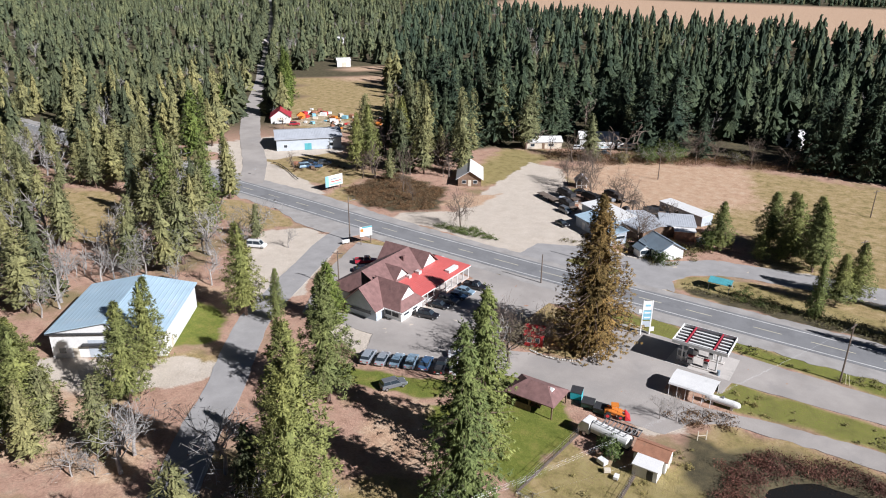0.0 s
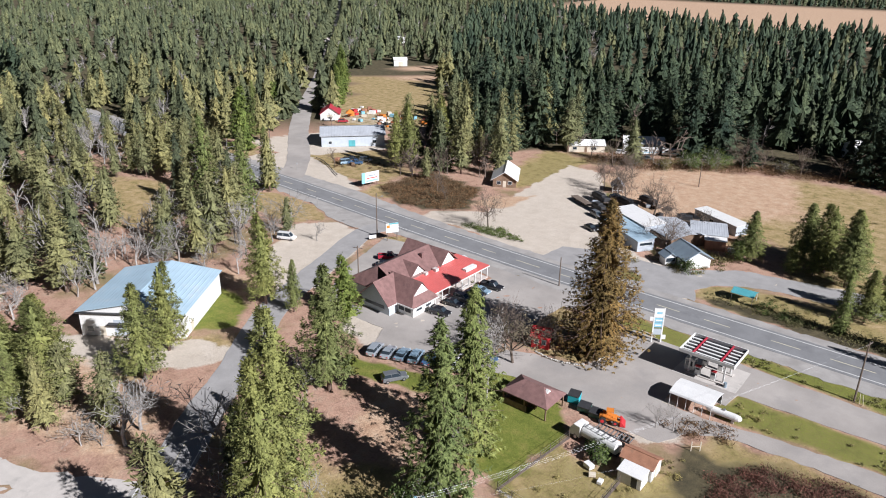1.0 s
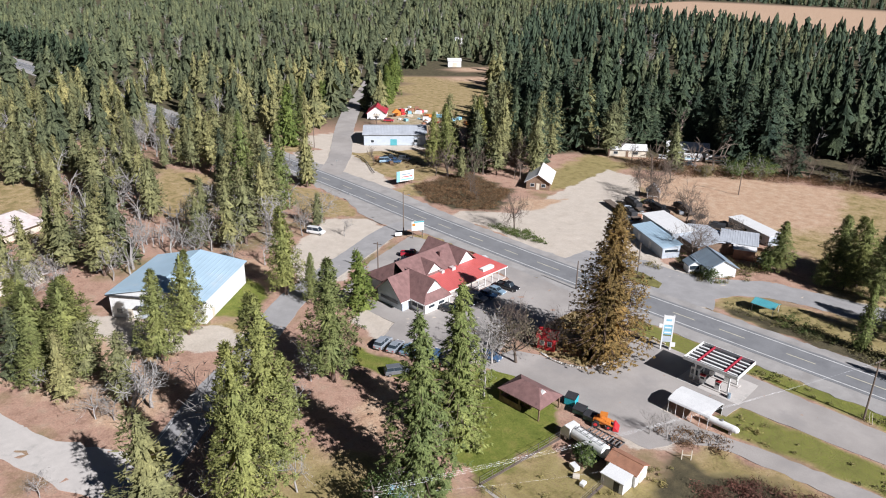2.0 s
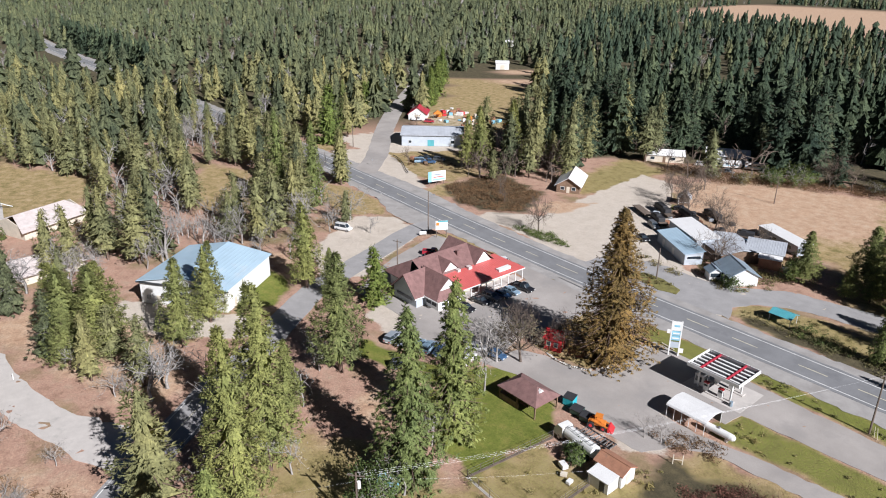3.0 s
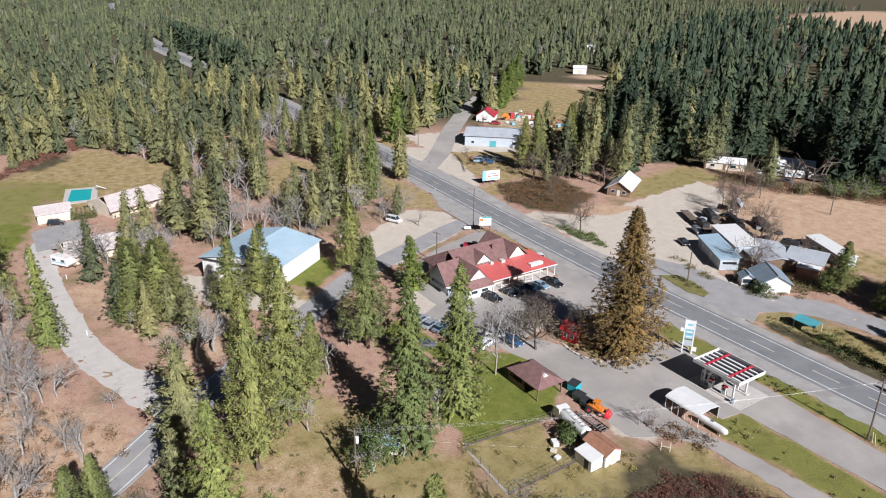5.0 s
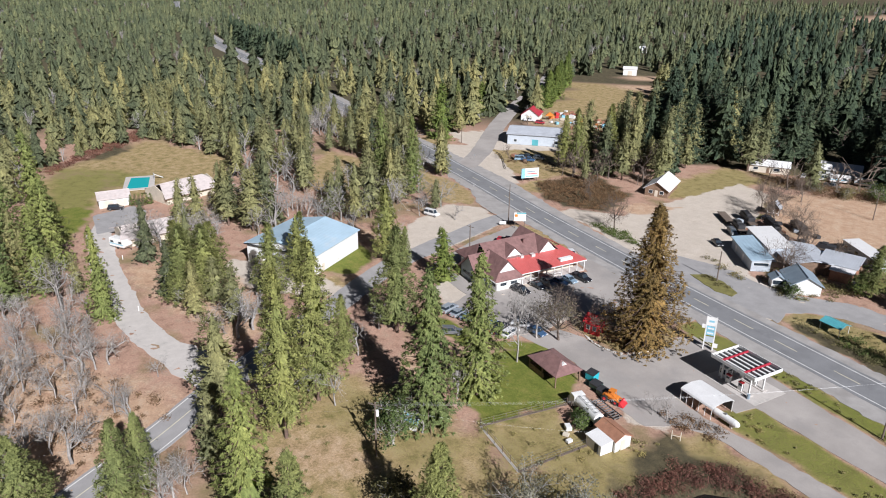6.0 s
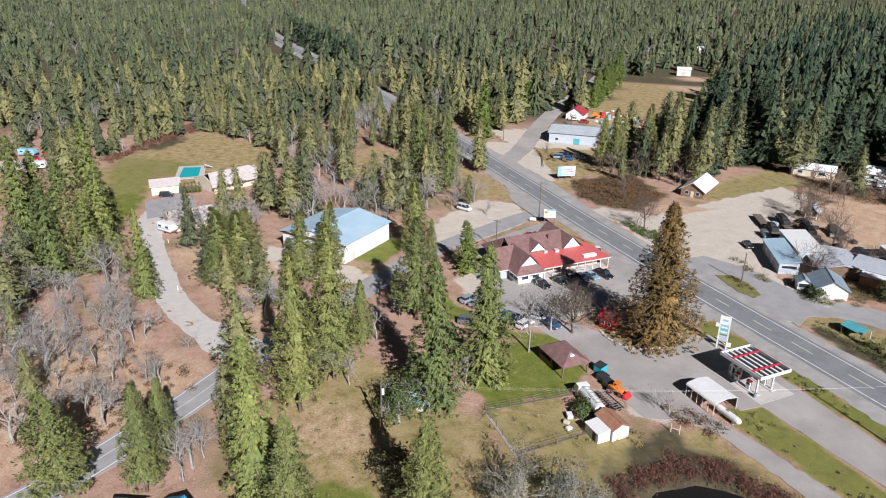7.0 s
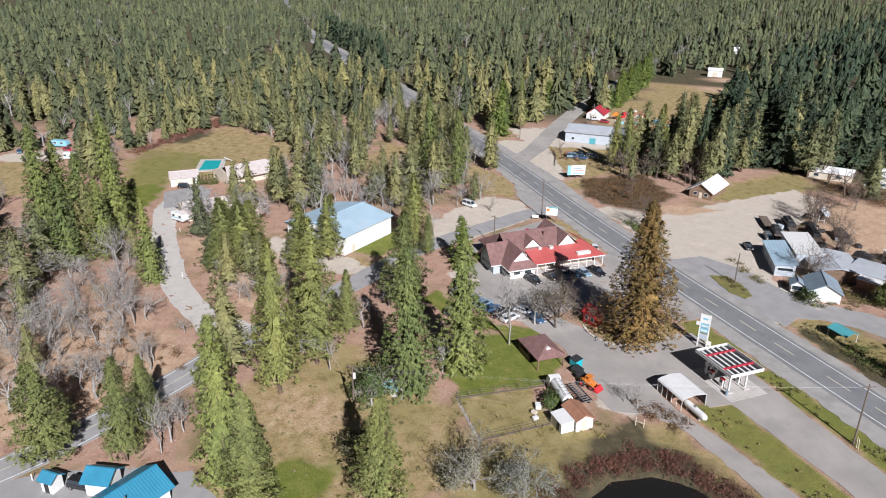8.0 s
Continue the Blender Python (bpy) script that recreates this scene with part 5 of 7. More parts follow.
ld = thing("loader", "orange and red wheel loader", "loader", -30.4, 96.0, 25)
part("body", Mesh().prism([(-1.6, 0.6), (1.2, 0.6), (1.2, 1.3), (0.2, 1.45), (-0.3, 1.5), (-1.6, 1.35)], "y", -0.55, 0.55), ORANGE, ld, bevel=0.05)
for y in (-0.7, 0.7):
    part("arm", Mesh().prism([(-1.2, 1.5), (-1.0, 1.7), (1.9, 0.8), (1.8, 0.55)], "y", y - 0.07, y + 0.07), ORANGE, ld)
part("bucket", Mesh().prism([(1.7, 0.1), (2.6, 0.1), (1.9, 0.9), (1.7, 0.9)], "y", -1.0, 1.0), RED, ld, "red bucket")
for i, (x, y) in enumerate(((-0.5, -0.55), (-0.5, 0.55), (0.5, -0.55), (0.5, 0.55))):
    part("cage_post", Mesh().tube((x, y, 1.3), (x, y, 2.3), 0.05, n=6), ORANGE, ld)
part("cage_roof", Mesh().box(-0.6, -0.6, 2.28, 0.6, 0.6, 2.36), ORANGE, ld)
for x, r in ((-1.1, 0.6), (0.95, 0.45)):
    for y in (-0.75, 0.75):
        w = part("wheel", Mesh().tube((x, y - 0.16, r), (x, y + 0.16, r), r, r, 16), RUBBER, ld)
        part("rim", Mesh().tube((x, y - 0.18, r), (x, y + 0.18, r), r * 0.5, r * 0.5, 10), RED, w)
gable_house("garden_shed", "white shed with red-brown roof", "shed", -21.5, 88.4, 0, 4.8, 3.2, 2.2, 0.8, WHITE, RUSTROOF, 0.25, doors=[("x+", -0.5, 0.5, 1.95, CREAM)])
shed_block("lean_to", "small white lean-to shed", "shed", -21.3, 85.4, 0, 3.6, 2.4, 2.1, 0.3, WHITE, WHITEROOF, 0.15, doors=[("y-", 0.3, 1.2, 1.8, DARK)])
yard = thing("wire_fence", "wire fence with wooden posts round the small yard", "fence", 0, 0)
corners = [(-33.3, 88.3), (-35.0, 71.4), (-22.4, 70.6), (-22.6, 84.0)]
for (ax, ay), (bx, by) in zip(corners, corners[1:]):
    n = max(2, int(math.hypot(bx - ax, by - ay) / 2.4))
    for i in range(n + 1):
        x, y = ax + (bx - ax) * i / n, ay + (by - ay) * i / n
        part("post", Mesh().tube((x, y, 0), (x, y, 1.45), 0.055, n=6), POLE, yard)
    for z in (0.35, 0.85, 1.35):
        part("wire", Mesh().tube((ax, ay, z), (bx, by, z), 0.018, n=4), STEEL, yard)
    part("kick_board", Mesh().prism([(-0.2, 0), (0.2, 0), (0.2, 0.06), (-0.2, 0.06)], "x", 0, math.hypot(bx - ax, by - ay)), CONCRETE if ay < 72 and by < 72 else POLE, yard).matrix_basis = pose(ax, ay, 0, 0, 0, math.degrees(math.atan2(by - ay, bx - ax)))


# ---- vehicles ----
def vehicle(style, colour, label):
    """A parked car, nose along its own +x, about 4.6 m long."""
    c = thing({"pickup": "pickup_truck", "van": "van"}.get(style, "car"), label, {"pickup": "pickup", "van": "van"}.get(style, "car"), 0, 0)
    if style == "pickup":
        L, hood, deck, top, cab = 2.7, 1.05, 1.0, 1.8, (-0.55, 1.25, -0.4, 0.7)
    elif style == "suv":
        L, hood, deck, top, cab = 2.35, 1.05, 1.1, 1.72, (-2.15, 1.15, -1.95, 0.45)
    elif style == "van":
        L, hood, deck, top, cab = 2.5, 1.1, 1.15, 2.0, (-2.4, 1.6, -2.3, 0.9)
    else:
        L, hood, deck, top, cab = 2.3, 0.88, 0.95, 1.42, (-1.75, 1.0, -1.2, 0.3)
    w = 0.9
    out = [(-L + 0.05, 0.32), (L - 0.1, 0.32), (L, 0.55), (L - 0.12, hood - 0.16), (cab[1], hood), (cab[0], deck), (-L + 0.06, deck - 0.08), (-L, 0.6)]
    part("body", Mesh().prism(out, "y", -w, w), colour, c, bevel=0.09)
    x0, x1, x2, x3 = cab
    zb, wt = min(hood, deck) - 0.02, 0.68
    part("window", Mesh().add([(x0, -w + 0.06, zb), (x1, -w + 0.06, zb), (x1, w - 0.06, zb), (x0, w - 0.06, zb), (x2, -wt, top - 0.06), (x3, -wt, top - 0.06), (x3, wt, top - 0.06), (x2, wt, top - 0.06)], [(3, 2, 1, 0), (4, 5, 6, 7), (0, 1, 5, 4), (1, 2, 6, 5), (2, 3, 7, 6), (3, 0, 4, 7)]), GLASS, c, "dark glazed cabin")
    part("roof_panel", Mesh().box(x2 - 0.04, -wt - 0.02, top - 0.07, x3 + 0.04, wt + 0.02, top), colour, c, bevel=0.03)
    for y in (-wt, wt):
        s = 1 if y > 0 else -1
        for a, b in ((x3, x1), ((x2 + x3) / 2, (x2 + x3) / 2 + 0.05)):
            part("pillar", Mesh().tube((a, y + s * 0.0, top - 0.06), (b, s * (w - 0.055), zb), 0.045, n=5), colour, c)
    if style == "pickup":
        part("bed", Mesh().box(-2.55, -0.72, 0.98, -0.65, 0.72, 1.004), DARK, c)
        for y in (-0.86, 0.78):
            part("bed_side", Mesh().box(-2.66, y, 0.9, -0.6, y + 0.08, 1.25), colour, c)
        part("tailgate", Mesh().box(-2.68, -0.78, 0.9, -2.6, 0.78, 1.25), colour, c)
    for x in (-L + 0.85, L - 0.85):
        for y in (-0.82, 0.82):
            wh = part("wheel", Mesh().tube((x, y - 0.11, 0.33), (x, y + 0.11, 0.33), 0.33, 0.33, 16), RUBBER, c)
            part("rim", Mesh().tube((x, y - 0.125, 0.33), (x, y + 0.125, 0.33), 0.2, 0.2, 10), STEEL, wh)
    for y in (-0.6, 0.6):
        part("headlight", Mesh().box(L - 0.09, y - 0.17, 0.58, L + 0.015, y + 0.17, 0.72), WHITE, c)
        part("tail_light", Mesh().box(-L - 0.015, y - 0.14, 0.62, -L + 0.08, y + 0.14, 0.78), RED, c)
    part("plate", Mesh().box(-L - 0.02, -0.25, 0.45, -L + 0.05, 0.25, 0.57), WHITE, c)
    return c


SILVER = paint("silver_car_paint", (0.42, 0.46, 0.5), 0.3, 0.8, 0.3)
PALEBLUE = paint("pale_blue_car_paint", (0.3, 0.42, 0.52), 0.3, 0.8, 0.2)
NAVY = paint("blue_car_paint", (0.07, 0.14, 0.26), 0.3, 0.8, 0.2)
BLACK = paint("black_car_paint", (0.02, 0.02, 0.024), 0.25, 0.8)
CARWHITE = paint("white_car_paint", (0.72, 0.72, 0.71), 0.3, 0.8)
CARRED = paint("red_car_paint", (0.42, 0.03, 0.05), 0.3, 0.8)
GREY = paint("grey_car_paint", (0.17, 0.18, 0.19), 0.3, 0.8, 0.2)
PARKED = [
    ("suv", SILVER, "pale silver car parked before the diner", -74.6, 87.3, 110), ("sedan", SILVER, "pale silver car parked before the diner", -72.0, 88.2, 111),
    ("sedan", PALEBLUE, "pale blue car parked before the diner", -69.5, 89.3, 110), ("suv", PALEBLUE, "pale blue car parked before the diner", -67.0, 90.4, 111),
    ("sedan", NAVY, "blue car parked before the diner", -64.5, 91.4, 109), ("pickup", BLACK, "black pickup parked before the diner", -61.7, 92.3, 110),
    ("suv", CARWHITE, "white car parked before the diner", -59.0, 93.2, 111), ("suv", GREY, "grey car on the gravel patch", -65.2, 82.6, 60),
    ("sedan", CARWHITE, "white car on the car park", -61.1, 97.6, 35), ("sedan", NAVY, "blue car on the car park", -56.9, 98.6, 10),
    ("sedan", BLACK, "black car beside the porch", -75.6, 112.2, 8), ("suv", GREY, "grey car beside the porch", -75.4, 115.2, 6), ("sedan", NAVY, "dark blue car beside the porch", -74.9, 118.2, 8),
    ("sedan", PALEBLUE, "pale blue car beside the porch", -74.8, 121.0, 6), ("pickup", BLACK, "black pickup beside the porch", -74.2, 124.4, 7), ("suv", BLACK, "black car beside the east wing", -75.0, 107.0, 12),
    ("sedan", CARWHITE, "white car parked beside the highway", -88.0, 132.0, -20), ("pickup", CARRED, "dark red pickup behind the diner", -103.4, 121.5, 40), ("sedan", BLACK, "dark car behind the diner", -101.0, 117.5, 40),
    ("sedan", BLACK, "black car on the gravel lot", -75.6, 173.0, -25), ("suv", GREY, "grey car on the gravel lot", -79.5, 183.5, -30), ("suv", BLACK, "dark car in the house yard", -181.3, 28.9, 70),
    ("pickup", NAVY, "dark blue pickup on the verge", -172.0, 176.4, 40), ("van", CARWHITE, "white van among the far trees", -103.0, 257.5, 38), ("suv", CARWHITE, "white car in the far yard", -106.5, 254.0, 30),
    ("pickup", GREY, "grey pickup in the far yard", -95.5, 252.0, 10), ("sedan", CARWHITE, "white car by the far campers", -262.0, -38.0, 20), ("pickup", CARRED, "red pickup by the far campers", -247.0, -14.0, 30),
    ("sedan", NAVY, "blue car by the far campers", -250.0, -31.5, 10), ("van", CARWHITE, "white van by the lane", -132.7, 113.4, 25), ("suv", BLACK, "dark car in the office yard", -31.6, 10.6, 55),
    ("pickup", CARWHITE, "white pickup beside the cottage", -39.0, 183.0, 60),
    ("pickup", BLACK, "dark pickup before the blue barn", -176.5, 178.5, 30), ("suv", GREY, "grey car before the blue barn", -172.0, 181.5, 25), ("van", PALEBLUE, "pale blue van before the blue barn", -174.5, 174.5, 60),
    ("pickup", CARWHITE, "white pickup beside the red-roofed shed", -233.0, 219.5, 45), ("suv", CARRED, "red car in the salvage yard", -226.0, 221.0, 40), ("sedan", BLACK, "black car in the trading yard", -83.0, 203.0, 10),
    ("sedan", CARRED, "dark red car behind the store", -37.5, 188.0, 30), ("suv", NAVY, "dark blue car under the trees", -56.0, 190.5, 20),
]
CARS = {}
for style, colour, label, x, y, turn in PARKED:
    key = (style, colour.name)
    if key not in CARS:
        CARS[key] = vehicle(style, colour, label)
        CARS[key].matrix_basis = pose(x, y, 0.02, 0, 0, turn)
        ob = CARS[key]
    else:
        ob = copy_thing(CARS[key], pose(x, y, 0.02, 0, 0, turn))
    ob["label"] = label


def flatbed(x, y, turn, label, l=9.0, load=None):
    t = thing("flatbed_trailer", label, "trailer", x, y, turn)
    part("deck", Mesh().box(-l / 2, -1.2, 0.95, l / 2, 1.2, 1.15), POLE, t)
    part("frame", Mesh().box(-l / 2, -0.5, 0.75, l / 2, 0.5, 0.95), DARK, t)
    for xx in (l / 2 - 2.6, l / 2 - 1.4):
        for yy in (-1.0, 1.0):
            part("wheel", Mesh().tube((xx, yy - 0.14, 0.45), (xx, yy + 0.14, 0.45), 0.45, 0.45, 14), RUBBER, t)
    part("leg", Mesh().box(-l / 2 + 1, -0.5, 0, -l / 2 + 1.15, 0.5, 0.8), DARK, t)
    if load:
        part("load", Mesh().box(-l / 2 + 0.6, -1.0, 1.15, l / 2 - 2, 1.0, 2.3).box(-l / 2 + 1.5, -0.8, 2.3, l / 2 - 4, 0.7, 2.7), load, t, bevel=0.06)
    return t


flatbed(-84.5, 196.0, -31, "dark flatbed trailer loaded with timber", 10, DARK)
flatbed(-89.0, 191.5, -31, "dark empty flatbed trailer", 9)
flatbed(-80.5, 187.5, -31, "dark flatbed trailer with scrap", 8, DARK)
flatbed(-76.0, 196.5, -31, "dark flatbed trailer stacked with boards", 11, DARK)
flatbed(-72.0, 203.0, -25, "dark flatbed trailer under the oak", 9, DARK)
flatbed(-57.5, 195.5, 20, "dark trailer beside the mobile home", 7, DARK)


def camper(x, y, turn, label, mat_=WHITE, l=7.0):
    c = thing("camper_trailer", label, "camper", x, y, turn)
    part("body", Mesh().prism([(-l / 2, 0.5), (l / 2 - 0.6, 0.5), (l / 2, 1.2), (l / 2 - 0.4, 2.7), (-l / 2, 2.8)], "y", -1.2, 1.2), mat_, c, bevel=0.12)
    part("stripe", Mesh().box(-l / 2 + 0.2, -1.225, 1.2, l / 2 - 0.8, 1.225, 1.45), BLUEPANEL, c)
    windows_on(c, None, [(-2.4, -1.2), (0.6, 1.8)], -1.2, 1.6, 2.2, "y-")
    for y_ in (-1.05, 1.05):
        part("wheel", Mesh().tube((0, y_ - 0.12, 0.38), (0, y_ + 0.12, 0.38), 0.38, 0.38, 14), RUBBER, c)
    part("hitch", Mesh().box(l / 2 - 0.7, -0.08, 0.4, l / 2 + 0.9, 0.08, 0.52).box(l / 2 + 0.6, -0.05, 0, l / 2 + 0.7, 0.05, 0.45), DARK, c)


camper(-98.0, 260.0, 38, "white camper trailer at the wood's edge")
camper(-91.0, 264.0, 20, "white camper trailer at the wood's edge")
camper(-268.0, -40.0, 25, "white camper trailer in the far camp")
camper(-255.0, -17.0, 60, "white camper trailer in the far camp", BLUEPANEL)
camper(-243.0, -8.0, 30, "red and white camper in the far camp", RED, 6)
camper(-258.0, -28.0, 5, "white camper trailer in the far camp")
camper(-233.0, -11.0, 70, "small white camper in the far camp", WHITE, 5)
camper(-147.5, 27.0, 35, "white camper trailer beside the long house", WHITE, 6)
tent = thing("tarp_shelter", "blue and white tarpaulin shelter under a tree", "shelter", -40.5, 61.5, 30)
part("cover", Mesh().prism([(-1.3, 1.4), (0, 2.3), (1.3, 1.4), (1.3, 1.3), (0, 2.2), (-1.3, 1.3)], "x", -1.7, 1.7), BLUEPANEL, tent)
part("side", Mesh().box(-1.6, -1.3, 0, 1.6, -1.25, 1.35), WHITE, tent)
part("side", Mesh().box(-1.6, 1.25, 0, 1.6, 1.3, 1.35), WHITE, tent)


# ---- poles, wires and signs ----
def utility_pole(x, y, h, label="weathered wooden utility pole with crossarm", turn=0, arms=1, lamp=False):
    p = thing("utility_pole", label, "pole", x, y, turn)
    part("pole", Mesh().tube((0, 0, -0.1), (0, 0, h), 0.17, 0.11, 10), POLE, p)
    for i in range(arms):
        z = h - 0.5 - 0.9 * i
        part("crossarm", Mesh().box(-1.2, -0.06, z - 0.06, 1.2, 0.06, z + 0.06), POLE, p)
        for s in (-1.05, -0.5, 0.5, 1.05):
            part("insulator", Mesh().tube((s, 0, z + 0.06), (s, 0, z + 0.24), 0.05, 0.035, 6), STEEL, p)
    if lamp:
        part("lamp_arm", Mesh().tube((0, 0, h - 1.2), (1.5, 0, h - 0.9), 0.04, n=6), STEEL, p)
        part("lamp_head", Mesh().box(1.3, -0.14, h - 1.0, 1.9, 0.14, h - 0.84), STEEL, p)
    return p


utility_pole(-1.2, 128.6, 11.5, turn=75, arms=1)
utility_pole(-36.1, 52.9, 10.0, "wooden utility pole with white transformer", 40)
drum = part("transformer", Mesh().tube((0.35, 0, 7.6), (0.35, 0, 8.6), 0.25, 0.25, 12), WHITE, bpy.data.objects["utility_pole.001"])
utility_pole(-116.4, 130.6, 12.0, "tall pole with street lamp beside the diner", 60, 0, True)
utility_pole(-99.3, 107.1, 9.0, "thin wooden pole behind the diner", 20, 1)
utility_pole(-58.2, 153.5, 8.0, "wooden pole on the grass island", 0, 0)
utility_pole(-3.8, 181.0, 9.2, turn=60)
utility_pole(-5.0, 230.3, 8.2, turn=60)
utility_pole(-63.4, 135.6, 7.0, "short wooden pole at the kerb", 0, 0)
utility_pole(-68.0, 232.0, 9.0, turn=20)
utility_pole(-209.5, 168.0, 9.0, "thin pole at the road junction", 20, 0)
stub = thing("anchor_stub", "yellow-sleeved guy wire anchors beside the pole", "anchor", -1.2, 128.6)
for s in (0.9, 1.5):
    part("sleeve", Mesh().tube((s, -s * 0.4, 0), (s * 0.72, -s * 0.29, 1.9), 0.05, n=6), YELLOW, stub)


def wire(points, label="thin steel overhead wire between poles", sag=1.2):
    w = thing("overhead_wire", label, "wire", 0, 0)
    for a, b in zip(points, points[1:]):
        a, b = Vector(a), Vector(b)
        m = Mesh()
        pts = [a.lerp(b, i / 10) - Vector((0, 0, sag * 4 * (i / 10) * (1 - i / 10))) for i in range(11)]
        m.pipe(pts, 0.004)
        part("span", m, STEEL, w)


for o in (-0.8, 0.0, 0.8):
    wire([(-36.1 + o, 52.9 + o * 0.8, 9.6), (-1.2 + o * 0.3, 128.6 + o, 11.0)])
wire([(-36.1, 52.9, 8.6), (-75, -20, 9)])
wire([(-36.1, 52.9, 9.0), (-21.0, 86.0, 2.8)], sag=0.6)


def board(name, label, x, y, turn, w, z0, z1, faces, legs=2):
    """A sign board on legs; faces: (material, x0, x1, z0, z1) in parts of the board."""
    s = thing(name, label, "sign", x, y, turn)
    part("board", Mesh().box(-w / 2, -0.08, z0, w / 2, 0.08, z1), WHITE, s)
    for m, a, b, c, d in faces:
        part("stripe", Mesh().box(-w / 2 + a * w, -0.11, z0 + c * (z1 - z0), -w / 2 + b * w, -0.08, z0 + d * (z1 - z0)), m, s)
    for i in range(legs):
        xx = (-0.4 + 0.8 * i / max(1, legs - 1)) * w
        part("leg", Mesh().box(xx - 0.09, 0.1, 0, xx + 0.09, 0.26, z1 - 0.2), POLE, s)
    return s


board("billboard", "white roadside billboard with blue and red stripes", -149.6, 161.5, 78, 6.6, 1.2, 4.7, [(BLUEPANEL, 0.0, 0.2, 0.0, 1.0), (BLUEPANEL, 0.25, 0.95, 0.1, 0.24), (RED, 0.3, 0.9, 0.38, 0.46), (DARKTIN, 0.3, 0.8, 0.6, 0.7)], 3)
board("diner_sign", "white diner sign with teal top on a post", -111.4, 131.2, 62, 3.4, 2.2, 4.8, [(TEAL, 0.2, 1.0, 0.86, 1.0), (ORANGE, 0.05, 0.3, 0.5, 0.8), (GREYWALL, 0.4, 0.9, 0.3, 0.38)], 2)
board("low_sign", "low white sign beside the lane", -115.5, 128.0, 62, 1.9, 0.4, 1.3, [(GREYWALL, 0.1, 0.9, 0.4, 0.6)])
for x, y, turn in ((-147.7, 137.2, 80), (-182.0, 158.0, 60)):
    s = thing("road_sign", "small road sign on a steel post", "sign", x, y, turn)
    part("post", Mesh().tube((0, 0, 0), (0, 0, 2.5), 0.04, n=6), STEEL, s)
    part("plate", Mesh().box(-0.3, -0.05, 1.9, 0.3, -0.02, 2.5), STEEL, s)
for x, y in ((-106.0, 26.3), (-138.5, 26.4), (-36.0, 3.2), (-33.5, 8.6)):
    s = thing("marker_post", "white marker post beside the drive", "post", x, y)
    part("post", Mesh().box(-0.07, -0.07, 0, 0.07, 0.07, 1.1), WHITE, s)
    part("cap", Mesh().box(-0.09, -0.09, 1.1, 0.09, 0.09, 1.16), WHITE, s)

# ---- teal canopy, gazebo, red playhouse, borders ----
tc = thing("teal_canopy", "small gabled teal sheet canopy on posts", "canopy", -28.6, 155.8, 0)
slope(tc, "roof", [(-2.5, -1.9, 1.9), (2.5, -1.9, 1.9), (2.5, 0, 2.6), (-2.5, 0, 2.6)], TEAL, 0.08)
slope(tc, "roof", [(-2.5, 0, 2.6), (2.5, 0, 2.6), (2.5, 1.9, 1.9), (-2.5, 1.9, 1.9)], TEAL, 0.08)
for x in (-2.2, 2.2):
    for y in (-1.6, 1.6):
        part("post", Mesh().tube((x, y, 0), (x, y, 2.0), 0.06, n=6), WHITE, tc)
gz = thing("garden_hut", "small dark open hut with grey gabled roof and white posts", "hut", -86.0, 209.5, 30)
part("wall", Mesh().box(-1.7, -0.4, 0, 1.7, 1.9, 2.3), WOOD, gz)
part("gable", Mesh().prism([(-1.7, 2.3), (1.7, 2.3), (0, 4.1)], "y", -1.7, -1.6), DARK, gz)
slope(gz, "roof", [(-2.2, -2.1, 2.15), (0, -2.1, 4.3), (0, 2.2, 4.3), (-2.2, 2.2, 2.15)], GREYTIN, 0.1)
slope(gz, "roof", [(0, -2.1, 4.3), (2.2, -2.1, 2.15), (2.2, 2.2, 2.15), (0, 2.2, 4.3)], GREYTIN, 0.1)
for x in (-1.6, 0.0, 1.6):
    part("post", Mesh().box(x - 0.09, -1.75, 0, x + 0.09, -1.57, 2.3), WHITE, gz)
part("rail", Mesh().box(-1.6, -1.72, 0.8, 1.6, -1.6, 0.92), WHITE, gz)
part("floor", Mesh().box(-1.8, -1.8, 0, 1.8, 2.0, 0.14), WOOD, gz)
ph = thing("playhouse", "red timber playhouse under the bare oaks", "playhouse", -52.0, 109.9, 20)
part("wall", Mesh().box(-1.7, -1.4, 0, 1.7, 1.4, 2.7), RED, ph)
slope(ph, "roof", [(-2.0, -1.8, 2.5), (2.0, -1.8, 2.5), (2.0, 0, 4.1), (-2.0, 0, 4.1)], RED, 0.08)
slope(ph, "roof", [(-2.0, 0, 4.1), (2.0, 0, 4.1), (2.0, 1.8, 2.5), (-2.0, 1.8, 2.5)], RED, 0.08)
windows_on(ph, None, [(-1.1, -0.4), (0.4, 1.1)], -1.4, 1.0, 1.9, "y-")
gp = thing("gate_posts", "pair of pale wooden gate posts with a rail", "gate", -16.9, 97.9, 40)
for x in (-0.7, 0.7):
    part("post", Mesh().box(x - 0.06, -0.06, 0, x + 0.06, 0.06, 1.7), CREAM, gp)
part("rail", Mesh().box(-0.7, -0.04, 0.8, 0.7, 0.04, 0.88), CREAM, gp)
lf = thing("log_fence", "low red-brown rail fence beside the playhouse", "fence", -54.5, 108.9, -12)
for i in range(5):
    part("post", Mesh().tube((-2.6 + 1.3 * i, 0, 0), (-2.6 + 1.3 * i, 0, 1.0), 0.08, n=7), RUSTROOF, lf)
for z in (0.45, 0.85):
    part("rail", Mesh().tube((-2.8, 0, z), (2.8, 0, z), 0.06, n=7), RUSTROOF, lf)
rng = random.Random(4)
stones = thing("stone_border", "border of pale rough stones round the redwood bed", "border", 0, 0)
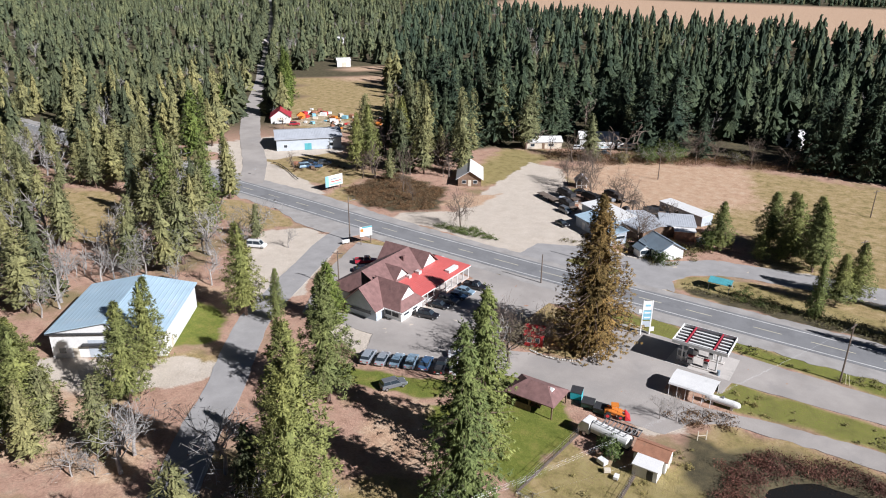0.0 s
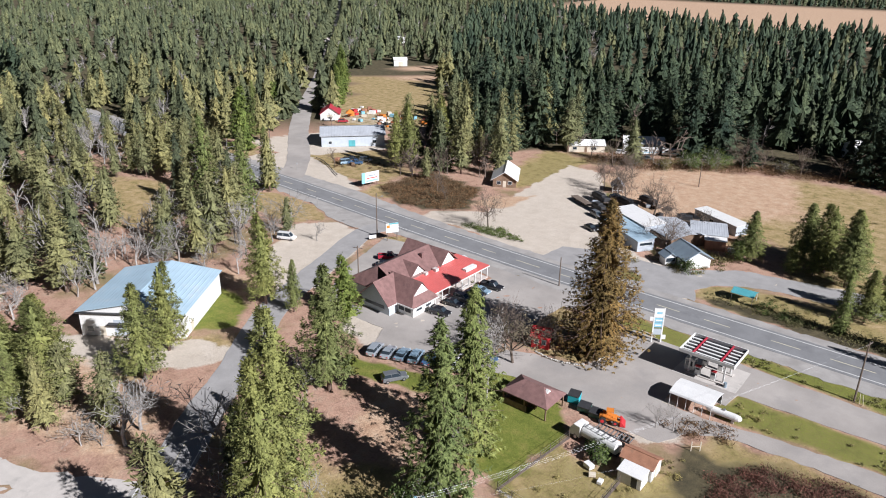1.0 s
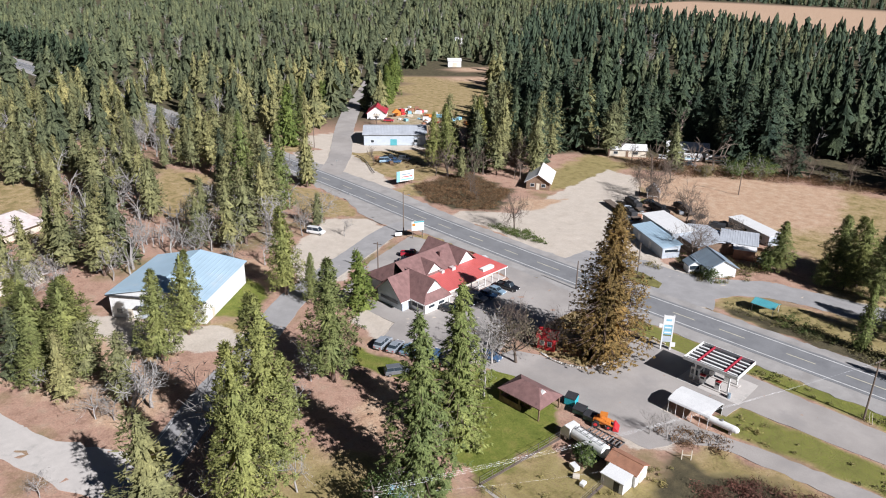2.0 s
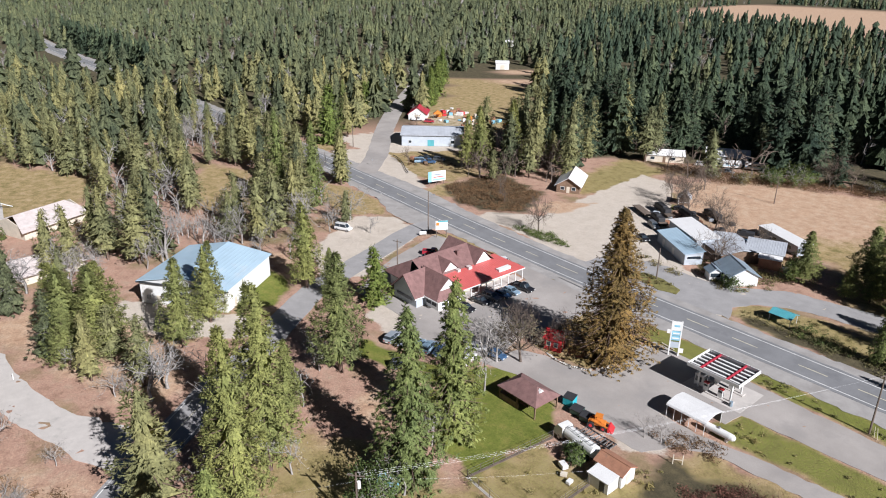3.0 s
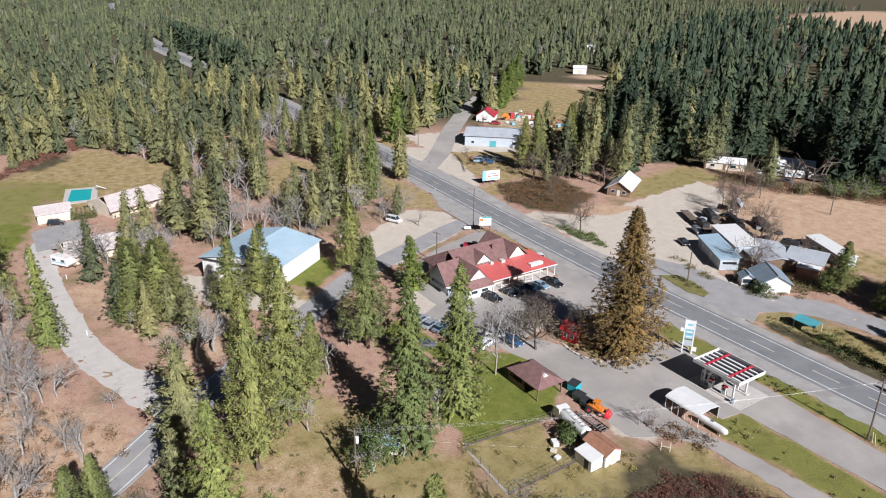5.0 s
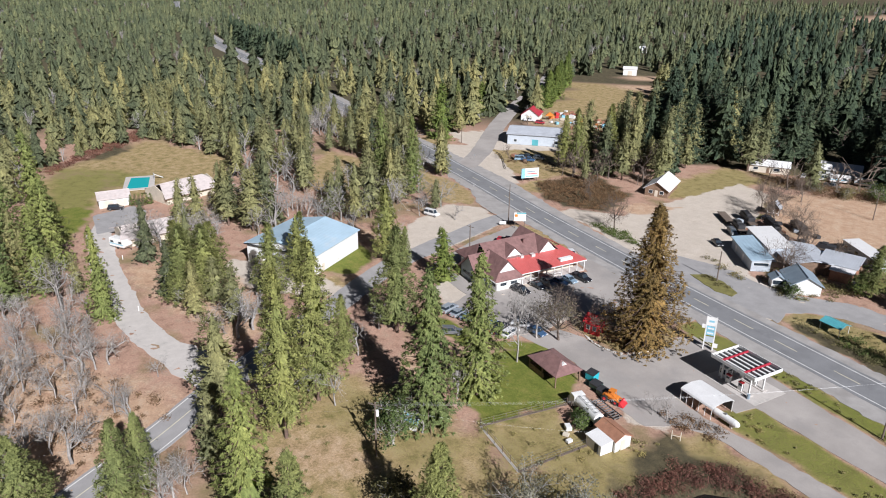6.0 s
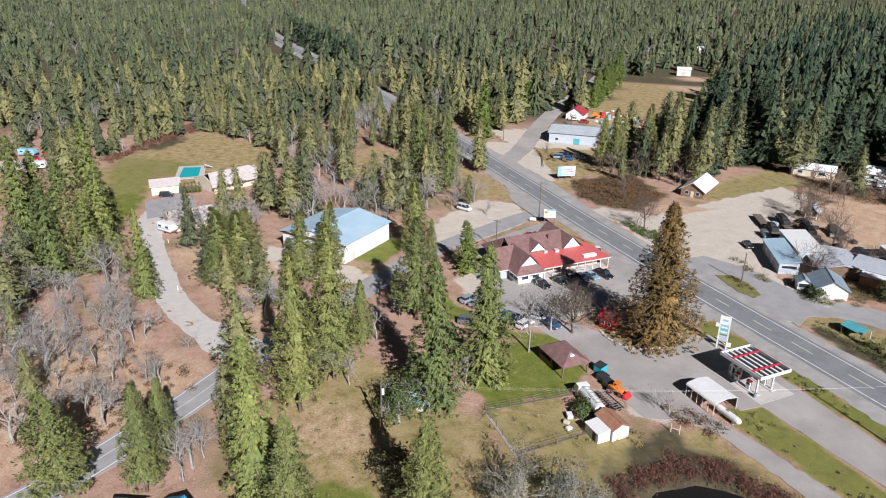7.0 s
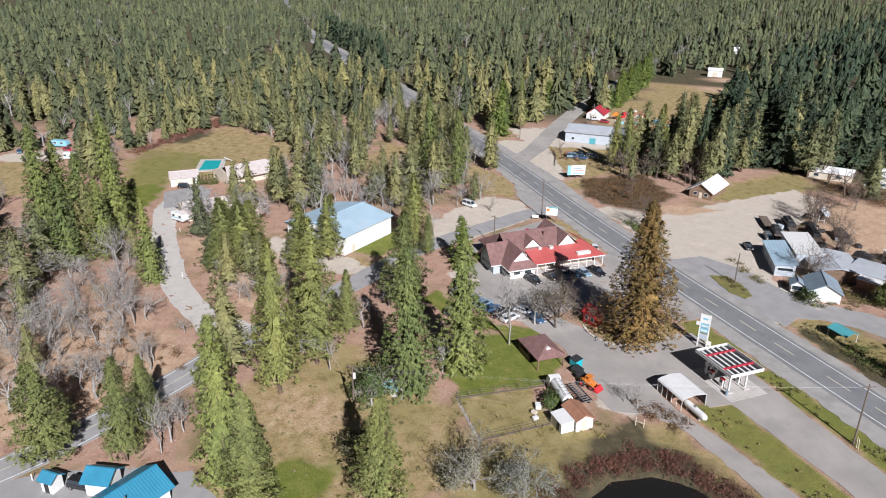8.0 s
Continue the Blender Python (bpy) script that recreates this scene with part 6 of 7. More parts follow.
for i, (x, y) in enumerate([tuple(np.array((-51.5, 107.2)) * (1 - s) + np.array((-42.8, 108.3)) * s + np.array((0, -1.0 * math.sin(3.14 * s)))) for s in np.linspace(0, 1, 22)] + [(-42.3 + 0.45 * k, 108.8 + 1.2 * k) for k in range(6)]):
    r = rng.uniform(0.18, 0.36)
    bm = bmesh.new()
    bmesh.ops.create_icosphere(bm, subdivisions=1, radius=r)
    for v in bm.verts:
        v.co *= rng.uniform(0.8, 1.15)
        v.co.z *= 0.7
    me = bpy.data.meshes.new("stone")
    bm.to_mesh(me)
    bm.free()
    me.materials.append(STONE)
    part("stone", me, None, stones).location = (float(x), float(y), r * 0.3)
for x, y, turn, l in ((-40.6, 113.0, 75, 2.4), (-41.5, 119.5, 100, 2.2), (-38.0, 127.6, -8, 3.0)):
    lg = thing("log", "pale log lying at the lot's edge", "log", x, y, turn)
    part("stem", Mesh().tube((-l / 2, 0, 0.14), (l / 2, 0, 0.14), 0.15, 0.12, 9), CREAM, lg)
kb = thing("drain_cover", "dark drain cover in the lot", "cover", -36.5, 119.0)
part("grate", Mesh().tube((0, 0, 0.0), (0, 0, 0.02), 0.4, 0.4, 14), DARK, kb)
gr = thing("guard_rail", "dark curved guard rail at the junction", "rail", 0, 0)
rail_line = smooth_line([(-188, 172), (-183.5, 171), (-176, 167.5), (-170, 164), (-166, 162)], 1.0)
for p, q in zip(rail_line, rail_line[1:]):
    part("rail", Mesh().tube((*p, 0.5), (*q, 0.5), 0.13, n=6), DARK, gr)
for p in rail_line[::3]:
    part("post", Mesh().tube((*p, 0), (*p, 0.6), 0.09, n=6), POLE, gr)



# ---- clutter of the salvage yard ----
def crate(x, y, turn, s, mat_, label):
    c = thing("crate", label, "crate", x, y, turn, group="salvage yard clutter")
    part("box", Mesh().box(-s, -s * 0.7, 0.1, s, s * 0.7, s * 1.1), mat_, c, bevel=0.03)
    part("skid", Mesh().box(-s, -s * 0.6, 0, s, -s * 0.4, 0.1).box(-s, s * 0.4, 0, s, s * 0.6, 0.1), WOOD, c)


def tractor(x, y, turn, mat_, label):
    t = thing("tractor", label, "tractor", x, y, turn, group="salvage yard clutter")
    part("hood", Mesh().box(0.0, -0.35, 0.7, 1.7, 0.35, 1.4), mat_, t, bevel=0.06)
    part("seat", Mesh().box(-0.9, -0.3, 0.9, -0.3, 0.3, 1.3), DARK, t)
    for xx, r in ((-0.7, 0.7), (1.3, 0.4)):
        for yy in (-0.7, 0.7):
            part("wheel", Mesh().tube((xx, yy - 0.16, r), (xx, yy + 0.16, r), r, r, 14), RUBBER, t)
    part("fender", Mesh().box(-1.2, -0.9, 1.42, -0.2, -0.5, 1.5).box(-1.2, 0.5, 1.42, -0.2, 0.9, 1.5), mat_, t)


rng = random.Random(12)
CLUTTER = [(RED, "faded red"), (ORANGE, "orange"), (WHITE, "white"), (BLUEPANEL, "pale blue"), (RUSTROOF, "rusty brown"), (CREAM, "cream"), (WHITE, "white")]
for i in range(34):
    u, v = rng.random(), rng.random()
    x, y = -228 + 34 * u + 8 * v, 226 + 30 * u - 2 + 12 * v - 30 * u * 0.9 * (1 - v)
    m_, w_ = rng.choice(CLUTTER)
    if i % 4 == 0:
        tractor(x, y, rng.uniform(0, 360), m_, w_ + " old tractor in the salvage yard")
    else:
        crate(x, y, rng.uniform(0, 360), rng.uniform(0.6, 1.3), m_, w_ + " crate of scrap in the salvage yard")
for i in range(30):
    x, y = -244 + 34 * rng.random(), 230 + 5 * rng.random() + 18 * rng.random()
    m_, w_ = rng.choice(CLUTTER)
    crate(x, y, rng.uniform(0, 360), rng.uniform(0.7, 1.5), m_, w_ + " crate of scrap in the salvage yard")
for i in range(16):
    x, y = -86 + 22 * rng.random(), 188 + 16 * rng.random()
    crate(x, y, rng.uniform(0, 360), rng.uniform(0.5, 1.1), rng.choice([DARK, WOOD, RUSTROOF, DARK, GREYWALL]), "weathered crate of scrap in the trading yard")
for i in range(9):
    x, y = -182 + 18 * rng.random(), 173 + 9 * rng.random()
    crate(x, y, rng.uniform(0, 360), rng.uniform(0.5, 1.0), rng.choice([DARK, WOOD, RUSTROOF, WHITE]), "weathered crate of scrap before the barn")
tent = thing("market_tent", "orange peaked market tent beside the red-roofed shed", "tent", -231.5, 230.5, 48)
for s in range(4):
    a0, a1 = s * math.pi / 2 + 0.785, (s + 1) * math.pi / 2 + 0.785
    slope(tent, "cover", [(2.8 * math.cos(a0), 2.8 * math.sin(a0), 2.2), (2.8 * math.cos(a1), 2.8 * math.sin(a1), 2.2), (0, 0, 3.8)], ORANGE, 0.05)
    part("leg", Mesh().tube((2.6 * math.cos(a0), 2.6 * math.sin(a0), 0), (2.6 * math.cos(a0), 2.6 * math.sin(a0), 2.2), 0.05, n=6), STEEL, tent)
for x, y, s, m_ in ((-27.5, 84.0, 0.7, WHITE), (-26.2, 82.6, 0.5, CREAM), (-28.8, 85.6, 0.6, WOOD), (-24.6, 82.0, 0.5, WHITE)):
    crate(x, y, x * 40 % 360, s, m_, "pale crate in the small yard")

KINDS = {
    # hero kinds carry more leaves than the kinds of the wood
    "pine_big": [conifer(11 + i, 24, 5.2, 0.14, 190, 13500, 0.5, 0.21, "pine", 0, 0.4, 11) for i in range(3)],
    "fir_big": [conifer(31 + i, 24, 5.0, 0.05, 220, 13500, 0.48, 0.2, "fir", 0.28, 0.2, 10) for i in range(3)],
    "pine": [conifer(51 + i, 18, 3.6, 0.16, 90, 1700, 0.62, 0.28, "pine", 0, 0.5, 6) for i in range(4)],
    "fir": [conifer(71 + i, 20, 3.8, 0.05, 100, 1700, 0.62, 0.27, "fir", 0.28, 0.2, 6) for i in range(4)],
    "cedar": [conifer(91 + i, 13, 2.7, 0.02, 120, 3200, 0.55, 0.26, "cone", 0.0, 0.1, 8) for i in range(2)],
    "oak": [oak(111 + i, 11, 5.0, 3, (6, 5, 3), 0.03) for i in range(4)],
    "oak_big": [oak(131 + i, 14, 6.5, 4, (7, 5, 4, 3), 0.03) for i in range(2)],
}
KINDS["oak_dark"] = KINDS["oak"]
LOOKS = {
    "pine_big": ("pine_tree", "tall olive-green ponderosa pine with a full crown", "pine", BARK, TALLPINE),
    "pine": ("pine_tree", "olive-green pine with a bare lower trunk", "pine", BARK, PINE),
    "fir_big": ("fir_tree", "tall olive-green conical fir", "fir", BARK, YOUNGFIR),
    "fir": ("fir_tree", "dark green conical fir", "fir", BARK, FIR),
    "cedar": ("cedar_tree", "bright green cone-shaped cedar", "cedar", BARK, CEDAR),
    "oak": ("oak_tree", "bare pale grey lichen-covered oak", "oak", OAKBARK, TWIG),
    "oak_dark": ("oak_tree", "bare brown-grey oak with fine twigs", "oak", DARKOAK, DARKTWIG),
    "oak_big": ("oak_tree", "large bare grey oak with fine twigs", "oak", DARKOAK, DARKTWIG),
}
MASTER, FIRST_USE = {}, {}


def plant(kind_of, x, y, h, wide=1.0, turn=None, variant=None, label=None, z=0.0, leaf=None):
    """A tree of a kind at a place, of height h."""
    name, lab, cat, bark, leaves = LOOKS[kind_of]
    i = (variant if variant is not None else int(abs(x * 7.3 + y * 3.1))) % len(KINDS[kind_of])
    nominal = {"pine_big": 24, "fir_big": 24, "pine": 18, "fir": 20, "cedar": 13, "oak": 11, "oak_dark": 11, "oak_big": 14}[kind_of]
    s = h / nominal
    m = pose(x, y, z - 0.1, 0, 0, turn if turn is not None else (x * 53 + y * 97) % 360) @ Matrix.Diagonal((s * wide, s * wide, s, 1))
    key = (kind_of, i, leaf)
    if key not in MASTER:
        segs, lv = KINDS[kind_of][i]
        if kind_of.startswith("oak"):
            rg = np.random.default_rng(i)
            n = 2 if kind_of != "oak_big" else 1
            lv = leaf_faces(rg, np.repeat(lv, n, 0) + rg.normal(size=(len(lv) * n, 3)) * 0.45, 0.85, 0.1 if n == 2 else 0.05, 0.0)
        MASTER[key] = tree_parts(name, lab, cat, segs if kind_of.startswith("oak") else np.concatenate([segs[:6], segs[6::4 if kind_of in ("pine", "fir") else 2]]), lv, bark, leaf or leaves, sides=3 if kind_of.startswith("oak") else 4)
        tree = MASTER[key]
        tree.matrix_basis = m
    else:
        src = MASTER[key]
        keep = src.scale.copy()
        src.scale = (1, 1, 1)
        tree = copy_thing(src, m)
        src.scale = keep
    tree["label"] = label or lab
    return tree


HERO = [
    ("pine_big", -47.2, 41.8, 29.5, 0.85), ("pine_big", -55.0, 50.0, 30.0, 1.0), ("pine_big", -64.5, 58.5, 14.5, 1.0), ("pine_big", -71.5, 73.0, 23.0, 1.2),
    ("fir_big", -39.2, 63.9, 28.4, 1.1), ("fir_big", -43.5, 75.7, 27.4, 1.1), ("cedar", -90.0, 94.1, 13.4, 1.35),
    ("pine_big", -106.5, 86.5, 19.8, 1.2), ("pine_big", -98.5, 54.3, 18.2, 1.2), ("pine_big", -104.5, 62.5, 17.5, 1.15),
    ("pine_big", -119.0, 38.6, 15.0, 1.8), ("pine_big", -104.5, 41.0, 17.7, 1.6), ("pine_big", -111.0, 37.0, 16.0, 1.8), ("pine_big", -113.0, 43.5, 15.5, 1.8), ("pine_big", -105.0, 35.5, 12.0, 1.7),
    ("fir_big", -26.4, 30.9, 28.0, 1.0), ("pine_big", -16.5, 33.9, 21.5, 1.05), ("pine_big", -40.1, 5.3, 17.5, 1.5), ("pine_big", -36.2, 16.4, 18.5, 1.0),
    ("pine_big", -43.0, 19.5, 14.5, 1.0), ("fir_big", -104.8, 19.4, 21.5, 0.9), ("fir_big", -149.2, 9.3, 33.0, 1.0),
    ("fir_big", -136.4, -6.5, 33.0, 1.0), ("fir_big", -143.0, 2.0, 24.0, 1.3), ("fir_big", -140.0, 11.0, 23.0, 1.2), ("fir_big", -126.0, 8.0, 21.0, 1.2), ("fir_big", -122.0, 0.0, 24.0, 1.2), ("fir_big", -150.0, -4.0, 26.0, 1.2), ("fir_big", -163.0, 110.4, 29.0, 0.9), ("fir_big", -157.0, 118.7, 25.5, 0.9),
    ("cedar", -220.0, 163.4, 24.0, 1.2), ("cedar", -256.0, 206.0, 16.0, 1.3), ("cedar", -263.0, 213.0, 15.0, 1.3), ("cedar", -269.0, 220.0, 14.0, 1.3), ("cedar", -245.0, 192.0, 17.0, 1.2), ("fir_big", -236.0, 181.0, 22.0, 0.9), ("pine_big", -146.0, 193.0, 25.0, 0.9), ("pine_big", -154.5, 185.5, 22.5, 1.0), ("pine_big", -157.5, 182.0, 20.0, 0.9),
    ("fir_big", -9.0, 153.2, 14.0, 0.9), ("pine_big", -19.0, 184.0, 17.0, 1.6), ("pine_big", -25.0, 190.0, 14.5, 1.6), ("pine_big", -13.0, 178.0, 16.5, 1.6), ("pine_big", -14.0, 187.0, 16.0, 1.6), ("pine_big", 16.0, 152.0, 18.0, 1.2), ("pine_big", 22.0, 165.0, 18.0, 1.2), ("pine_big", 30.0, 180.0, 18.0, 1.2), ("fir_big", 10.0, 145.0, 13.0, 1.1),
    ("pine_big", -35.0, 178.6, 13.0, 1.5), ("pine_big", -24.7, 178.0, 8.5, 1.5), ("pine_big", -20.5, 180.5, 8.0, 1.5), ("pine_big", -6.0, 161.5, 12.0, 1.5), ("pine_big", -3.0, 166.5, 13.0, 1.5), ("pine_big", -12.5, 51.0, 19.0, 1.15),
    ("fir_big", -172.0, 138.0, 20.0, 0.9), ("pine_big", -99.0, 88.0, 12.0, 0.9),
]
for kind_of, x, y, h, wide in HERO:
    plant(kind_of, x, y, h, wide)

# row of cedars along the north road and the stand of pines north of the brush
for i in range(17):
    s = i / 16
    plant("cedar", -254 - 82 * s + (i % 3) * 1.5, 241 + 80 * s + (i % 2) * 2, 13 + (i * 37 % 6), 1.2)
for i, (x, y) in enumerate([(-150, 196), (-143, 203), (-152, 206), (-146, 213), (-156, 216), (-139, 219), (-149, 224), (-142, 232), (-152, 235), (-162, 226), (-171, 222), (-137, 246), (-147, 246), (-158, 240), (-130, 206), (-134, 213), (-127, 254), (-168, 236)]):
    plant("pine" if i % 3 else "fir", x, y, 20 + (i * 29 % 10), 1.0)

# the great browned redwood beside the station
segs, lv = conifer(7, 30.3, 9.0, 0.05, 380, 34000, 0.52, 0.22, "skirt", 0.14, 0.1, 10)
tree = tree_parts("redwood_tree", "huge cone-shaped redwood with orange-brown winter foliage", "redwood", segs, lv, BARK, BROWNTREE)
tree.matrix_basis = pose(-42.5, 114.7, -0.1)

for x, y, h, wide in [(-56.5, 104, 12, 0.8), (-50, 110, 10, 0.8), (-83.4, 204.5, 13.5, 0.9), (-67.5, 196, 13, 0.9), (-98, 155.5, 12, 0.9), (-65, 266, 14, 1.1), (-90, 228, 10, 1.0), (-53.5, 172.0, 12, 1.05), (-78.5, 199.5, 12, 0.9), (-91, 210, 11, 0.8), (-63, 193, 9, 0.9)]:
    plant("oak_big", x, y, h, wide)


def ok_for_wood(px, py):
    """Where the wood may stand: off the roads, the yards and the open areas."""
    good = np.ones(px.shape, bool)
    for poly, grow in OPEN:
        good &= distance_inside(px, py, poly) < -grow
    for line, half in ((HIGHWAY[HIGHWAY[:, 0] > -610][::3], 9.5), (HIGHWAY[HIGHWAY[:, 0] < -600][::3], 5.5), (NORTH_ROAD[::3], 6.5), (WEST_LANE[::2], 6.0), (DRIVE[::2], 7.5)):
        for qx, qy in line:
            good &= (px - qx) ** 2 + (py - qy) ** 2 > half * half
    return good


OPEN = [
    ([(-400, 148), (-600, 150), (-600, 128), (-520, 126), (-430, 132)], 0.0),
    ([(-62, 58), (-80, 60), (-100, 46), (-130, 26), (-136, 50), (-142, 72), (-134, 98), (-128, 120), (-150, 120), (-180, 133), (-150, 140), (70, 140), (70, -60), (-22, -60), (-30, 10), (-44, 30)], 0.0),
    ([(-115, 150), (-112, 163), (-119, 188), (-132, 215), (-136, 240), (-112, 240), (-98, 232), (-80, 258), (-48, 268), (0, 272), (90, 272), (90, 140), (-115, 140)], 0.0),
    ([(-188, 160), (-150, 152), (-115, 150), (-112, 163), (-119, 188), (-150, 172), (-165, 192), (-186, 222), (-220, 206)], 0.0),
    ([(-250, 240), (-230, 216), (-186, 224), (-196, 262), (-225, 300)], 0.0),
    ([(-215, 205), (-258, 245), (-325, 308), (-345, 375), (-315, 395), (-270, 345), (-215, 272), (-178, 222)], 0.0),
    ([(-236, 5), (-276, 48), (-222, 74), (-188, 66), (-150, 50), (-152, 28), (-156, 12), (-182, 6)], 0.0),
    ([(-158, 148), (-186, 148), (-192, 162), (-164, 166)], 0.0),
    ([(-168, 150), (-200, 152), (-213, 160), (-222, 176), (-246, 203), (-266, 224), (-262, 240), (-215, 200), (-180, 165)], 0.0),
    ([(-146, 12), (-146, 34), (-180, 40), (-190, 20), (-186, 8), (-160, 8)], 0.0),
    ([(-222, 152), (-238, 166), (-222, 178), (-204, 164)], 0.0),
    ([(-118, 240), (-122, 262), (-112, 272), (-98, 276), (-90, 268), (-94, 250), (-104, 240)], 0.0),
    ([(-180, -38), (-240, -48), (-262, -14), (-236, -2), (-185, -14)], 0.0),
    ([(-160, 94), (-188, 88), (-220, 112), (-205, 120), (-172, 108)], 0.0),
    ([(-600, 930), (-480, 900), (-300, 830), (0, 760), (260, 720), (260, 1340), (-640, 1340)], 0.0),
]


def patchy(px, py):
    """A slow unevenness of the wood, about -2 to 2: thin below, dense above."""
    return np.sin(px * 0.043 + 1.7 * np.sin(py * 0.031)) + np.sin(py * 0.057 + 1.3 * np.sin(px * 0.024 + 2.0))


def scatter(seed, x0, x1, y0, y1, gap):
    rng = np.random.default_rng(seed)
    xs, ys = np.meshgrid(np.arange(x0, x1, gap), np.arange(y0, y1, gap))
    px = xs.ravel() + rng.uniform(-0.48, 0.48, xs.size) * gap
    py = ys.ravel() + rng.uniform(-0.48, 0.48, xs.size) * gap
    ang = np.degrees(np.arctan2(-px, py + 30))
    keep = (ang > -12) & (ang < 112)
    px, py = px[keep], py[keep]
    keep = ok_for_wood(px, py) & ((patchy(px, py) > -1.3) | (np.hypot(px, py) > 300) | (px < -130) & (py > 55))
    return px[keep], py[keep], rng


def inside_clear(x, y):
    """The slope between the drive and the lane, where only low oaks stand."""
    return distance_inside(np.array([x]), np.array([y]), [(-60, 34), (-80, 30), (-104, 22), (-112, 6), (-96, -2), (-70, 6), (-52, 20)])[0] > 0


def inside_glade(x, y):
    """The opening behind the blue-roofed hall, where low bare oaks stand."""
    return distance_inside(np.array([x]), np.array([y]), [(-156, 70), (-180, 80), (-172, 106), (-152, 108), (-142, 97)])[0] > 0


def darkness(px, py):
    """How far the wood is dark fir rather than pine and oak: the stand behind the fields."""
    d = distance_inside(px, py, [(-150, 225), (-120, 250), (60, 275), (200, 280), (200, 1400), (-700, 1400), (-540, 720), (-330, 430), (-200, 270)])
    return np.clip(0.5 + d / 30, 0, 1)


# the wood near the village: single trees
px, py, rng = scatter(5, -260, 80, -70, 330, 8.0)
near = (px > -235) & (py < 262) | ((py < 300) & (px > -140))
spots = list(zip(px[near], py[near]))
darks = darkness(px[near], py[near])
chance = rng.uniform(0, 1, len(spots))
high = rng.uniform(0.7, 1.2, len(spots))
MORE_OAKS, DARK_OAKS = [], []
for (x, y), dk, ch, hi in zip(spots, darks, chance, high):
    if dk > 0.5 and (x * 13.7 + y * 7.9) % 1 < 0.45:
        continue
    if (dk <= 0.5 and ch < 0.5) and inside_clear(x, y):
        continue
    hi = hi * (0.85 if (x * 3.3 + y) % 1 < 0.35 else 1.05)
    if dk > 0.5:
        kind_of = "fir" if ch < 0.72 else "pine" if ch < 0.88 else "oak"
        h = (29 if kind_of == "fir" else 22) * hi
    else:
        kind_of = "pine" if ch < (0.16 if y < 16 and x > -125 else 0.44) else "fir" if ch < 0.5 and not (y < 16 and x > -125) else "oak"
        h = (17 if kind_of == "pine" else 18) * hi
    glade = inside_glade(x, y)
    if glade:
        kind_of = "oak"
    if kind_of == "oak":
        if x > -50 and y < 18:
            continue
        h = (7.0 if glade else 10.5) * hi
        if y > 150:
            DARK_OAKS.append((float(x), float(y), float(h) / 10))
            continue
        if x < -150:
            MORE_OAKS.append((float(x), float(y), float(h) / 10))
            continue
    plant(kind_of, float(x), float(y), float(h), (1.35 if dk > 0.5 else 1.15) + 0.45 * ((x * 5.1 + y * 2.3) % 1), leaf=OLIVEFIR if (kind_of == "fir" and dk <= 0.5) or (kind_of == "pine" and dk > 0.5) else None)


# bare oaks and a few pines that fill the wood beside the drive and west of the hall
for seed, box_, gap, share in ((21, (-150, -46, -40, 33), 6.4, 0.12), (22, (-330, -128, 42, 150), 8.5, 0.6)):
    px, py, rng = scatter(seed, *box_, gap)
    for x, y, ch, hi in zip(px, py, rng.uniform(0, 1, len(px)), rng.uniform(0.75, 1.25, len(px))):
        if patchy(x * 3.1, y * 2.7) < -0.6:
            continue
        if ch < share and inside_clear(x, y):
            continue
        if ch < share:
            plant("pine", float(x), float(y), float((16 if seed == 22 else 10) * hi), 1.15)
        else:
            if seed == 22:
                MORE_OAKS.append((float(x), float(y), float(0.85 * hi)))
            elif x < -50 or y > 18:
                plant("oak", float(x), float(y), float(6.6 * hi), 0.95)


# the wood beyond: one body of many trees a stretch
def wood_mass(name, label, spots, sizes, kinds, models, material):
    bodies, tints, ways = [], [], []
    rng = np.random.default_rng(len(spots))
    for (x, y), s, k in zip(spots, sizes, kinds):
        body, turned = models[k % len(models)]
        tints.append(np.full(len(body), rng.uniform(-1, 1)))
        a = (x * 1.7 + y * 2.3) % 6.2832
        c, n = math.cos(a), math.sin(a)
        rot = np.array([[c, n, 0], [-n, c, 0], [0, 0, 1.0]])
        wide = rng.uniform(0.85, 1.5)
        bodies.append((body * [s * wide, s * wide, s]) @ rot + [x, y, 0])
        ways.append(turned @ rot)
    v = np.concatenate(bodies)
    me = crown_mesh(name, v, np.concatenate(ways))
    me.materials.append(material)
    me.attributes.new("tree_tint", "FLOAT", "POINT").data.foreach_set("value", np.concatenate(tints).astype(np.float32))
    return tagged(new(name, me), label, "trees", kind="stuff")


def far_model(seed, h, r, count, spokes, fringe, shape):
    """A conifer of the far wood: skirts of twigs with a fringe of loose sprays."""
    rng = np.random.default_rng(seed)
    body = skirts(rng, h, r, 0.05, count, spokes, shape == "pine")
    if not fringe:
        return soften(body, 0.9)
    _, lv = conifer(seed, h, r * 1.05, 0.04, fringe // 4, fringe, 1.0, 0.5, "pine" if shape == "pine" else "cone", 0.22, 0.3, 3)
    return soften(np.concatenate([body, lv]), 0.9)


FAR_PINE = [far_model(200 + i, 18, 4.0, 9, 9, 120, "pine") for i in range(6)]
FAR_FIR = [far_model(210 + i, 24, 4.7, 12, 9, 130, "fir") for i in range(6)]
BACK_PINE = [far_model(220 + i, 15, 3.7, 6, 6, 0, "pine") for i in range(6)]
BACK_FIR = [far_model(230 + i, 19, 4.1, 7, 6, 0, "fir") for i in range(6)]
FAR_OAK = []
for i in range(3):
    s, tips = oak(240 + i, 10, 4.6, 2, (6, 4), 0.08)
    FAR_OAK.append(soften(halved(*prisms(s, 3))))

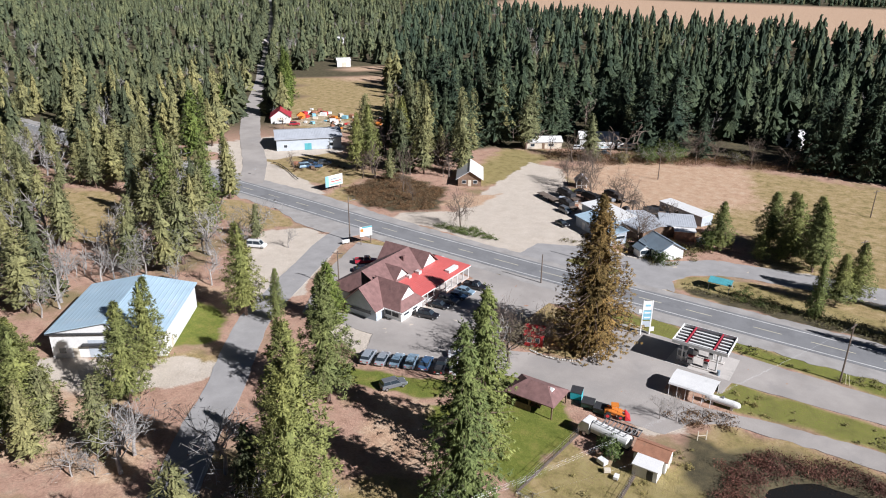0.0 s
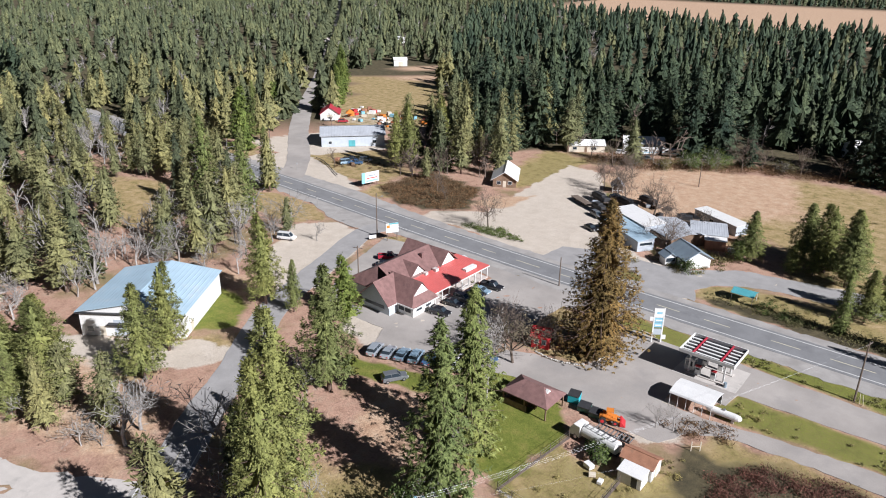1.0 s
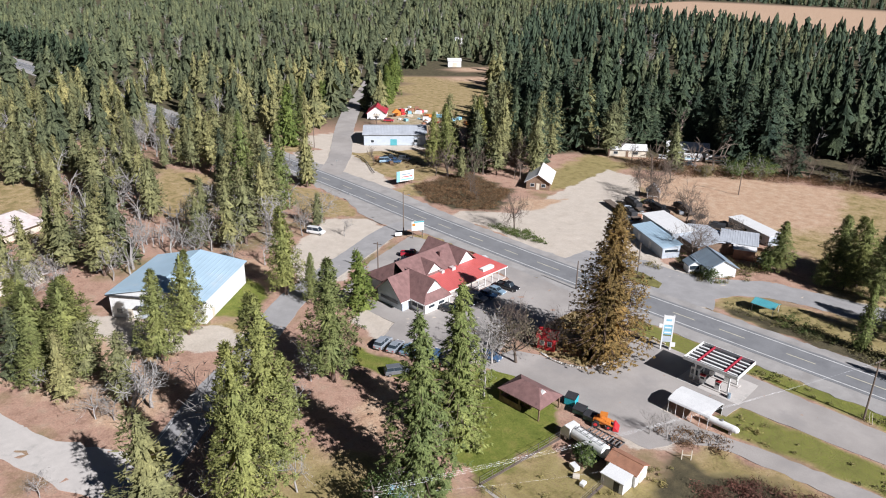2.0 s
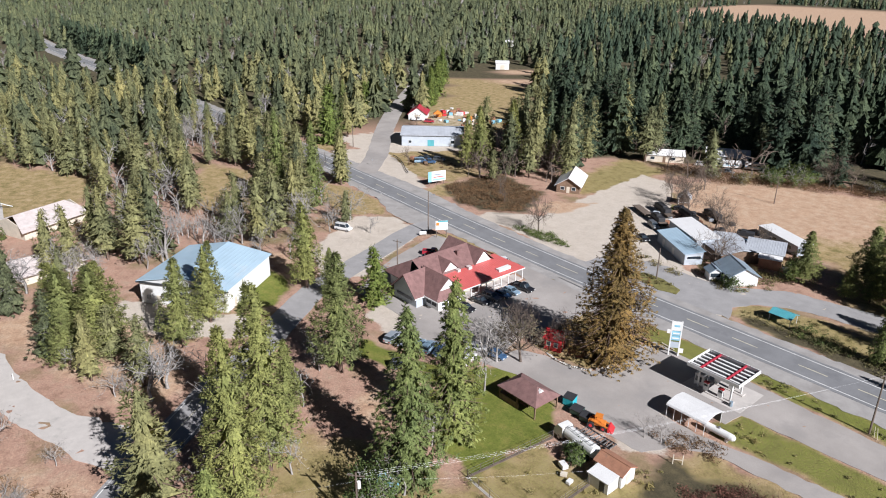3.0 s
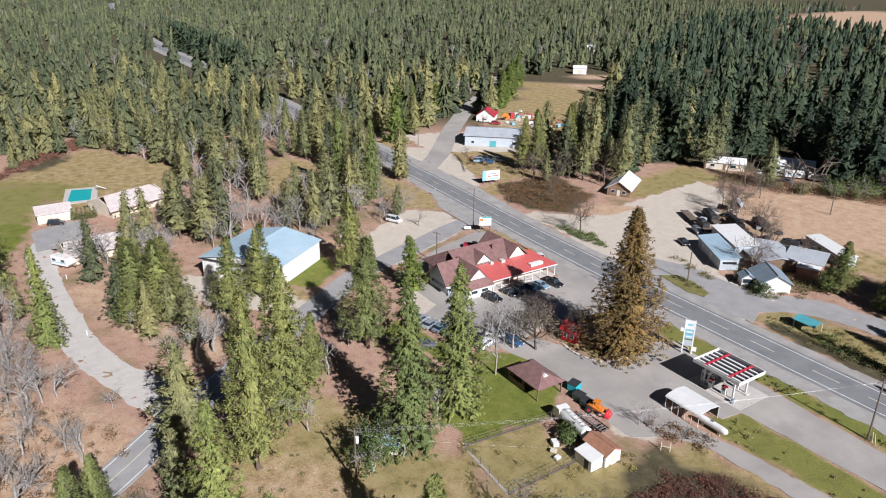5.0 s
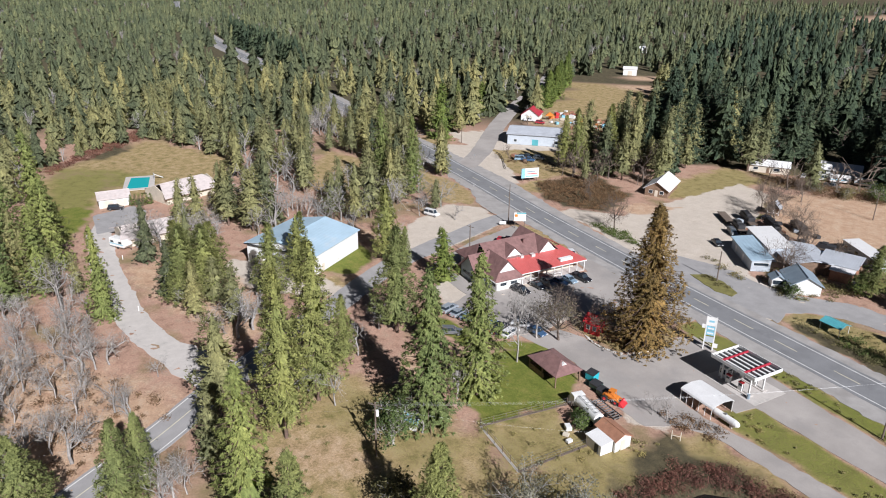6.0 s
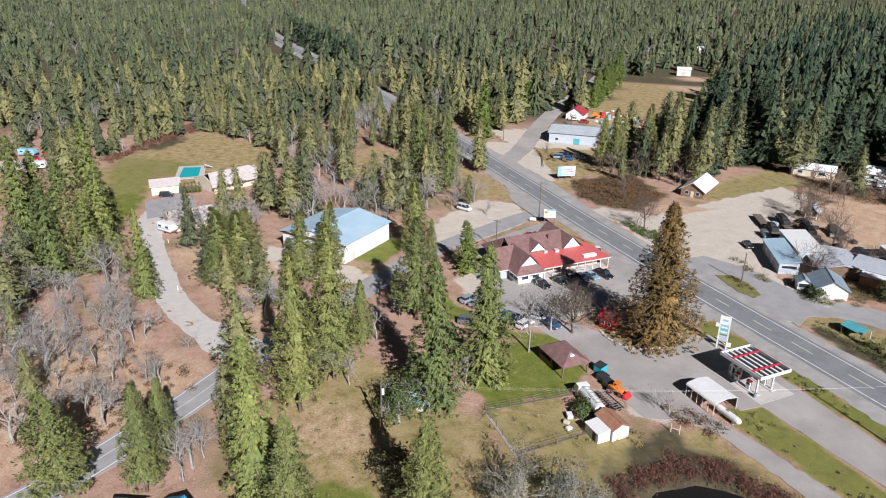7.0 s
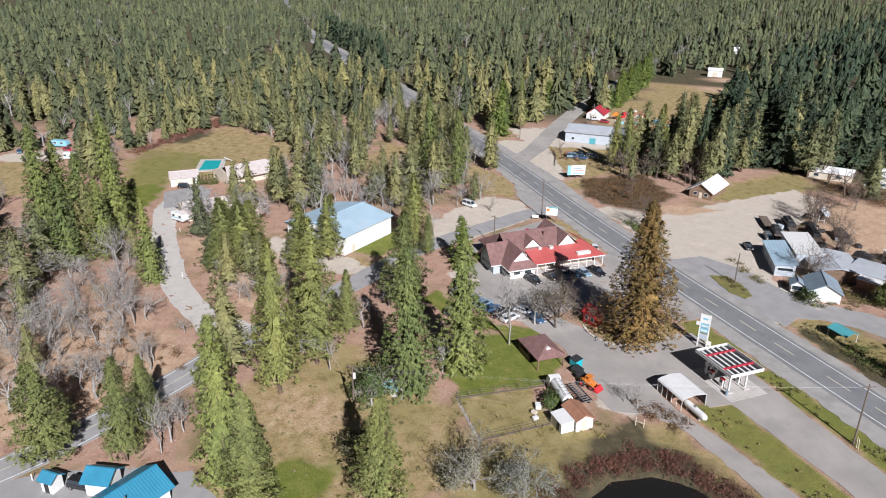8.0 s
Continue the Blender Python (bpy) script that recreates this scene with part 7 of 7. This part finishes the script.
# rows of firs that close in the far roads
rng = np.random.default_rng(77)
for line, x0, x1, gap, off, size, mat_, lab in ((HIGHWAY, -425, -640, 4.0, 13.5, 0.85, FIR, "dark firs along the highway"), (HIGHWAY, -608, -900, 4.5, -10.5, 0.7, OLIVEFIR, "olive firs along the far highway"), (NORTH_ROAD, -335, -900, 3.2, 8.5, 0.6, OLIVEFIR, "olive firs along the north road"), (NORTH_ROAD, -380, -900, 5.0, -9.0, 0.75, OLIVEFIR, "olive firs along the north road")):
    xs = np.arange(x0, x1, -gap) + rng.uniform(-1, 1, len(np.arange(x0, x1, -gap)))
    ys = np.interp(-xs, -line[:, 0], line[:, 1]) + off + rng.uniform(-1.2, 1.2, len(xs))
    wood_mass("fir_row", lab, list(zip(xs, ys)), size * rng.uniform(0.75, 1.2, len(xs)), list(range(len(xs))), FAR_FIR, mat_)

wood_mass("oak_wood", "bare grey oaks in the near wood", [q[:2] for q in MORE_OAKS], [q[2] for q in MORE_OAKS], list(range(len(MORE_OAKS))), FAR_OAK, MIDOAK)
wood_mass("oak_wood", "bare brown-grey oaks in the northern wood", [q[:2] for q in DARK_OAKS], [q[2] for q in DARK_OAKS], list(range(len(DARK_OAKS))), FAR_OAK, DARKOAK)

for seed, gap, lo, hi, pines, firs in ((6, 8.4, 0, 430, FAR_PINE, FAR_FIR), (7, 11.8, 430, 1450, BACK_PINE, BACK_FIR)):
    px, py, rng = scatter(seed, -1480, 260, -160, 1500 if lo else 1250, gap)
    rr = np.hypot(px, py)
    thin = rng.uniform(0, 1, len(px)) < np.where(rr < 1000, np.where(darkness(px, py) > 0.5, 0.82, 0.94), 0.66) * np.where((patchy(px * 0.8 + 40, py * 0.9) < -0.5) & (darkness(px, py) < 0.5), 0.8, 1.0)
    near = (px > -235) & (py < 262) | ((py < 300) & (px > -140) & (px > -260) & (px < 80))
    keep = (rr >= lo) & ((rr < hi) | (py > 1340) & (px > -620) & (py < 1460)) & ~near & thin
    px, py = px[keep], py[keep]
    dk, ch, hi_ = darkness(px, py), rng.uniform(0, 1, len(px)), 0.45 + 0.75 * rng.uniform(0, 1, len(px)) ** 1.2
    is_fir = np.where(dk > 0.5, ch < 0.66, ch < 0.27)
    is_oak = ~is_fir & (ch > np.where(dk > 0.5, 0.92, (0.80 if lo == 0 else 0.95) - 0.22 * (patchy(px * 0.8 + 40, py * 0.9) < -0.35)))
    is_pine = ~is_fir & ~is_oak
    for mask_, nm, lab, models, mat_ in ((is_pine & (dk <= 0.5), "pine_wood", "olive-green pine wood reaching to the hills", pines, MIDPINE if lo == 0 else HILLPINE), (is_pine & (dk > 0.5), "pine_wood", "deep olive pines among the dark firs", pines, OLIVEFIR), (is_fir & (dk > 0.5), "fir_wood", "dark green fir wood reaching to the hills", firs, FIR), (is_fir & (dk <= 0.5), "fir_wood", "olive-green young fir wood", firs, OLIVEFIR), (is_oak, "oak_wood", "bare grey oaks in the wood", FAR_OAK, MIDOAK)):
        sel = np.nonzero(mask_)[0]
        if len(sel):
            wood_mass(nm, lab, list(zip(px[sel], py[sel])), hi_[sel], sel, models, mat_)


# ---- brush, pond and bare bushes ----
def brush_mass(name, label, spots, sizes, material, seed, leaves=60, size=0.5, up=0.2):
    """Low brush: heaps of small twig faces, uneven in height."""
    rng = np.random.default_rng(seed)
    bodies = []
    for (x, y), s in zip(spots, sizes):
        n = int(leaves * s)
        d = rng.normal(size=(n, 3)) * [s * 0.55, s * 0.55, s * 0.32]
        d[:, 2] = np.abs(d[:, 2]) + 0.12
        bodies.append(leaf_faces(rng, d + [x, y, 0], size, size * 0.25, up))
    v = np.concatenate(bodies)
    me = array_mesh(name, v, faces_for(v))
    me.materials.append(material)
    return tagged(new(name, me), label, "brush", kind="stuff")


def spots_in(poly, gap, seed):
    q = np.array(poly)
    rng = np.random.default_rng(seed)
    xs, ys = np.meshgrid(np.arange(q[:, 0].min(), q[:, 0].max(), gap), np.arange(q[:, 1].min(), q[:, 1].max(), gap))
    px, py = xs.ravel() + rng.uniform(-0.5, 0.5, xs.size) * gap, ys.ravel() + rng.uniform(-0.5, 0.5, xs.size) * gap
    keep = distance_inside(px, py, poly) > 0
    return list(zip(px[keep], py[keep])), rng.uniform(0.6, 1.4, keep.sum())


water = new("pond", array_mesh("pond", np.array([(-12, 74, -0.55), (24, 74, -0.55), (24, 100, -0.55), (-12, 100, -0.55)], float), np.array([[0, 1, 2, 3]])))
water.data.materials.append(POND)
tagged(water, "dark still pond among red brush", "water", kind="structure")
for poly, gap, m_, lab, nm, sz in (
    ([(-12, 84), (-13, 94), (-8, 100), (0, 102.5), (10, 103), (22, 104), (22, 99), (2, 99.5), (-6, 95), (-7.5, 88), (-8, 84)], 1.75, REDBRUSH, "reddish bare brush round the pond", "pond_brush", 1.3),
    ([(-11, 76), (-12, 84), (-7.5, 84), (-5, 78), (-1, 75), (8, 74), (6, 71), (-6, 73)], 2.2, REDBRUSH, "reddish bare brush round the pond", "pond_brush", 1.2),
    ([(-146, 162), (-146, 186), (-119, 180), (-113, 163), (-119, 157), (-130, 155)], 1.7, BRUSH, "brown winter brush beside the highway", "bramble_brush", 1.25),
    ([(-230, 12), (-240, 20), (-256, 32), (-278, 52), (-300, 52), (-280, 38), (-262, 26), (-236, 8)], 2.4, REDBRUSH, "red-brown brush on the bank", "bank_brush", 1.4),
    ([(-34, 151), (-30, 153.5), (-21, 156), (-12, 155), (30, 153), (30, 149.8), (-20, 149.8)], 2.5, DRYBUSH, "olive bushes along the road verge", "verge_brush", 1.25),
    ([(-29, 153.5), (-24, 156.5), (-17, 155), (-12, 152.5), (-20, 151)], 2.2, LEAF, "dark green bushes beside the teal canopy", "verge_brush", 1.35),
    ([(-24, 101), (-21, 104.5), (-15, 106.5), (-13, 103.5), (-19, 100)], 1.7, BRUSH, "bare brown brush beside the gas tank", "tank_brush", 1.1),
    ([(-106, 152), (-95, 157), (-83, 152.5), (-92, 151)], 1.3, LEAF, "low green bushes on the traffic island", "island_brush", 0.9),
    ([(-58, 178), (-52, 176), (-38, 172), (-36, 178), (-44, 178)], 2.0, DRYBUSH, "garden bushes round the cottage", "garden_brush", 1.3),
    ([(-70, 166), (-64, 162), (-54, 160), (-52, 157.5), (-62, 159), (-71, 163)], 2.2, DRYBUSH, "dry bushes beside the yard shed", "garden_brush", 1.0),
    ([(-182, 172), (-164, 184), (-160, 176), (-176, 168)], 3.4, BRUSH, "brown winter brush before the barn", "bramble_brush", 1.0),
    ([(-60, 170), (-56, 174), (-50, 176), (-40, 176), (-37, 170), (-41, 162), (-46, 160), (-50, 161)], 2.1, DRYBUSH, "shrubs round the cottage", "garden_brush", 0.8),
    ([(-62, 155), (-54, 153), (-55, 151), (-62, 152)], 1.2, DRYBUSH, "low bushes on the island", "island_brush", 0.6),
    ([(-92, 10), (-64, 28), (-52, 14), (-50, -10), (-100, -14)], 3.8, BRUSH, "brown underbrush among the oaks", "underbrush", 1.0),
    ([(-110, 236), (-88, 240), (-60, 258), (-40, 266), (20, 276), (20, 282), (-60, 270), (-112, 246)], 2.8, BRUSH, "brown brush along the wood's edge", "edge_brush", 2.4),
):
    sp, sizes = spots_in(poly, gap, len(poly) + int(gap * 10))
    fine = nm == "pond_brush"
    brush_mass(nm, lab, sp, sizes * sz, m_, 17, 130 if fine else 70, 0.42 if fine else 0.55)

# weeds and straw in loose clumps
for poly, gap, m_, lab, nm, sz in (
    ([(-19, 109.5), (-16.5, 117), (36, 118), (36, 111.5), (-6, 110.5), (-13, 109)], 1.5, STRAW, "tufts of dry weeds between the roads", "weed_tufts", 0.32),
    ([(-24, 129), (-24, 132.5), (36, 133.5), (36, 128), (-15, 128.6)], 1.4, STRAW, "tufts of dry weeds along the highway", "weed_tufts", 0.32),
    ([(-38, 151), (-38, 156), (-31, 160), (-22, 162), (0, 159), (30, 157), (30, 152), (-12, 151)], 1.7, STRAW, "tufts of dry weeds round the teal canopy", "weed_tufts", 0.4),
    ([(-34, 70), (-33, 84), (-24, 88), (-14, 100), (-15, 92), (-20, 80), (-22, 68)], 2.0, STRAW, "tufts of dry weeds in the small yard", "weed_tufts", 0.4),
    ([(-60, 48), (-47, 64), (-32, 68), (-16, 60), (-10, 42), (-22, 24), (-46, 36)], 3.2, STRAW, "tufts of dry weeds in the meadow", "weed_tufts", 0.3),
    ([(-57, 109), (-50, 108), (-44, 111), (-41, 117), (-44, 125), (-57, 126)], 1.6, BRUSH, "brown leaf litter and weeds under the redwood", "litter_tufts", 0.35),
):
    sp, sizes = spots_in(poly, gap * 0.6, len(poly) + int(gap * 10))
    rng = np.random.default_rng(len(sp))
    loose = rng.uniform(0, 1, len(sp))
    pick = [k for k, (x, y) in enumerate(sp) if loose[k] < 0.07 + 0.25 * (patchy(x * 6.1, y * 5.3) > 0.7)]
    brush_mass(nm, lab, [sp[k] for k in pick], sizes[pick] * sz * np.exp(rng.normal(size=len(pick)) * 0.35), m_, 19, 90, 0.4, 0.4)

for i, (x, y, h, w, label) in enumerate([
    (-89.0, 38.5, 6.0, 1.3, None), (-86.5, 40.5, 5.0, 1.2, None), (-102.0, 36.0, 6.0, 1.2, None), (-110.0, 34.5, 8, 1.1, None),
    (-76.0, 26.0, 4.5, 1.1, None), (-86.0, -3.5, 9, 1.1, None), (-92, 3.5, 9, 1.1, None), (-77, 9, 8, 1.1, None), (-100, 12, 9, 1.0, None),
    (-66, 20, 5, 1.1, None), (-74, -2, 8, 1.1, None), (-42.5, 17.5, 9, 0.9, None), (-39.0, 23.0, 10, 0.9, None), (-41, 25, 9, 0.8, None), (-36.5, 21.5, 10, 0.8, None),
    (-84, 16, 8, 1, None), (-70, 12, 8, 1, None), (-95, -8, 10, 1, None), (-60, 8, 8, 1, None), (-82, 4, 9, 1, None), (-58, 2, 8, 1.1, None), (-64, -8, 9, 1.1, None),
    (-24, 99.5, 4.5, 0.9, None), (-21.5, 100.5, 5, 0.9, None), (-128, 86, 9, 1, None), (-124, 92, 8.5, 1.0, None), (-136, 80, 9, 1, None), (-140, 95, 10, 1, None), (-118, 96, 7, 1, None),
    (-132, 100, 9, 1.0, None), (-140, 62, 9, 1, None), (-144, 78, 10, 1, None), (-136, 112, 7, 1, None), (-126, 118, 6, 1, None), (-52, 52, 8, 0.9, None), (-66, 62, 8, 1.0, None), (-74, 70, 9, 1, None),
    (-38, 62, 8, 1, None), (-44, 72, 8, 1, None), (-140, 45, 9, 1, None), (-134, 40, 8, 1, None), (-146, 52, 9, 1, None), (-160, 60, 8, 1, None), (-172, 62, 9, 1, None), (-166, 56, 8, 1, None),
    (-150, 88, 10, 1, None), (-160, 92, 10, 1, None), (-168, 100, 10, 1, None), (-130, 172, 8, 1, None), (-122, 166, 7, 1, None), (-138, 182, 10, 1.1, None), (-146, 196, 12, 1.1, None), (-134, 200, 11, 1.1, None), (-141, 208, 12, 1.1, None),
    (-58, 266, 9, 1.2, None), (-46, 268, 11, 1.2, None), (-34, 270, 10, 1.3, None), (-22, 272, 11, 1.2, None), (-10, 271, 9, 1.2, None), (-28, 276, 12, 1.2, None), (-64, 262, 8, 1.2, None), (-2, 275, 10, 1.2, None),
    (-244.5, 112.6, 12, 1.2, None), (-255.8, 125.5, 13, 1.2, None), (-223.1, 98.6, 12, 1.2, None), (-236, 108, 12, 1.1, None), (-250, 119, 12, 1.1, None), (-149.1, 87.2, 8, 1.2, None), (-156.1, 77.1, 8, 1.3, None), (-160.6, 70.6, 8, 1.2, None), (-166.1, 66.7, 7, 1.2, None), (-148.2, 94.2, 9, 1.2, None), (-199.8, 85.2, 11, 1.1, None), (-209.8, 70.5, 9, 1.1, None), (-214, 92, 11, 1.2, None),
    (-49.5, 88.6, 17, 0.62, None), (-55.5, 97.5, 11, 0.9, None), (-176, 170, 7, 1, None), (-150, 176, 9, 1, None), (-112, 240, 8, 1, None), (-96, 236, 7, 1, None), (-52, 190, 8, 1, None), (-60, 190, 7, 1, None),
]):
    plant("oak_dark" if y > 150 else "oak", x, y, h, w, 37 * i, i)
# rounded evergreen broadleaf trees: leaves on the tips of an oak's frame
for i, (x, y, h, r, m_, lab) in enumerate([(-37.5, 56.5, 9.0, 3.8, LEAF, "round evergreen broadleaf tree beside the pole"), (-12.0, 65.5, 9.5, 5.0, LICHEN, "grey-green lichen-hung oak on dry grass"), (-8.5, 72.0, 8.0, 4.0, LICHEN, "grey-green lichen-hung oak on dry grass"), (-52.6, 101.0, 13.0, 5.6, OAKMOSS, "spreading oak hung with grey-green lichen"), (-22, 52, 7, 3.0, DRYBUSH, "olive-green bushy oak on dry grass"), (-27.5, 87.0, 2.6, 1.6, LEAF, "green bush beside the tanker"), (-38, 178, 6, 2.6, LEAF, "green bushy tree beside the cottage"), (-44, 162.5, 3, 2, LEAF, "green bush beside the cottage"), (-60, 48, 7, 3, DRYBUSH, "olive-green bushy oak on dry grass"), (-73, 257, 8, 5, LEAF, "green bushy tree at the field's edge"), (-79, 252, 6.5, 4, LEAF, "green bushy tree at the field's edge"), (-86, 246, 4.5, 3.5, DRYBUSH, "olive bush at the field's edge"), (-95, 242, 4, 3, DRYBUSH, "olive bush at the field's edge"), (-52, 268, 5, 4, DRYBUSH, "olive bush at the field's edge")]):
    s, tips = oak(400 + i, h * 0.9, r * 1.25, 3, (8, 5, 4), 0.03)
    rg = np.random.default_rng(i)
    n = 24 if m_ == LICHEN else 6 if m_ == OAKMOSS else 16 if h > 5 else 7
    lv = leaf_faces(rg, np.repeat(tips, n, 0) + rg.normal(size=(len(tips) * n, 3)) * 0.42, 0.42 if m_ != LICHEN else 0.3, 0.24 if m_ != LICHEN else 0.16, 0.4)
    t = tree_parts("broadleaf_tree", lab, "tree", s, lv, DARKOAK if m_ == OAKMOSS else OAKBARK, m_)
    t.matrix_basis = pose(x, y, -0.1, 0, 0, 50 * i)
